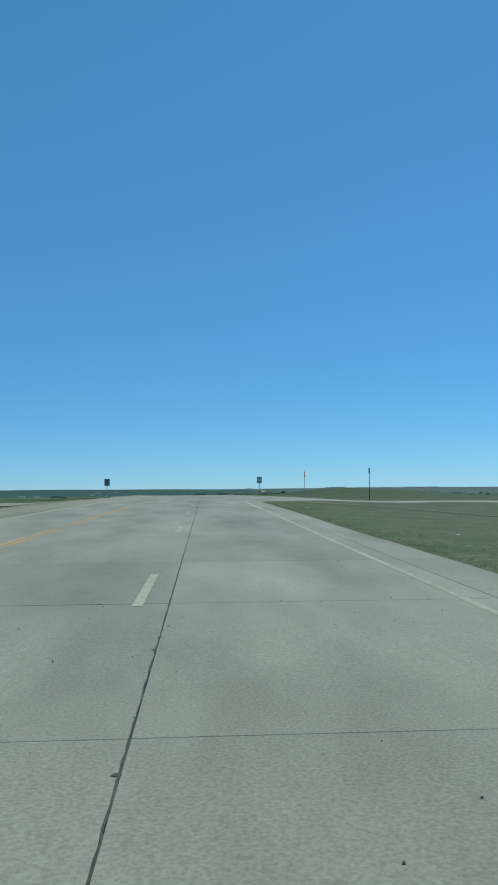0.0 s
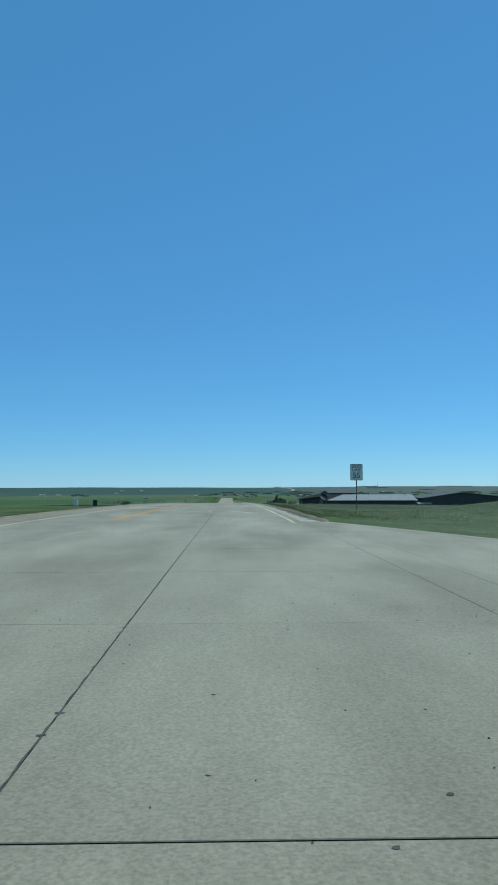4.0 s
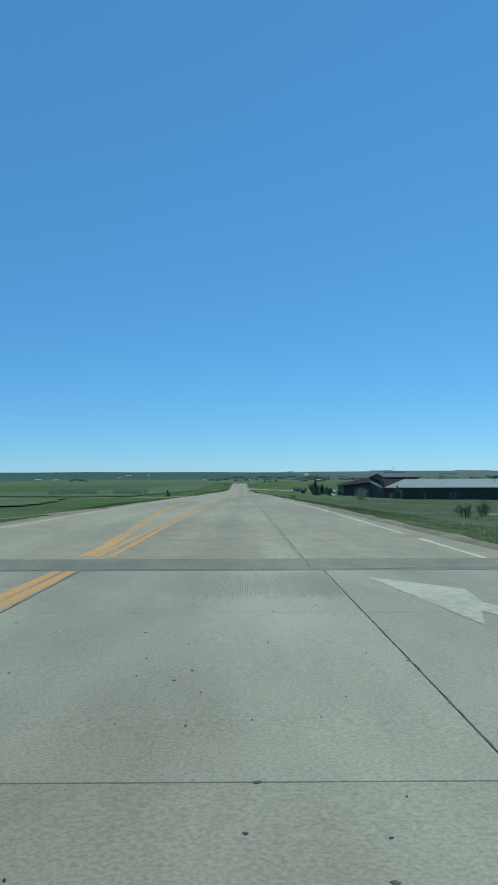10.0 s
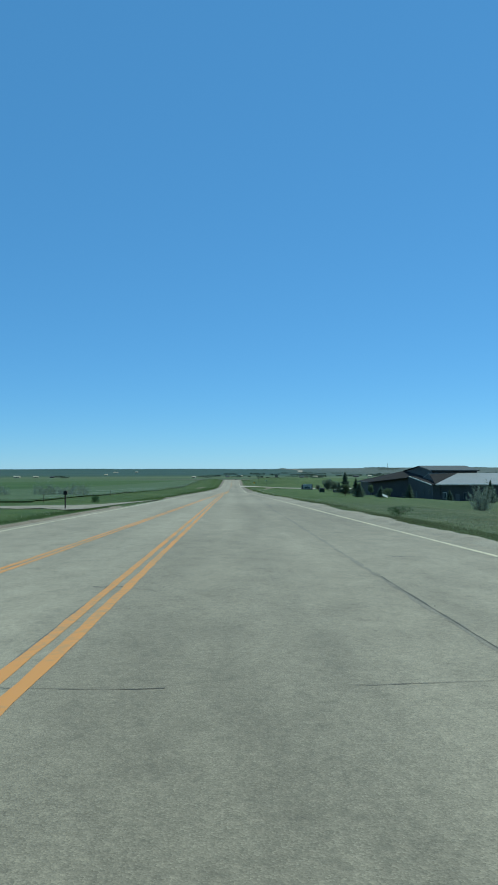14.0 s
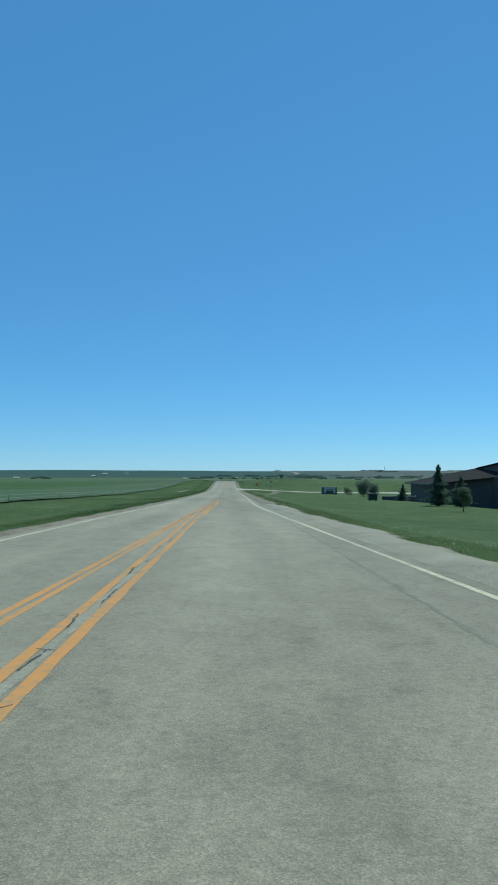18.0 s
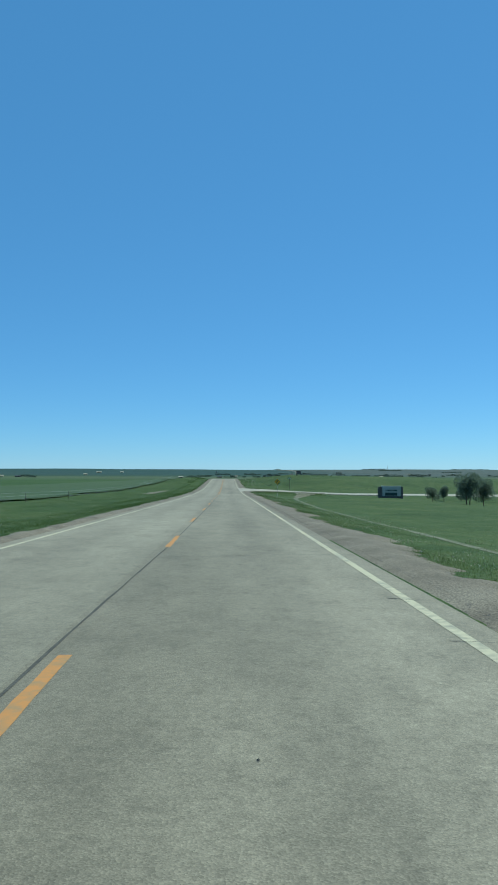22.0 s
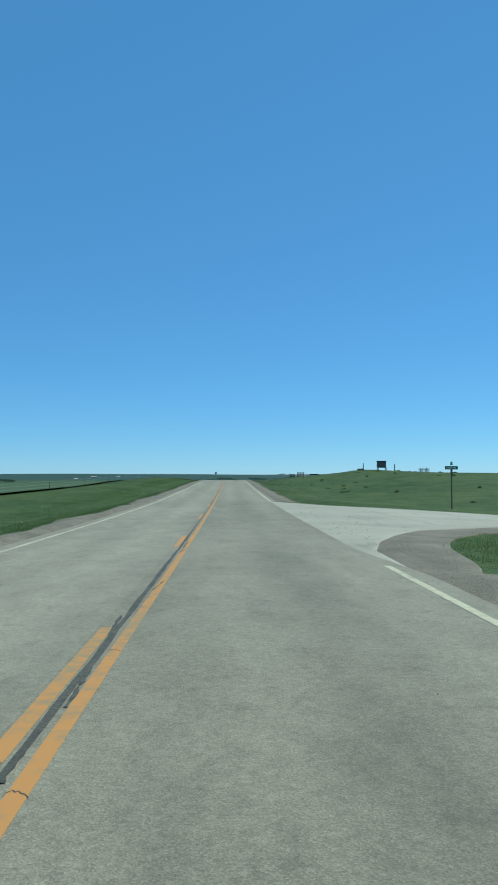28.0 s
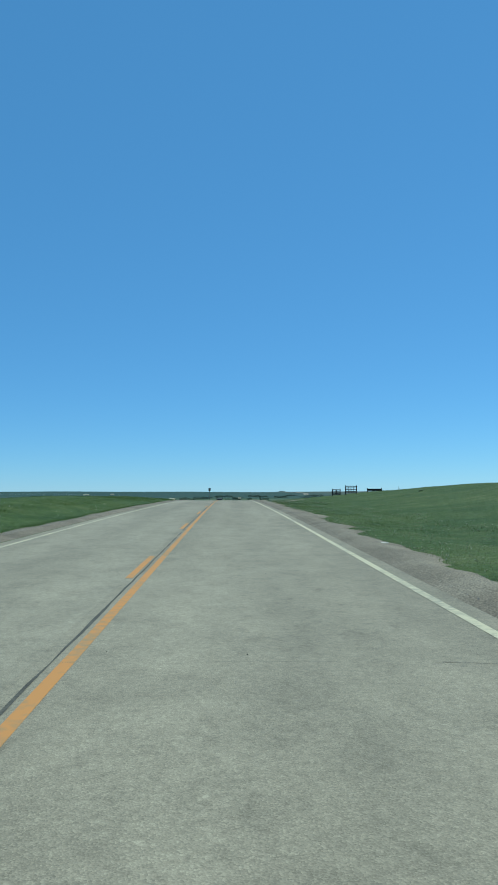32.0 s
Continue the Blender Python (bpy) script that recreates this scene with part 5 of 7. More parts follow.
def mailbox(x, y):
    ob = base("mailbox", x, y, None, 12, "dark rounded mailbox on a wooden post", "mailbox")
    part("post", cube(-.05, .05, -.05, .05, -.2, 1.05, .01), M_WOOD_DARK, ob, "dark wooden post")
    part("arm", cube(-.05, .05, -.28, .2, .98, 1.06, .01), M_WOOD_DARK, ob)
    out = [(-.14, 1.06), (.14, 1.06), (.14, 1.22)] + [(.14 * math.cos(a), 1.22 + .14 * math.sin(a)) for a in np.linspace(.3, 2.84, 7)] + [(-.14, 1.22)]
    part("shell", plate(out, .52, -.30), M_BLACK_STEEL, ob)
    part("flap", plate([(a * .94, 1.2 + (b - 1.2) * .94) for a, b in out], .012, -.314), M_BLACK_STEEL, ob)
    part("flag", cube(.145, .155, -.1, -.02, 1.2, 1.36), M_SIGN_RED, ob, "small red flag")
    return ob


mailbox(-11.2, 328.2)

def litter(x, y, s, seed):
    rr = random.Random(seed)
    bm = bmesh.new()
    g = bmesh.ops.create_grid(bm, x_segments=4, y_segments=4, size=s / 2)
    for v in g["verts"]:
        v.co.z = rr.uniform(.004, s * .07)
        v.co.x += rr.uniform(-.1, .1) * s
    bmesh.ops.solidify(bm, geom=bm.faces[:], thickness=.004)
    me = bpy.data.meshes.new("litter")
    bm.to_mesh(me)
    bm.free()
    me.materials.append(M_WHITE_PAINT)
    o = new("litter", me)
    o.matrix_world = pose(x, y, float(zground(x, y)) + .06, 0, 0, seed * 40)
    return tagged(o, "crumpled white scrap of plastic on the verge", "litter", group="roadside litter")


for k, (x, y, s) in enumerate(((4.98, 641, .24), (10.9, 19.5, .1), (15.5, 95, .22), (19.4, 245, .5), (9.8, 41, .16), (8.2, 288, .2), (13.1, 375, .22))):
    litter(x, y, s, k + 1)

ob = base("tilted_panel", 27.5, 400, None, 25, "white panel leaning in the grass", "panel")
o = part("panel", cube(-.55, .55, -.03, .03, 0, .42, .01), M_WHITE_PAINT, ob)
o.matrix_local = pose(0, 0, .15, -35, 18, 0)
part("stake", bar((0, .15, -.2), (0, .12, .55), .025), M_GALV, ob, "steel stake")

# ---- brick entrance sign ----
def monument():
    w, h, d = 4.15, 2.05, .7
    ob = base("entrance_sign", 29.2, 553.6, -9.3, 0, "low brick entrance sign with a pale panel and dark name band", "monument sign")
    part("core", cube(-w / 2 + .06, w / 2 - .06, -d / 2 + .06, d / 2 - .06, -.1, h - .06), M_BASE, ob, "mortar core")
    part("panel", cube(-w / 2 + .62, w / 2 - .40, -d / 2 - .05, -d / 2 + .05, .42, h - .02, .02), M_PANEL, ob, "pale grey panel")
    part("cap", cube(-w / 2 + .5, w / 2 - .3, -d / 2 - .08, d / 2 + .04, h - .03, h + .08, .02), M_PANEL, ob, "grey stone cap")
    part("name_band", cube(-1.0, 1.06, -d / 2 - .07, -d / 2 - .05, .50, 1.02, .01), M_PANEL_DARK, ob, "dark lower band")
    rr = random.Random(8)
    u = -.92
    while u < 1.0:
        q = rr.uniform(.09, .17)
        part("bar", cube(u, u + q, -d / 2 - .065, -d / 2 - .05, 1.24, 1.50), M_PANEL_DARK, ob)
        u += q + rr.uniform(.03, .07)
    for x0, x1, hh in ((-w / 2, -w / 2 + .62, h - .12), (w / 2 - .40, w / 2, h - .05)):
        bw, bh = .31 if x1 - x0 > .5 else .40, .145
        n = int(hh / bh)
        bm = cube(0, bw - .012, -.03, .05, 0, bh - .012, .004)
        me = bpy.data.meshes.new("brick")
        bm.to_mesh(me)
        bm.free()
        me.materials.append(M_BRICK)
        for r in range(n):
            for c in range(int(round((x1 - x0) / bw))):
                o = child(new("brick", me), ob)
                o.matrix_local = pose(x0 + c * bw, -d / 2 + .02, r * bh)
        side = x0 if x0 < 0 else x1
        for r in range(n):
            for c in range(2):
                o = child(new("brick", me), ob)
                o.matrix_local = pose(side + (.03 if side < 0 else -.03), -d / 2 + (.05 + c * .34 if side < 0 else .36 + c * .34), r * bh, 0, 0, 90 if side < 0 else -90) @ Matrix.Diagonal((.34 / bw, 1, 1, 1))
    n = int((w - 1.02) / .31)
    me = bpy.data.meshes.new("brick")
    bm = cube(0, .298, -.03, .05, 0, .133, .004)
    bm.to_mesh(me)
    bm.free()
    me.materials.append(M_BRICK)
    for r in range(3):
        for c in range(n):
            o = child(new("brick", me), ob)
            o.matrix_local = pose(-w / 2 + .62 + c * .31, -d / 2 + .02, r * .145)
    return ob


monument()

# dark dumpster and low wall by the buildings
ob = base("dumpster", 25.1, 472, None, 0, "dark steel dumpster on the mown grass", "dumpster")
part("body", prism([(-.7, .1), (.7, .1), (.85, 1.15), (-.85, 1.05)], -.68, .68), M_GREEN_BOX, ob)
part("lid", prism([(-.88, 1.07), (.88, 1.17), (.88, 1.22), (-.88, 1.12)], -.71, .71), M_BLACK_STEEL, ob, "black lid")
for s in (-.5, .5):
    part("skid", cube(s - .06, s + .06, -.7, .7, -.1, .1), M_BLACK_STEEL, ob)
ob = base("low_wall", 33.5, 490, None, 0, "low dark block wall beside the lawn", "wall")
part("wall_body", cube(-3.0, 3.4, -.15, .15, -.3, .95, .02), M_BROWN_METAL, ob)
part("coping", cube(-3.05, 3.45, -.2, .2, .95, 1.03, .02), M_TRIM, ob, "pale coping")

# ---- boards and gear on the grassy hill ----
def hill_board(x, y):
    ob = base("notice_board", x, y, None, 6, "dark board on two posts, braced from behind", "billboard")
    for u in (-.6, .6):
        part("post", cube(u - .04, u + .04, -.05, .05, -.3, 1.44, .008), M_WOOD_DARK, ob, "dark post")
        part("brace", bar((u, 0, .9), (u + .42, .4, -.1), .038, .038, 4), M_WOOD_DARK, ob, "slanting brace")
    for r in range(5):
        part("plank", cube(-.7, .7, -.09, -.05, .46 + r * .19, .648 + r * .19, .002), M_BOARD, ob)
    part("backing", cube(-.69, .69, -.055, -.035, .46, 1.41), M_BOARD, ob, "grey-brown backing sheet")
    part("top_rail", cube(-.74, .74, -.1, .02, 1.41, 1.46, .006), M_WOOD_DARK, ob)
    part("finial", bar((.36, 0, 1.45), (.38, 0, 1.6), .025, .012), M_WOOD_DARK, ob, "short peg on the top rail")
    return ob


hill_board(23.1, 652.2)
for x, y, h in ((21.7, 659, 1.15), (24.45, 649.6, 1.0)):
    ob = base("fence_post", x, y, None, 0, "dark wooden fence post on the hilltop", "fence post", "hilltop posts")
    part("post", bar((0, 0, -.3), (.02, 0, h), .07, .055, 8), M_WOOD_DARK, ob)
    part("wire_staple", cube(-.09, -.05, -.02, .02, h * .7, h * .7 + .03), M_GALV, ob)
ob = base("stone_pile", 21.75, 661.4, None, 0, "heap of dark stones beside a post", "stones")
rr = random.Random(4)
for k in range(6):
    bm = bmesh.new()
    g = bmesh.ops.create_icosphere(bm, subdivisions=2, radius=rr.uniform(.22, .34))
    for v in g["verts"]:
        v.co *= rr.uniform(.85, 1.12)
        v.co.z *= .7
    o = part("stone", bm, M_STONE, ob)
    o.matrix_local = pose(-.36 + k * .13, rr.uniform(-.15, .15), .10, 0, 0, k * 50)


def rack(x, y, w, h, turn):
    ob = base("slatted_rack", x, y, None, turn, "weathered picket rack of upright wooden boards on the hill", "rack")
    for z in (h * .15, h * .8):
        part("rail", cube(-w / 2, w / 2, -.03, .03, z, z + .08, .005), M_WOOD_DARK, ob)
    n = 8
    for k in range(n + 1):
        part("slat", cube(-w / 2 + k * w / n - .075, -w / 2 + k * w / n + .075, -.055, -.03, -.05, h * (1 + .08 * math.sin(k * 2.3)), .004), M_WOOD, ob)
    return ob


rack(43.6, 706, 2.3, 1.35, 8)


def pipe_panel(x, y, w, h, turn, cols):
    ob = base("corral_panel", x, y, None, turn, "dark steel corral panel of welded pipe", "gate", "corral panels")
    for u in (-w / 2, w / 2):
        part("post", bar((u, 0, -.3), (u, 0, h + .12), .065), M_BLACK_STEEL, ob)
    for r in range(5):
        z = .18 + (h - .18) * r / 4
        part("rail", bar((-w / 2, 0, z), (w / 2, 0, z), .05, n=6), M_BLACK_STEEL, ob)
    for c in range(1, cols):
        u = -w / 2 + w * c / cols
        part("stay", bar((u, 0, .18), (u, 0, h), .042, n=6), M_BLACK_STEEL, ob)
    return ob


pipe_panel(16.5, 727, 1.1, .85, 4, 2)
pipe_panel(18.5, 726.5, 1.6, 1.1, 6, 4)
pipe_panel(21.9, 727, 2.0, .38, 0, 5)


# ---- the brown metal buildings beside the road ----
def ribs(parent, x0, x1, y, z0, z1, every, material):
    """Vertical ribs of a metal wall that faces -y."""
    n = int((x1 - x0) / every)
    bm = bmesh.new()
    for k in range(n + 1):
        u = x0 + (x1 - x0) * k / n
        box(bm, u - .03, u + .03, y - .03, y, z0, z1)
    return part("rib", bm, material, parent)


def win(parent, x, y, z, w, h, facing="front", trim=None):
    if facing == "front":
        f = part("window", cube(x - w / 2, x + w / 2, y - .05, y, z, z + h), trim or M_TRIM_DULL, parent, "narrow-framed dark window")
        part("pane", cube(x - w / 2 + .1, x - .04, y - .06, y - .05, z + .1, z + h - .1), M_GLASS_DARK, f)
        part("pane", cube(x + .04, x + w / 2 - .1, y - .06, y - .05, z + .1, z + h - .1), M_GLASS_DARK, f)
    else:
        f = part("window", cube(x - .05, x, y - w / 2, y + w / 2, z, z + h), trim or M_TRIM_DULL, parent, "narrow-framed dark window")
        part("pane", cube(x - .06, x - .05, y - w / 2 + .1, y - .04, z + .1, z + h - .1), M_GLASS_DARK, f)
        part("pane", cube(x - .06, x - .05, y + .04, y + w / 2 - .1, z + .1, z + h - .1), M_GLASS_DARK, f)
    return f


def roof_slab(outline, x0, x1, material, parent, label=""):
    return part("roof", prism(outline, x0, x1), material, parent, label)


def slab_from(corners, thick, material, parent, label="", name="roof"):
    """A roof plate under four (or three) corner points."""
    bm = bmesh.new()
    lo = [bm.verts.new((x, y, z - thick)) for x, y, z in corners]
    hi = [bm.verts.new(c) for c in corners]
    k = len(corners)
    bm.faces.new(hi)
    bm.faces.new(lo[::-1])
    for i in range(k):
        bm.faces.new((lo[i], lo[(i + 1) % k], hi[(i + 1) % k], hi[i]))
    bmesh.ops.recalc_face_normals(bm, faces=bm.faces)
    return part(name, bm, material, parent, label)


def hall():
    g = -10.6
    ob = base("community_hall", 0, 0, 0, label="large dark brown metal hall with a broad low gable", category="building")
    part("wall", prism([(484.2, g), (484.2, -1.86), (497, -.60), (517, -2.15), (517, g)], 58.4, 71.5), M_BROWN_METAL, ob, "dark brown metal wall")
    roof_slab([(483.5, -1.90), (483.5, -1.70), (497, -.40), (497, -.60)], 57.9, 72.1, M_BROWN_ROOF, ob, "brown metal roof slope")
    # far slope and lower roofs take the darker of the two browns
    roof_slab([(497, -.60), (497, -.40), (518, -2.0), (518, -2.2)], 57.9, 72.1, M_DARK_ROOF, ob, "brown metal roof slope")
    part("fascia", prism([(483.4, -1.98), (483.4, -1.76), (497, -.44), (497, -.68)], 57.7, 57.9), M_TRIM_DULL, ob, "dull rake trim")
    part("fascia", cube(58.0, 72.0, 483.3, 483.48, -2.02, -1.80), M_TRIM_DULL, ob, "dull eave trim")
    # lower gabled front towards the road
    part("wall", prism([(470.4, g), (470.4, -5.65), (494, -3.85), (512, -3.85), (520, -4.75), (520, g)], 54.9, 58.3), M_BROWN_METAL, ob, "lower gabled front wall")
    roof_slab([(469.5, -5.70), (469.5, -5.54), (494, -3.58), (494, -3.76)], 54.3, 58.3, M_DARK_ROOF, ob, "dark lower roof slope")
    part("fascia", prism([(469.4, -5.78), (469.4, -5.52), (494, -3.56), (494, -3.80)], 54.15, 54.3), M_TRIM, ob, "off-white rake trim")
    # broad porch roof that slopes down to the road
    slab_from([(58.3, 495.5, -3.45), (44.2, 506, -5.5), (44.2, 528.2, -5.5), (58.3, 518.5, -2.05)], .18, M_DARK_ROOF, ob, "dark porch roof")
    part("fascia", cube(44.0, 44.19, 507, 528.2, -5.82, -5.52), M_TRIM_DULL, ob, "dull eave trim")
    slab_from([(57.9, 497, -3.75), (45.3, 507.6, -5.75), (45.3, 527.4, -5.75), (57.9, 517.5, -2.45)], 6.2, M_BROWN_METAL, ob, "wall under the porch roof", "wall")
    for y in (474, 480):
        win(ob, 54.9, y, -8.4, 1.6, 1.5, "side")
    part("vent", cube(58.3, 58.38, 496.0, 498.6, -2.0, -1.3), M_BROWN_ROOF, ob, "louvred gable vent")
    part("door", cube(54.84, 54.9, 487, 489.2, g + .3, -7.9), M_TRIM_DULL, ob, "dull double door")
    part("step", cube(53.1, 54.9, 486.5, 489.7, g - .2, g + .3), M_PALE, ob, "concrete step")
    return ob


def wing():
    g = -10.8
    ob = base("long_wing", 0, 0, 0, label="long dark wing with a pale grey metal roof", category="building")
    part("wall", prism([(470.2, g), (470.2, -5.6), (483, -2.80), (496, -5.6), (496, g)], 57, 103), M_BROWN_METAL, ob, "dark brown metal wall")
    slab_from([(55.2, 469.2, -5.5), (103.6, 469.2, -5.5), (103.6, 483, -2.55), (65.6, 483, -2.55)], .15, M_GREY_ROOF, ob, "pale grey standing-seam roof slope")
    slab_from([(55.2, 469.2, -5.5), (65.6, 483, -2.55), (57.3, 483, -2.75)], .15, M_DARK_ROOF, ob, "dark roof valley against the hall")
    roof_slab([(483, -2.73), (483, -2.55), (496.8, -5.5), (496.8, -5.65)], 57.2, 103.6, M_GREY_ROOF, ob, "pale grey roof slope")
    bm = bmesh.new()
    for k in range(76):
        u = 57.5 + k * .61
        top = min(1.0, max(.04, (u - 55.2) / 10.4))
        for (ya, za), (yb, zb) in (((469.25, -5.5), (469.25 + 13.7 * top, -5.5 + 2.93 * top)),):
            v = [bm.verts.new((u + dx, y, z + dz)) for dx in (-.02, .02) for y, z in ((ya, za), (yb, zb)) for dz in (0, .05)]
            for q in ((0, 1, 3, 2), (4, 6, 7, 5), (1, 5, 7, 3), (0, 4, 5, 1), (2, 3, 7, 6)):
                bm.faces.new([v[i] for i in q])
    part("standing_seams", bm, M_GREY_ROOF, ob)
    part("gutter", cube(55.3, 103.6, 469.0, 469.19, -5.74, -5.56), M_TRIM, ob, "pale gutter")
    ribs(ob, 57.2, 102.8, 470.2, g, -5.75, .9, M_BROWN_METAL)
    part("ridge_vent", cube(79, 80.2, 482.6, 483.4, -2.62, -2.3), M_GREY_ROOF, ob)
    part("flue", bar((99, 477, -4.1), (99, 477, -2.3), .12), M_GALV, ob, "thin flue pipe")
    for x, w in ((58.0, 1.0), (63.5, 1.0), (69.5, 1.4), (75.5, 1.4), (81.0, 2.2), (87.5, 1.4), (94, 1.4)):
        win(ob, x, 470.1, g + 1.3, w, 1.8, trim=M_TRIM if x in (81.0, 58.0) else None)
    part("door", cube(60.9, 62.0, 470.05, 470.1, g + .4, g + 2.7), M_TRIM_DULL, ob, "dull grey door")
    part("downpipe", bar((102.9, 470.0, g), (102.9, 470.0, -5.7), .07), M_TRIM, ob, "pale downpipe")
    part("terrace", cube(102, 116, 466.5, 470.0, g - .4, g + .45), M_PALE, ob, "pale concrete terrace")
    return ob


def east_house():
    g = -10.9
    ob = base("east_hall", 0, 0, 0, label="dark brown gabled hall beyond the long wing", category="building")
    bm = bmesh.new()
    out = [(108, g), (108, -4.6), (127, -1.9), (156, -4.3), (156, g)]
    a = [bm.verts.new((x, 474, z)) for x, z in out]
    b = [bm.verts.new((x, 506, z)) for x, z in out]
    bm.faces.new(a)
    bm.faces.new(b[::-1])
    for i in range(5):
        bm.faces.new((a[i], b[i], b[(i + 1) % 5], a[(i + 1) % 5]))
    bmesh.ops.recalc_face_normals(bm, faces=bm.faces)
    part("wall", bm, M_BROWN_METAL, ob, "dark brown metal wall")
    for xa, za, xb, zb in ((107, -4.7, 127, -1.75), (127, -1.75, 157, -4.3)):
        bm = bmesh.new()
        v = [bm.verts.new((x, y, z + dz)) for x, z in ((xa, za), (xb, zb)) for y in (473.3, 507) for dz in (0, .2)]
        for q in ((0, 1, 3, 2), (4, 6, 7, 5), (1, 5, 7, 3), (0, 2, 6, 4), (0, 4, 5, 1), (2, 3, 7, 6)):
            bm.faces.new([v[i] for i in q])
        bmesh.ops.recalc_face_normals(bm, faces=bm.faces)
        part("roof", bm, M_BROWN_ROOF, ob, "brown metal roof slope")
    for x in (114, 122, 132, 142):
        win(ob, x, 474, g + 1.2, 1.6, 1.6)
    part("awning", prism([(471.5, -7.7), (474, -6.9), (474, -6.75), (471.5, -7.55)], 104.5, 112), M_GREY_ROOF, ob, "pale grey awning")
    for x in (105, 111.5):
        part("awning_post", bar((x, 471.8, g), (x, 471.8, -7.65), .08), M_TRIM, ob)
    return ob


hall()
wing()
east_house()

# ---- farms far off in the valley ----
def farmhouse(x, y, w, d, h, wall, roof, label, turn=0.0):
    ob = base("farm_building", x, y, float(zground(x, y)) - .3, turn, label, "farm building", "far farms")
    part("wall", cube(-w / 2, w / 2, -d / 2, d / 2, 0, h), wall, ob)
    bm = bmesh.new()
    o = [(-d / 2 - .4, h), (d / 2 + .4, h), (0, h + d * .3)]
    a = [bm.verts.new((-w / 2 - .4, yy, zz)) for yy, zz in o]
    b = [bm.verts.new((w / 2 + .4, yy, zz)) for yy, zz in o]
    bm.faces.new(a)
    bm.faces.new(b[::-1])
    for i in range(3):
        bm.faces.new((a[i], b[i], b[(i + 1) % 3], a[(i + 1) % 3]))
    bmesh.ops.recalc_face_normals(bm, faces=bm.faces)
    part("roof", bm, roof, ob)
    part("door", cube(-w * .12, w * .12, -d / 2 - .05, -d / 2, 0, h * .7), M_WOOD_DARK, ob)
    for s in (-.33, .33):
        part("window", cube(w * s - 1, w * s + 1, -d / 2 - .05, -d / 2, h * .4, h * .75), M_GLASS_DARK, ob)
    return ob


WHITE_LABEL = "white farm building far off in the valley"
DARK_LABEL = "dark barn far off in the valley"
FARMS = [(-367, 1530, 20, 9, 4, 1), (-339, 1545, 17, 8, 3.5, 1), (-283, 1915, 14, 9, 3.5, 1), (-335, 2375, 26, 10, 4.5, 1), (-290, 2480, 16, 9, 4, 1),
         (-64, 1475, 11, 8, 3.2, 1), (14.7, 1524, 6, 6, 5, 1), (-10, 1530, 12, 8, 3, 0), (-300, 1500, 14, 8, 3.5, 0),
         (110, 1460, 11, 8, 3.5, 0), (135, 1480, 14, 8, 3, 1), (205, 1500, 16, 9, 3.5, 0), (235, 1540, 11, 8, 4, 1),
         (430, 2150, 14, 8, 3, 1), (478, 2150, 12, 8, 3, 0)]
for x, y, w, d, h, white in FARMS:
    farmhouse(x, y, w * .52, d * .55, h * .48, M_FARM_WHITE if white else M_BROWN_METAL, M_FARM_WHITE if white else M_BROWN_ROOF, WHITE_LABEL if white else DARK_LABEL, (x * 7) % 30 - 15)
ob = base("radio_mast", 760, 3900, None, 0, "thin radio mast on the far ridge", "mast")
part("mast", bar((0, 0, -1), (0, 0, 26), .9, .4), M_BLACK_STEEL, ob)
for z in (9, 18):
    part("stay", bar((0, 0, z), (14, 0, 0), .12, n=4), M_BLACK_STEEL, ob)

# far roads and tracks
drape("far_road", [(200, 2500), (240, 2900), (255, 3400), (263, 4240)], [14, 14, 16, 20], .5, M_GRAVEL_PALE, None, seed=6, rough=.5)
tagged(bpy.data.objects["far_road"], "pale road climbing the far ridge", "road", kind="structure")
o = drape("farm_track", [(-12, 335), (-30, 340), (-70, 344), (-160, 349)], [9, 5, 4.5, 4.5], .05, M_GRAVEL_PALE, seed=7)
tagged(o, "pale gravel farm track leaving the highway", "track", kind="structure")
o = drape("field_approach", [(-6.4, 333), (-12.5, 334)], [24, 9], .045, M_GRAVEL_PALE, seed=8)
tagged(o, "gravel apron where a farm track meets the highway", "track", kind="structure")
o = drape("field_approach", [(-6.3, 237), (-7.6, 237), (-9.4, 237.4)], [13, 9, 5], .05, M_GRAVEL, seed=9, cross=13)
tagged(o, "gravel apron where a grassy farm track meets the highway", "track", kind="structure")
o = drape("farm_track", [(-9.4, 237.4), (-14, 238), (-20, 238.4), (-60, 240), (-140, 244)], [4, 3, 2.6, 2.4, 2.4], .02, M_DIRT_FAINT, seed=18, cross=7)
tagged(o, "faint grassy farm track leaving the highway", "track", kind="structure")
o = drape("farm_track", [(-8.6, 76), (-25, 77), (-70, 80), (-200, 86)], [20, 9, 8, 8], .05, M_GRAVEL_PALE, seed=10)
tagged(o, "gravel side road opposite the concrete one", "track", kind="structure")
o = drape("dirt_track", [(14.5, 559), (12.4, 546), (10.6, 526), (9.4, 508), (8.7, 490), (8.4, 465), (8.6, 440)], [1.5, .8, .5, .42, .36, .3, .2], .012, M_DIRT_FAINT, seed=11, rough=.12)
tagged(o, "faint dirt track worn along the grassy ditch", "track", kind="structure")
o = drape("dirt_patch", [(12.9, 550), (14.2, 556), (15.6, 562), (16.6, 568.5)], [.7, 2.2, 3.2, 4.2], .03, M_DIRT, seed=12, rough=.35)
tagged(o, "bare washed-out soil at the culvert", "soil", kind="structure")
o = drape("dirt_track", [(12, 58), (17, 47), (19, 36), (30, 24)], [1.4, .5, .4, .3], .025, M_DIRT, seed=13, rough=.2)
tagged(o, "faint dirt track across the grass", "track", kind="structure")
o = drape("dirt_patch", [(8.5, 716), (11.2, 726)], [1.6, 2.2], .03, M_DIRT, seed=14, rough=.3)
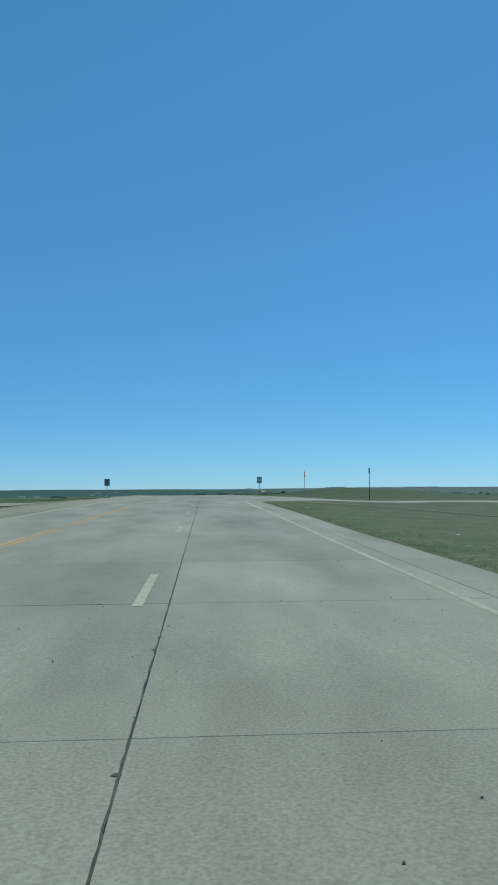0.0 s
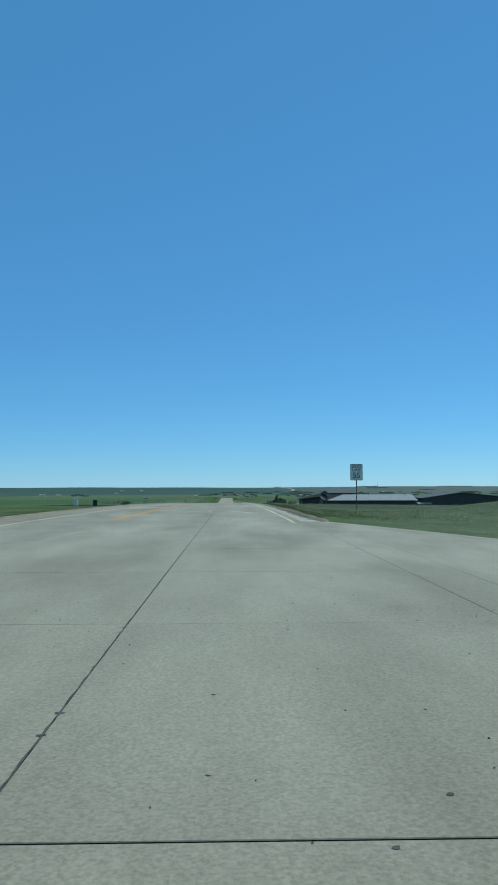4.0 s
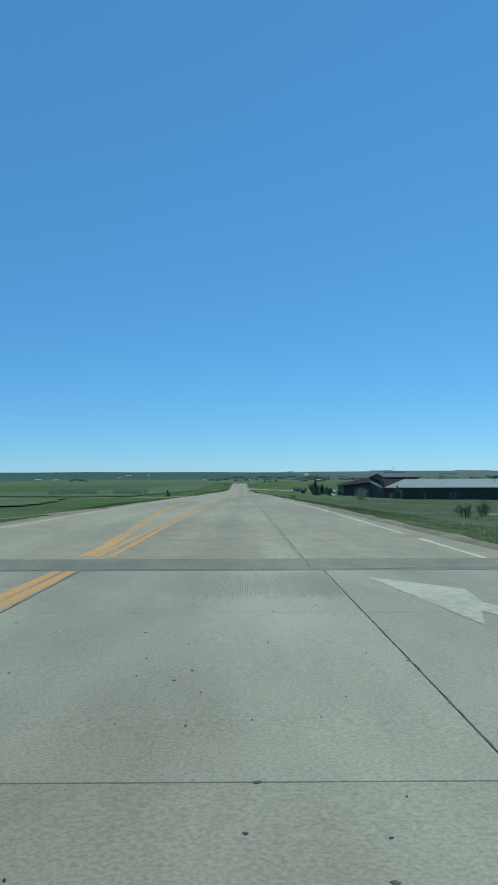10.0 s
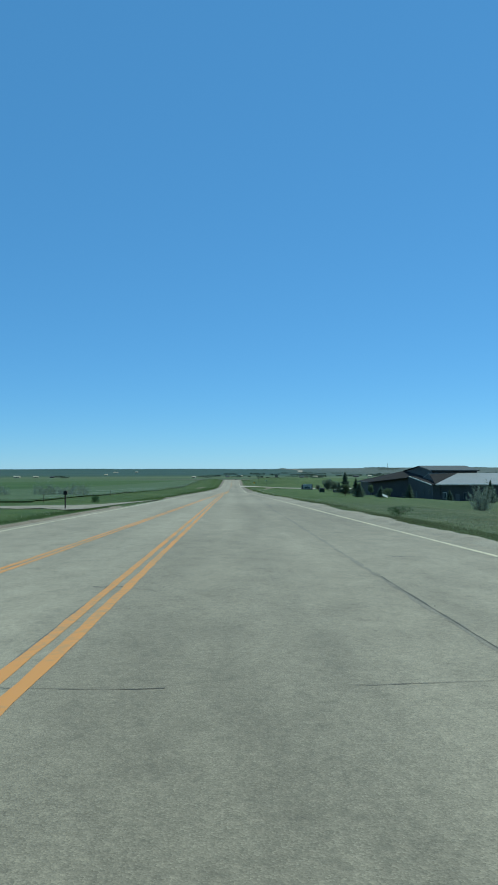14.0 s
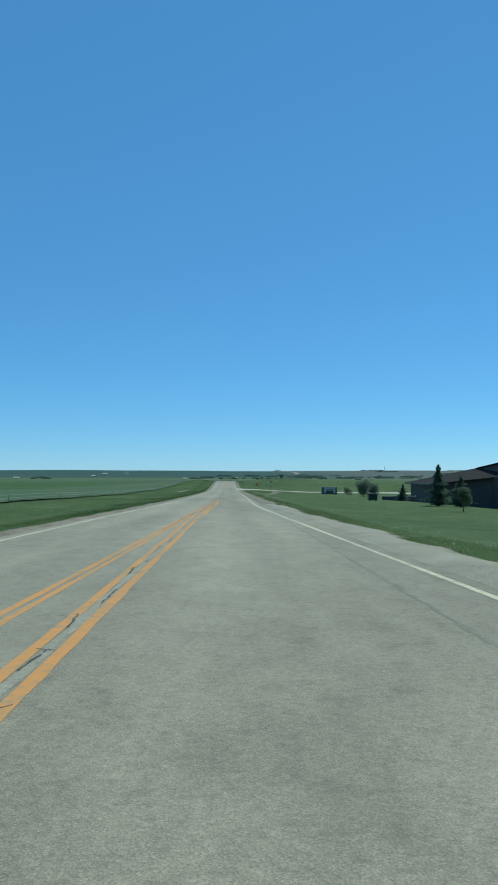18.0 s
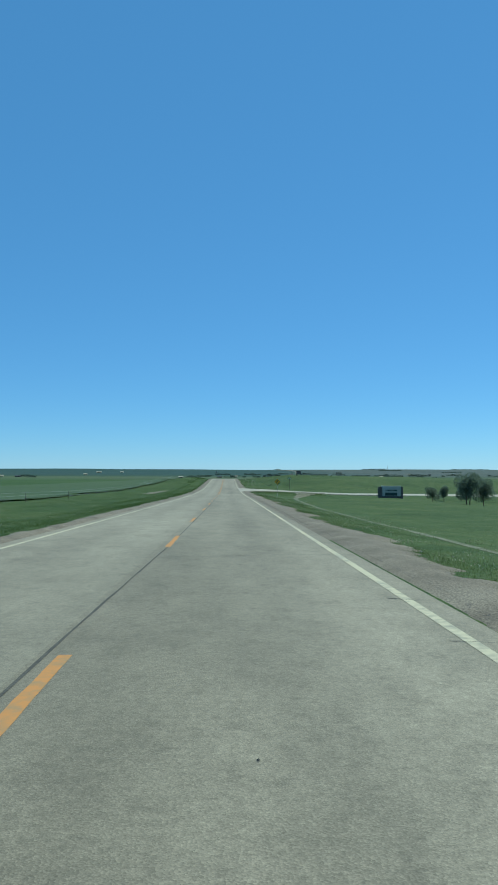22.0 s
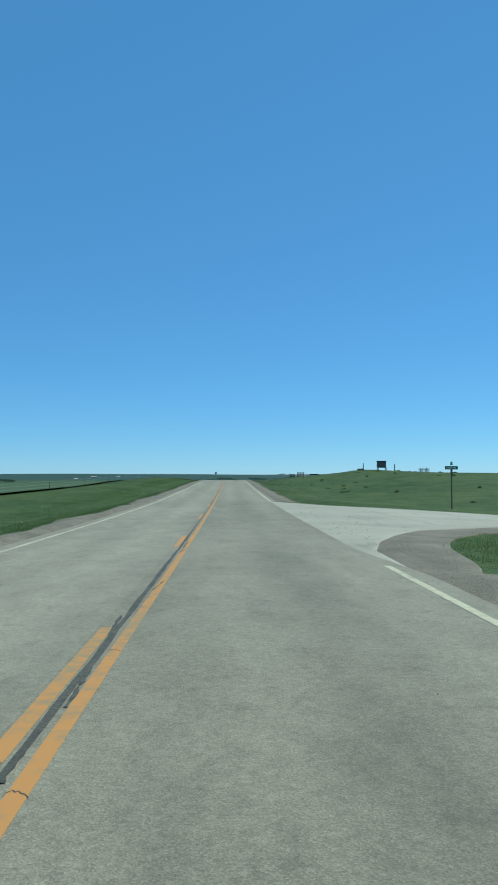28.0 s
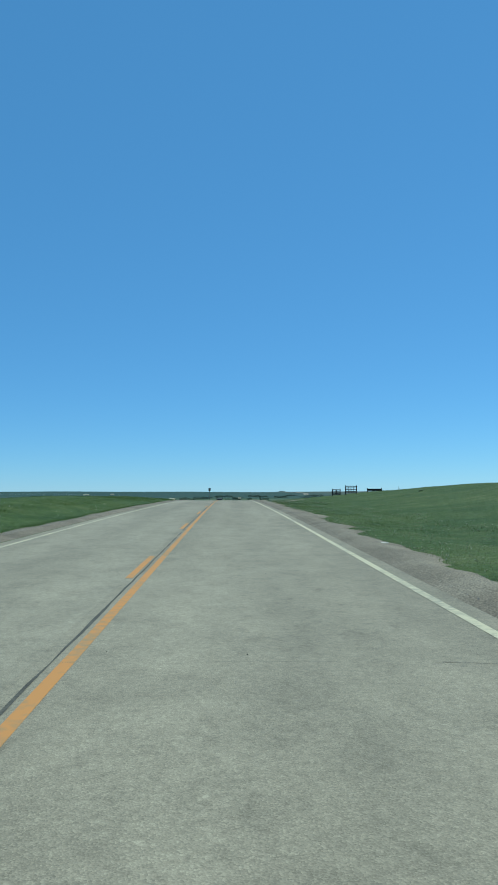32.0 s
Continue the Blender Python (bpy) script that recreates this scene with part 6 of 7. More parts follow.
tagged(o, "bare tan soil by the ditch", "soil", kind="structure")
o = drape("dirt_patch", [(-13, 560), (-12, 584)], [1.6, 2.0], .03, M_DIRT, seed=15, rough=.4)
tagged(o, "bare tan soil on the left bank", "soil", kind="structure")


# ---- beyond the crest: a sign and a car far ahead ----
ob = base("far_road_sign", -5.2, 880, None, 180, "dark back of a road sign far ahead", "road sign")
part("post", bar((0, 0, -.2), (0, 0, 5.9), .06), M_WOOD, ob)
part("sign_panel", plate(shifted(round_rect(.8, .95, .05), 5.65), .01, -.01), M_SIGN_BACK, ob)


def car(x, y, turn):
    ob = base("car", x, y, float(zroad(y)), turn, "dark pickup-like car far ahead on the highway", "car")
    part("body", prism([(-2.2, .35), (2.2, .35), (2.25, .75), (2.1, .95), (-2.15, .98), (-2.25, .7)], -.92, .92), M_CAR, ob)
    part("cabin", prism([(-1.9, .97), (.9, .95), (.35, 1.5), (-1.6, 1.55)], -.78, .78), M_CAR, ob)
    part("rear_window", prism([(-1.90, 1.05), (-1.86, 1.05), (-1.64, 1.47), (-1.68, 1.47)], -.66, .66), M_GLASS_DARK, ob)
    for sx in (-1, 1):
        part("tail_light", cube(sx * .78 - .1, sx * .78 + .1, -2.27, -2.22, .68, .86), M_LIGHT_RED, ob, "red tail light")
        for yy in (-1.35, 1.4):
            w = part("wheel", bar((sx * .68, yy, .33), (sx * .92, yy, .33), .33, .33, 16), M_TYRE, ob)
            part("rim", bar((sx * .915, yy, .33), (sx * .93, yy, .33), .2, .2, 12), M_GALV, w)
    part("bumper", cube(-.9, .9, -2.32, -2.2, .4, .58, .02), M_TYRE, ob)
    part("number_plate", cube(-.2, .2, -2.335, -2.32, .5, .6), M_SIGN_WHITE, ob)
    return ob


car(2.7, 862, -1)


# ---- crop fields beside the highway ----
for pts, wd, lift, m, lab in (([(-150, 360), (-150, 520), (-150, 900)], 254, .16, M_CROP_DARK, "darker green field of growing crop"),
                              ([(-66, 366), (-66, 470), (-60, 535), (-41, 600), (-30, 650), (-25, 700)], [84, 84, 72, 42, 25, 13], .21, M_CROP, "pale blue-green strip of young crop"),
                              ([(-60, 258), (-70, 322)], [84, 84], .16, M_CROP_DRY, "olive strip of dry pasture")):
    o = drape("crop_field", pts, wd, lift, m, seed=21, rough=.8, cross=33)
    tagged(o, lab, "field", kind="structure")

# ---- trees and shrubs ----
def leaf_cloud(centres, sizes, rng, flat=0.5):
    """Small leaves at the centres, turned every way."""
    n = len(centres)
    a = rng.normal(size=(n, 3))
    a /= np.linalg.norm(a, axis=1)[:, None]
    b = np.cross(a, rng.normal(size=(n, 3)))
    b /= np.linalg.norm(b, axis=1)[:, None] + 1e-9
    s = sizes[:, None]
    v = np.stack([centres - a * s, centres + b * s * flat, centres + a * s, centres - b * s * flat], 1).reshape(-1, 3)
    return v, np.arange(4 * n).reshape(n, 4)


def conifer(x, y, h, w, seed, label, needles=2600):
    rng = np.random.RandomState(seed)
    w, needles = w * 1.3, int(needles * 1.35)
    ob = base("conifer", x, y, None, seed * 37 % 360, label, "tree", "conifers by the buildings")
    part("trunk", bar((0, 0, -.2), (.03, 0, h * .96), .045 * w + .03, .012, 7), M_BARK, ob)
    z = h * (.05 + .95 * rng.beta(1.15, 1.9, needles))
    tier = .72 + .28 * np.cos(z / h * 34)
    r = w / 2 * (1 - z / h) ** .8 * tier * np.sqrt(rng.uniform(.15, 1, needles)) * (1 + .25 * rng.normal(size=needles))
    a = rng.uniform(0, 6.283, needles)
    lobes = 1 + .16 * np.sin(a * 5 + z * 3)
    c = np.stack([r * lobes * np.cos(a), r * lobes * np.sin(a), z - .12 * r], 1)
    v, f = leaf_cloud(c, rng.uniform(.06, .16, needles) * (h / 4) ** .4, rng, .42)
    child(new("crown", fast_mesh("crown", v, f, M_CONIFER)), ob, "dense dark needles")
    return ob


def broadleaf(x, y, h, w, seed, label, material, trunks=1, clear=.3, leaves=2400, name="tree", cat="tree", group="young trees by the buildings", blobs=9):
    rng = np.random.RandomState(seed)
    ob = base(name, x, y, None, 0, label, cat, group)
    for k in range(trunks):
        dx = (k - (trunks - 1) / 2) * w * .22
        part("trunk", bar((dx * .6, 0, -.2), (dx, rng.uniform(-.1, .1), h * .62), .05 + .008 * h, .02, 7), M_BARK, ob)
        for q in range(3):
            an = rng.uniform(0, 6.28)
            part("limb", bar((dx * .9, 0, h * (.3 + .1 * q)), (dx + math.cos(an) * w * .28, math.sin(an) * w * .28, h * (.55 + .12 * q)), .025, .01, 5), M_BARK, ob)
    cs = []
    for _ in range(blobs):
        an, rr_ = rng.uniform(0, 6.28), w * .5 * math.sqrt(rng.uniform(0, .55))
        zz = h * (clear + (1 - clear) * rng.uniform(.2, .8))
        m = leaves // blobs
        d = rng.normal(size=(m, 3))
        d *= (rng.uniform(.3, 1, m) ** .4 / np.linalg.norm(d, axis=1))[:, None]
        cs.append(np.array([rr_ * math.cos(an), rr_ * math.sin(an), zz]) + d * np.array([w * .27, w * .27, h * (1 - clear) * .27]))
    c = np.concatenate(cs)
    c[:, 2] = np.clip(c[:, 2], .05, None)
    v, f = leaf_cloud(c, rng.uniform(.05, .12, len(c)) * (h / 3) ** .5, rng, .5)
    child(new("crown", fast_mesh("crown", v, f, material)), ob, "loose leafy crown")
    return ob


CL = "dark green conifer with a conical crown on the lawn"
conifer(26.3, 438, 5.0, 2.6, 1, "tall dark green conifer on the lawn before the hall", 4200)
conifer(28.4, 436, 3.7, 2.2, 11, "dark green conifer beside a taller one", 3200)
conifer(29.2, 468, 2.7, 1.9, 2, CL)
conifer(23.4, 402.5, 2.4, 2.3, 3, CL)
conifer(27.2, 402, 2.0, 2.1, 4, CL)
conifer(44.8, 397, 4.2, 2.2, 5, CL)
conifer(36.5, 420, 3.0, 2.0, 6, CL)
conifer(31.0, 446, 2.8, 2.2, 8, CL)
conifer(50.5, 440, 2.6, 1.8, 9, CL)
conifer(66.0, 455, 3.2, 2.0, 10, CL)
PL = "young pine with a rounded crown and bare lower trunk"
broadleaf(33.6, 526.5, 4.3, 3.0, 21, PL, M_PINE, 2, .16, 4200, blobs=22)
broadleaf(36.4, 528.6, 3.8, 2.8, 22, PL, M_PINE, 1, .16, 3600, blobs=20)
broadleaf(35.0, 531.5, 3.3, 2.5, 23, PL, M_PINE, 1, .2, 2600, blobs=16)
broadleaf(31.5, 536, 2.2, 2.2, 24, "small rounded conifer beside the entrance sign", M_PINE, 1, .06, 2600, blobs=16)
broadleaf(38.8, 555, 2.6, 2.0, 25, PL, M_PINE, 1, .2, 3400, blobs=14)
TL = "young green leafy tree on the lawn"
broadleaf(23.8, 421, 2.4, 1.7, 31, TL, M_SHRUB, 1, .3)
broadleaf(29.6, 425, 2.2, 1.5, 32, TL, M_SHRUB, 1, .3)
broadleaf(30.5, 412, 1.7, 1.5, 33, TL, M_SHRUB, 1, .15)
broadleaf(33.5, 430, 2.3, 1.6, 34, TL, M_SHRUB, 1, .25)
broadleaf(46, 405, 2.1, 1.8, 35, TL, M_SHRUB, 1, .2)
broadleaf(40, 372, 2.4, 1.8, 36, TL, M_SHRUB, 1, .2)
SL = "silvery grey-green shrub in the tall weeds"


def dome_shrub(x, y, h, w, seed, label, group, material, leaves, size):
    """A low dome of tangled leaves on a few short stems."""
    rng = np.random.RandomState(seed)
    ob = base("shrub", x, y, None, seed * 41 % 360, label, "shrub", group)
    d = rng.normal(size=(leaves, 3))
    d /= np.linalg.norm(d, axis=1)[:, None]
    d *= rng.uniform(.3, 1, leaves)[:, None] ** .5 * (1 + .25 * np.sin(3 * np.arctan2(d[:, 1], d[:, 0]) + seed))[:, None]
    c = np.stack([d[:, 0] * w / 2, d[:, 1] * w / 2, np.abs(d[:, 2]) * h], 1)
    v, f = leaf_cloud(c, rng.uniform(.6, 1.5, leaves) * size, rng, .4)
    child(new("foliage", fast_mesh("foliage", v, f, material)), ob)
    stems = bmesh.new()
    for q in range(5):
        an = q * 1.257
        rod(stems, (0, 0, -.08), (math.cos(an) * w * .3, math.sin(an) * w * .3, h * .6), .014, .006, 5)
    part("stems", stems, M_BARK, ob)
    return ob


def feathery_shrub(x, y, h, w, seed, label):
    """Many thin stems that fan out from the ground, each set with narrow silvery leaves."""
    rng = np.random.RandomState(seed)
    ob = base("shrub", x, y, None, 0, label, "shrub", "silver shrubs in the meadow")
    cs = []
    for k in range(46):
        an, lean = rng.uniform(0, 6.283), w * .5 * math.sqrt(rng.uniform(.02, 1))
        top = np.array([math.cos(an) * lean, math.sin(an) * lean, h * (1 - .45 * (lean / (w * .5)) ** 2) * rng.uniform(.72, 1.05)])
        foot = np.array([math.cos(an) * .18, math.sin(an) * .18, -.1])
        if k < 16:
            part("stem", bar(foot, top * .92, .022, .006, 5), M_BARK, ob)
        n = 62
        u = rng.uniform(.22, 1, n)
        c = foot + (top - foot) * u[:, None]
        c[:, 2] -= .12 * h * u * (1 - u)
        cs.append(c + rng.normal(0, .05 + .03 * w, (n, 3)) * (1.25 - u)[:, None])
    c = np.concatenate(cs)
    n = len(c)
    a = rng.normal(size=(n, 3)) * (.6, .6, .45) + (0, 0, .9)
    a /= np.linalg.norm(a, axis=1)[:, None]
    b = np.cross(a, rng.normal(size=(n, 3)))
    b /= np.linalg.norm(b, axis=1)[:, None] + 1e-9
    ln = rng.uniform(.07, .15, n)[:, None]
    v = np.stack([c - a * ln, c + b * ln * .2, c + a * ln, c - b * ln * .2], 1).reshape(-1, 3)
    child(new("foliage", fast_mesh("foliage", v, np.arange(4 * n).reshape(n, 4), M_SILVER)), ob, "narrow silvery leaves")
    return ob


feathery_shrub(27.4, 350, 3.8, 3.4, 50, SL)
for k, (x, y, h, w) in enumerate(((15.4, 238, 1.0, 1.1), (17.4, 241, 1.05, 1.0))):
    broadleaf(x, y, h, w, 52 + k, "small loose green shrub in the roadside weeds", M_SHRUB, 3, .04, 520, "shrub", "shrub", "verge bushes")
HL = "row of bushy silver-grey shrubs beyond the farm track"
for k, x in enumerate(list(np.arange(-25.5, -35.5, -1.7)) + list(np.arange(-40, -54, -1.8))):
    dome_shrub(float(x), 406 + (k % 3) * .6, 2.1 + .4 * math.sin(k * 1.7), 2.6, 70 + k, HL, "shrub row in the field", M_SILVER, 520, .11)
broadleaf(-12.6, 199, .8, 1.5, 95, "small dark green bush in the grass", M_LEAF, 1, .05, 1200, "shrub", "shrub", "verge bushes")
broadleaf(10.6, 314, .6, 1.3, 97, "low leafy bush in the verge weeds", M_LEAF, 1, .05, 700, "shrub", "shrub", "verge bushes")
broadleaf(-13.5, 352, .8, 1.2, 96, "small dark green bush in the grass", M_LEAF, 1, .05, 900, "shrub", "shrub", "verge bushes")
broadleaf(-22.5, 62, 1.4, 2.6, 98, "low green bush by the side road", M_LEAF, 1, .05, 1400, "shrub", "shrub", "verge bushes")
broadleaf(-62, 150, 3.2, 1.0, 99, "thin scraggy tree on the plain", M_LEAF, 1, .2, 700)


def far_trees(name, rows, seed, label):
    """Far shelter belts and clumps: (x, y, length along x, depth, height)."""
    rng = np.random.RandomState(seed)
    cs, ss = [], []
    for x, y, ln, dp, h in rows:
        n = int(140 * max(1, ln / 12))
        px = x + rng.uniform(-ln / 2, ln / 2, n)
        py = y + rng.uniform(-dp / 2, dp / 2, n)
        crown = h * (.6 + .4 * np.abs(np.sin(px / 5.3 + x)) * rng.uniform(.7, 1, n))
        pz = zground(px, py) + crown * rng.uniform(0, 1, n)
        cs.append(np.stack([px, py, pz], 1))
        ss.append(rng.uniform(.12, .28, n) * h)
    c, s = np.concatenate(cs), np.concatenate(ss)
    v, f = leaf_cloud(c, s, rng, .6)
    return tagged(new(name, fast_mesh(name, v, f, M_FAR_TREE)), label, "trees", kind="stuff")


rt = random.Random(12)
belts = [(757, 4200, 120, 12, 5), (1250, 4180, 200, 14, 4), (640, 3300, 90, 20, 4.5), (700, 2700, 60, 15, 3.5), (263, 4235, 30, 8, 5), (-300, 1540, 24, 8, 3.6), (-270, 1460, 14, 6, 3)]
for _ in range(24):
    x = rt.uniform(-60, 420)
    belts.append((x, 1350 + rt.uniform(0, 500), rt.uniform(5, 24), 8, rt.uniform(1.8, 3.6)))
for _ in range(60):
    belts.append((rt.uniform(-40, 760), rt.uniform(1500, 2300), rt.uniform(6, 34), 6, rt.uniform(2.0, 4.0)))
far_trees("shelter_belt", belts, 6, "dark clumps and belts of trees far off in the valley")

# ---- grass ----
def blades(name, xs, ys, hs, per, seed, material, label, spread=.2, wide=.005):
    """A sward of fine leaning blades, each one narrow leaf."""
    rng = np.random.RandomState(seed)
    n = len(xs) * per
    x = np.repeat(xs, per) + rng.normal(0, spread, n)
    y = np.repeat(ys, per) + rng.normal(0, spread, n)
    h = np.repeat(hs, per) * rng.uniform(.4, 1.15, n)
    z = zground(x, y) - .015
    a, lean = rng.uniform(0, 6.283, n), rng.uniform(.15, .9, n) * h
    w = wide * rng.uniform(.7, 1.5, n)
    sx, sy = -np.sin(a) * w, np.cos(a) * w
    v = np.stack([np.stack([x - sx, y - sy, z], 1), np.stack([x + sx, y + sy, z], 1), np.stack([x + np.cos(a) * lean, y + np.sin(a) * lean, z + h], 1)], 1).reshape(-1, 3)
    return tagged(new(name, fast_mesh(name, v, np.arange(3 * n).reshape(n, 3), material)), label, "grass", kind="stuff")


def seed_stalks(name, xs, ys, hs, per, seed, label, spread=.16, wide=.0018, head=.010):
    """Thin stalks with a paler plume of seed at the tip."""
    rng = np.random.RandomState(seed)
    n = len(xs) * per
    x = np.repeat(xs, per) + rng.normal(0, spread, n)
    y = np.repeat(ys, per) + rng.normal(0, spread, n)
    h = np.repeat(hs, per) * rng.uniform(.5, 1.15, n)
    z = zground(x, y) - .015
    a, lean = rng.uniform(0, 6.283, n), rng.uniform(.05, .4, n) * h
    sx, sy, dx, dy = -np.sin(a), np.cos(a), np.cos(a) * lean, np.sin(a) * lean
    at = lambda u, o, k: np.stack([x + dx * u ** 2 + sx * o, y + dy * u ** 2 + sy * o, z + h * u * k], 1)
    stalk = np.stack([at(0, -wide, 1), at(0, wide, 1), at(.8, wide, 1), at(.8, -wide, 1)], 1).reshape(-1, 3)
    ob = base(name, 0, 0, 0, label=label, category="grass", kind="stuff")
    child(new("stalks", fast_mesh("stalks", stalk, np.arange(4 * n).reshape(n, 4), M_GRASS)), ob)
    hw = head * rng.uniform(.5, 1.4, n)
    plume = np.stack([at(.68, 0, 1), at(.82, hw, 1), at(1, 0, 1), at(.82, -hw, 1)], 1).reshape(-1, 3)
    child(new("seed_heads", fast_mesh("seed_heads", plume, np.arange(4 * n).reshape(n, 4), M_SEED)), ob, "pale straw seed heads")
    return ob


def sward(place, per, seed, mats, label, spread=.2, wide=.005):
    """Grass in drifts of two or three shades."""
    x, y, h = place
    rng = np.random.RandomState(seed + 500)
    drift = np.sin(x / 2.9 + 1.4 * np.sin(y / 5.7)) * np.sin(y / 7.3 + 2 * np.sin(x / 6.1)) + rng.normal(0, .3, len(x))
    cuts = np.quantile(drift, np.linspace(0, 1, len(mats) + 1))
    for k, m in enumerate(mats):
        on = (drift >= cuts[k]) & (drift <= cuts[k + 1])
        blades("verge_grass", x[on], y[on], h[on] * (1.15 - .15 * k), per, seed + k, m, label, spread, wide)


def verge(side, y0, y1, d0, d1, count, h0, h1, seed):
    """Places for tufts between two distances out from the road's edge."""
    rng = np.random.RandomState(seed)
    y = rng.uniform(y0, y1, count)
    d = d0 + (gravel_right(y) if side > 0 else gravel_left(y)) + (d1 - d0) * rng.uniform(0, 1, count) ** 1.25
    x = np.where(side > 0, edge_right(y) + d, edge_left(y) - d)
    h = rng.uniform(h0, h1, count) * (.75 + .25 * np.sin(x / 2.3 + 1 + np.sin(y / 3.1)) * np.sin(y / 5.1 + 2 * np.sin(x / 4.7)))
    ok = np.ones(count, bool)
    if side > 0:
        ok &= ~((y > 55) & (y < 109))
        corner = (d > 1.5) & (y < np.interp(d, [1.4, 2.0, 2.64, 3.45, 4.65, 8, 14], [558.5, 561.2, 563.6, 565.6, 567.4, 570.2, 572]) + .1)
        beyond = y > np.interp(d, [0, .5, 1.6, 3.6, 6.5, 30], [594.5, 594, 591.4, 588.2, 587, 586.8]) + .3
        ok &= ~((y > 557) & (y < 594)) | corner | beyond
    else:
        for lo, hi in ((64, 88), (228, 246), (321, 347)):
            ok &= ~((y > lo) & (y < hi))
    return x[ok], y[ok], np.clip(h[ok], .6 * h0, None)


G1 = "rough green grass along the verge"
G2 = "tall seeding grass and weeds on the verge"
G3 = "thin grass straggling over the gravel shoulder"
blades("verge_grass", *verge(1, -10, 55, -.25, 20, 6000, .022, .045, 1), 9, 11, M_GRASS_SHORT, G1)
blades("verge_grass", *verge(1, 112, 250, -.1, 3.2, 11000, .05, .13, 2), 11, 12, M_GRASS_OLIVE, G1, .16)
blades("verge_grass", *verge(1, 335, 430, 1.5, 20, 9000, .03, .08, 22), 9, 22, M_GRASS, G1, .3)
sward(verge(1, 112, 345, 1.5, 22, 15000, .05, .12, 62), 10, 162, (M_GRASS_DARK, M_GRASS_OLIVE, M_WEED_BROWN), G1, .35)
blades("verge_grass", *verge(1, 250, 345, -.15, 2.6, 7000, .04, .13, 41), 12, 41, M_GRASS_OLIVE, G1, .16, .004)
blades("verge_grass", *verge(1, 340, 430, -.15, 2.6, 7000, .04, .11, 42), 12, 42, M_GRASS, G1, .16, .004)
blades("verge_grass", *verge(1, 430, 560, -.2, 2.6, 11000, .035, .09, 43), 12, 43, M_GRASS, G1, .16, .004)
blades("verge_grass", *verge(1, 430, 557, 2.5, 22, 7000, .03, .06, 3), 9, 13, M_GRASS, G1, .3)
blades("verge_grass", *verge(1, 556, 572, .2, 14, 3600, .06, .16, 23), 11, 23, M_GRASS, G1, .16)
sward(verge(1, 587, 780, -.2, 4.0, 16000, .035, .09, 44), 13, 144, (M_GRASS_DARK, M_GRASS_DEEP, M_GRASS), G1, .18, .0035)
sward(verge(1, 587, 780, 3.5, 28, 17000, .035, .085, 4), 9, 114, (M_GRASS_DARK, M_GRASS_DEEP, M_GRASS), G1, .3)
sward(verge(-1, -10, 430, -.1, 4.5, 24000, .05, .15, 5), 11, 115, (M_GRASS_DARK, M_GRASS_DEEP, M_GRASS), G1, .18)
sward(verge(-1, -10, 430, 3, 18, 17000, .05, .16, 45), 9, 245, (M_GRASS_DARK, M_GRASS_DEEP, M_GRASS), G1, .3)
blades("verge_grass", *verge(-1, 430, 780, -.15, 5.0, 24000, .05, .12, 6), 12, 16, M_GRASS_DEEP, G1, .18)
sward(verge(-1, 430, 780, 3.5, 20, 19000, .06, .14, 46), 10, 146, (M_GRASS_DARK, M_GRASS_DEEP, M_GRASS_DEEP), G1, .3)
for k, (side, y0, y1, count) in enumerate(((1, 112, 556, 9000), (1, 594, 760, 4500), (-1, 90, 760, 8000))):
    blades("shoulder_grass", *verge(side, y0, y1, .3, -.6, count, .025, .07, 90 + k), 14, 90 + k, M_GRASS, G3, .11, .004)
seed_stalks("seeding_grass", *verge(1, 126, 330, 1.2, 24, 3000, .14, .30, 7), 7, 17, G2)
blades("meadow_weeds", *verge(1, 150, 318, 7, 50, 15000, .12, .26, 28), 6, 28, M_WEED_BROWN, "brown dry weeds in the rough meadow", .25, .012)
seed_stalks("seeding_grass", *verge(1, 109.5, 127, .5, 7, 420, .16, .38, 27), 8, 27, G2, .14, .003, .009)
seed_stalks("seeding_grass", *verge(1, 594, 760, -.1, 4.6, 1500, .08, .20, 8), 9, 18, G2, .15)
seed_stalks("seeding_grass", *verge(1, 330, 557, .1, 4, 900, .10, .24, 9), 8, 19, G2, .14)
seed_stalks("seeding_grass", *verge(-1, 240, 760, .5, 9, 700, .15, .30, 10), 7, 20, G2, .12)


# ---- loose stones ----
def stones(name, xs, ys, zs, sizes, seed, material, label):
    """Small loose stones, each an uneven little lump."""
    rng = np.random.RandomState(seed)
    n = len(xs)
    unit = np.array([(1, 0, 0), (0, 1, 0), (-1, 0, 0), (0, -1, 0), (0, 0, .8), (0, 0, -.4)], float)
    v = unit[None] * rng.uniform(.6, 1.3, (n, 6, 1)) * sizes[:, None, None]
    a = rng.uniform(0, 6.283, n)
    c, s_ = np.cos(a)[:, None], np.sin(a)[:, None]
    v = np.stack([v[..., 0] * c - v[..., 1] * s_, v[..., 0] * s_ + v[..., 1] * c, v[..., 2]], -1)
    v += np.stack([xs, ys, zs], 1)[:, None]
    tri = np.array([(0, 1, 4), (1, 2, 4), (2, 3, 4), (3, 0, 4), (1, 0, 5), (2, 1, 5), (3, 2, 5), (0, 3, 5)])
    f = (np.arange(n)[:, None, None] * 6 + tri[None]).reshape(-1, 3)
    return tagged(new(name, fast_mesh(name, v.reshape(-1, 3), f, material)), label, "stones", kind="stuff")


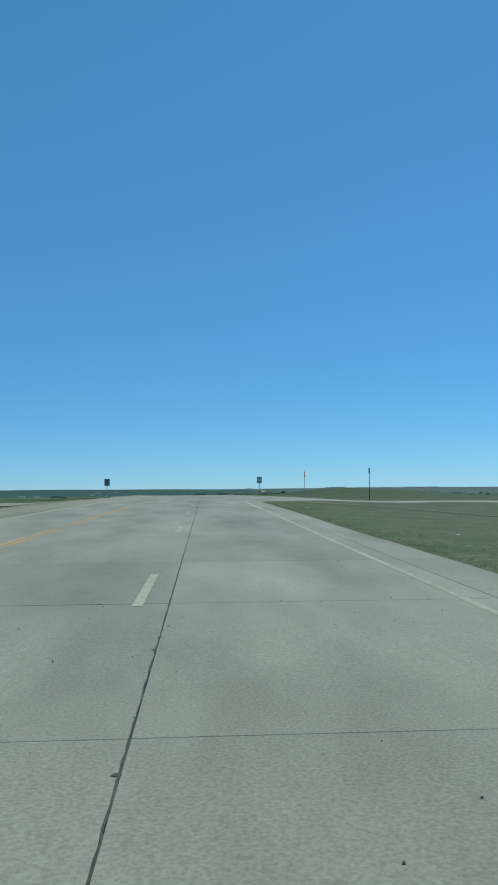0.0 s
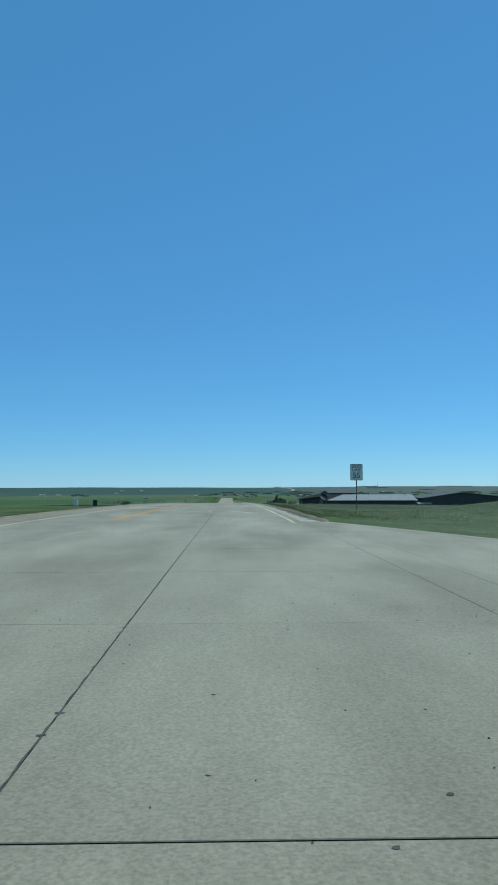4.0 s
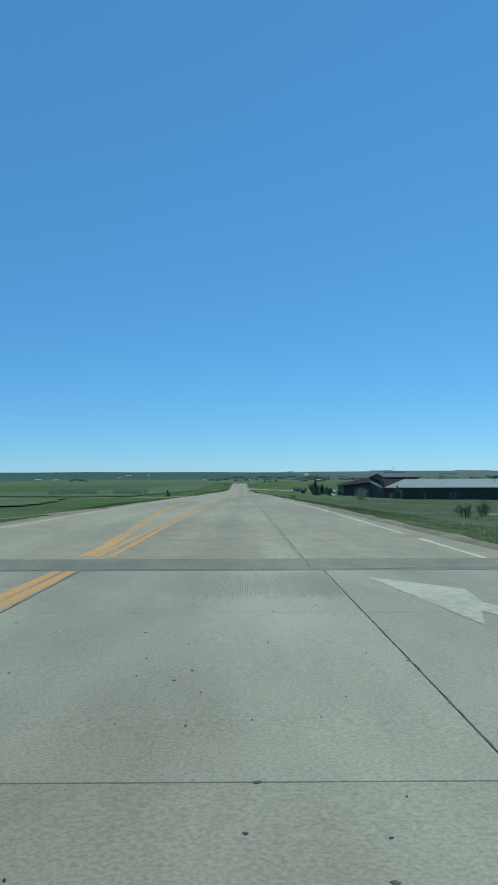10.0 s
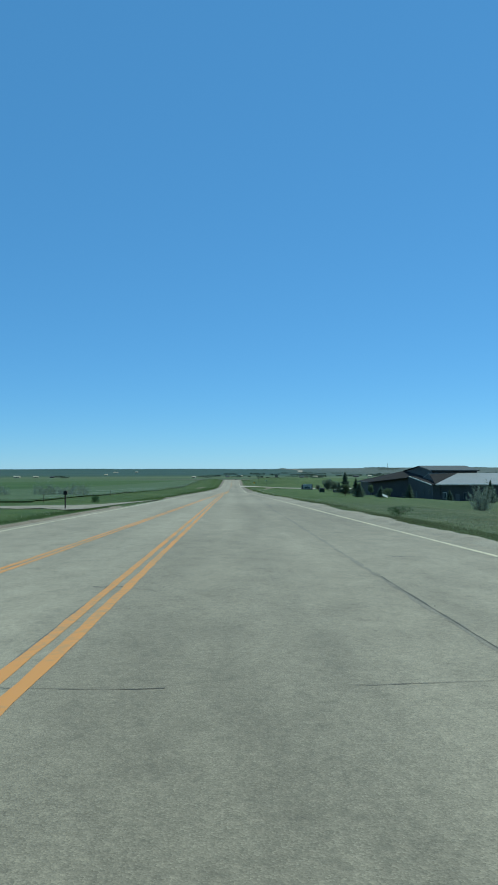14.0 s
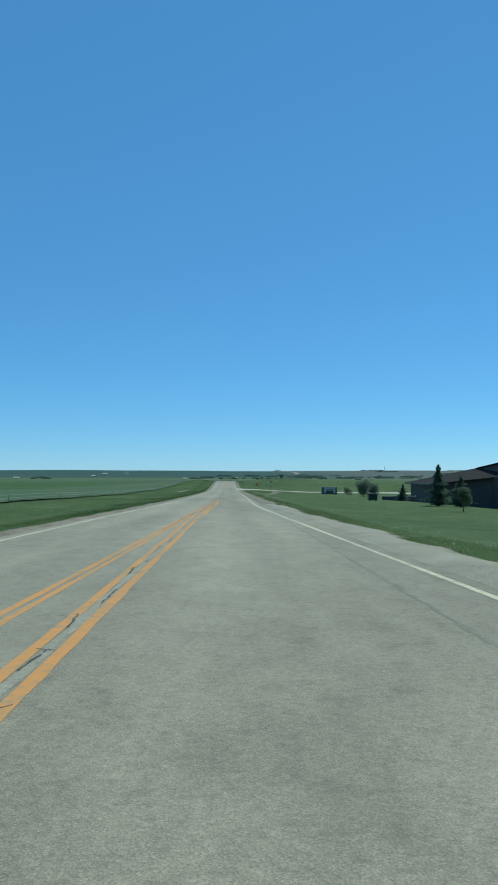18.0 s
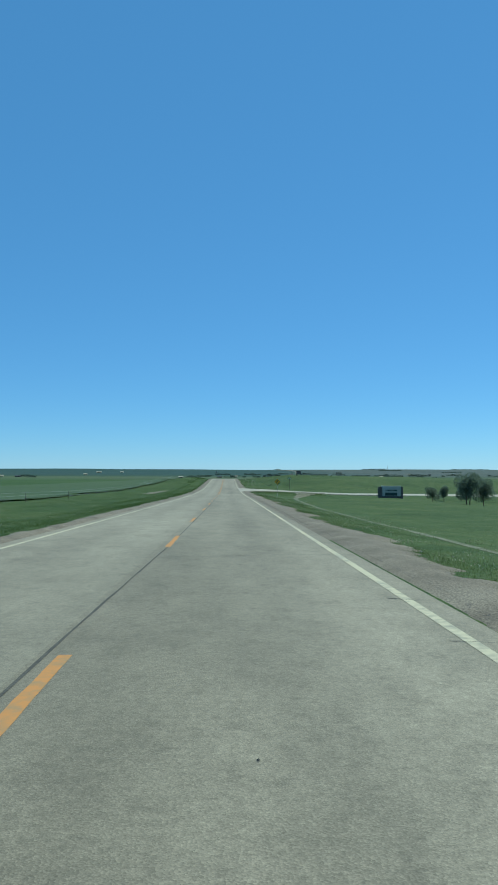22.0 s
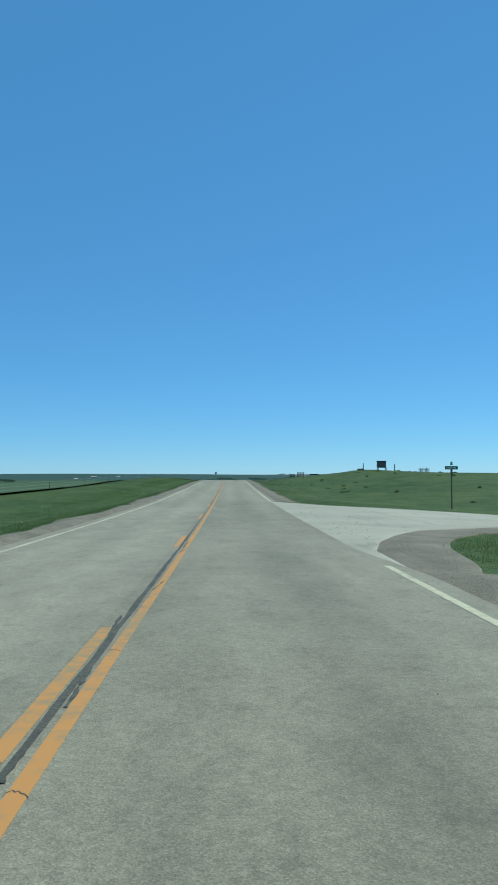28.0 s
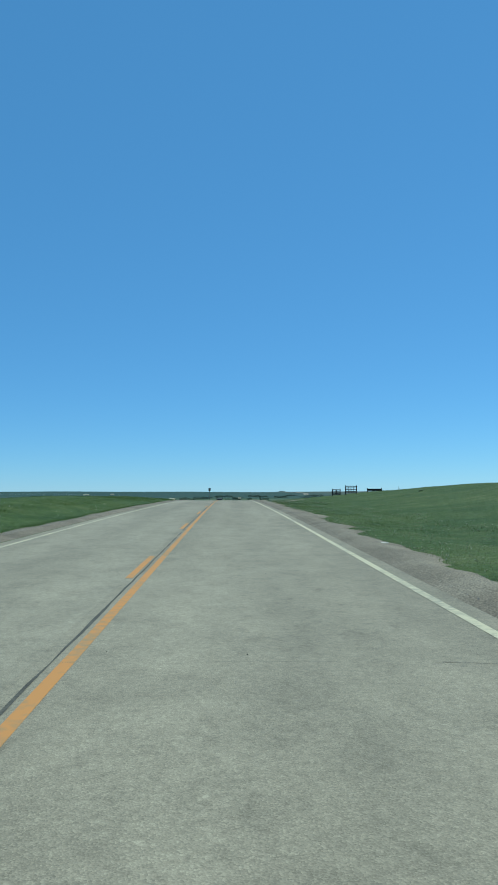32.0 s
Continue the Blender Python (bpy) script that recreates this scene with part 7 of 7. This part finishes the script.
def scatter_shoulder(side, y0, y1, w, count, seed, name="gravel_stones"):
    rng = np.random.RandomState(seed)
    y = rng.uniform(y0, y1, count)
    d = .1 + ((gravel_right(y) if side > 0 else gravel_left(y)) * w) * rng.uniform(0, 1, count) ** 1.2
    x = edge_right(y) + d if side > 0 else edge_left(y) - d
    return stones(name, x, y, zground(x, y) + .05 * np.exp(-d / .8) + .012, rng.uniform(.004, .010, count) * (1 + .9 * (rng.uniform(0, 1, count) > .97)), seed, M_STONE, "loose grey gravel on the shoulder")


scatter_shoulder(1, 112, 340, 1.1, 12000, 31)
scatter_shoulder(1, 340, 563, 1.15, 24000, 32)
scatter_shoulder(1, 596, 760, 1.15, 15000, 33)
scatter_shoulder(-1, 90, 760, 1.1, 16000, 34)
rng = np.random.RandomState(35)
py = np.concatenate([rng.uniform(0, 203, 3200), rng.uniform(203, 660, 500)])
px = edge_left(py) + (edge_right(py) - edge_left(py)) * rng.uniform(.2, 1, len(py)) ** .8
stones("road_grit", px, py, zroad(py) + .004, rng.uniform(.004, .011, len(py)), 36, M_GRIT, "dark grit scattered on the road")
rng = np.random.RandomState(39)
cd = rng.uniform(.5, 7, 4000)
cy = np.interp(cd, [0, 1.4, 2.64, 4.65, 8], [557, 559.5, 564, 567.6, 570.2]) + rng.uniform(0, 1, 4000) * 4.2
ok = cy < np.interp(cd, [.5, 1.6, 3.6, 6.5, 12], [561.8, 565.1, 568.5, 570.8, 572.7]) - .05
cx, cy = (edge_right(cy) + cd)[ok], cy[ok]
stones("gravel_stones", cx, cy, zground(cx, cy) + .034, rng.uniform(.004, .011, len(cx)), 40, M_STONE, "loose pale stones on the gravel corner")
rng = np.random.RandomState(36)
gy = rng.uniform(563, 589, 240)
gx = edge_right(gy) + .2 + rng.uniform(0, 1, 240) ** 1.5 * 7
ok = gy > np.interp(gx - 3.8, [.35, .9, 3, 6.5], [562, 564, 568.5, 571.5])
stones("road_grit", gx[ok], gy[ok], zground(gx[ok], gy[ok]) + .064, rng.uniform(.008, .022, int(ok.sum())), 41, M_GRIT, "dark crumbs scattered on the pale side road")
rng = np.random.RandomState(37)
k = 260
ry = 571.2 - rng.uniform(0, 2.2, k)
rx = rng.uniform(14, 36, k)
stones("culvert_rocks", rx, ry, zground(rx, ry) + .04, rng.uniform(.08, .22, k), 38, M_STONE, "pale broken rocks along the side road's bank")
rt = random.Random(71)
for k in range(34):
    dome_shrub(rt.uniform(11, 40), rt.uniform(600, 690), rt.uniform(.07, .17), rt.uniform(.3, .75), 200 + k, "low grey-green sagebrush on the grassy hill", "hill sagebrush", M_SHRUB_DARK, 150, .05)

# ---- wire fence beside the left-hand fields ----
def fence(x_off, y0, y1, every, label):
    ob = base("wire_fence", 0, 0, 0, label=label, category="fence")
    ys = np.arange(y0, y1, every)
    pts = [(float(edge_left(y)) - x_off, float(y)) for y in ys]
    bm = bar((0, 0, -.3), (0, 0, 1.05), .032, .026, 6)
    me = bpy.data.meshes.new("post")
    bm.to_mesh(me)
    bm.free()
    me.materials.append(M_WOOD)
    tops = []
    for i, (x, y) in enumerate(pts):
        o = child(new("post", me), ob)
        o.matrix_local = pose(x, y, float(zground(x, y)), (i * 37 % 7) - 3, (i * 53 % 7) - 3, 0)
        tops.append((x, y, float(zground(x, y))))
    for h in (.45, .75, 1.05):
        v, f = [], []
        for x, y, z in tops:
            v += [(x - .006, y, z + h), (x + .006, y, z + h), (x, y, z + h + .012)]
        for i in range(len(tops) - 1):
            a = i * 3
            f += [(a, a + 1, a + 4, a + 3), (a + 1, a + 2, a + 5, a + 4), (a + 2, a, a + 3, a + 5)]
        child(new("wire", mesh_from("wire", v, f, M_GALV)), ob)
    return ob


fence(16, 360, 800, 21.0, "wire fence on weathered wooden posts along the fields")
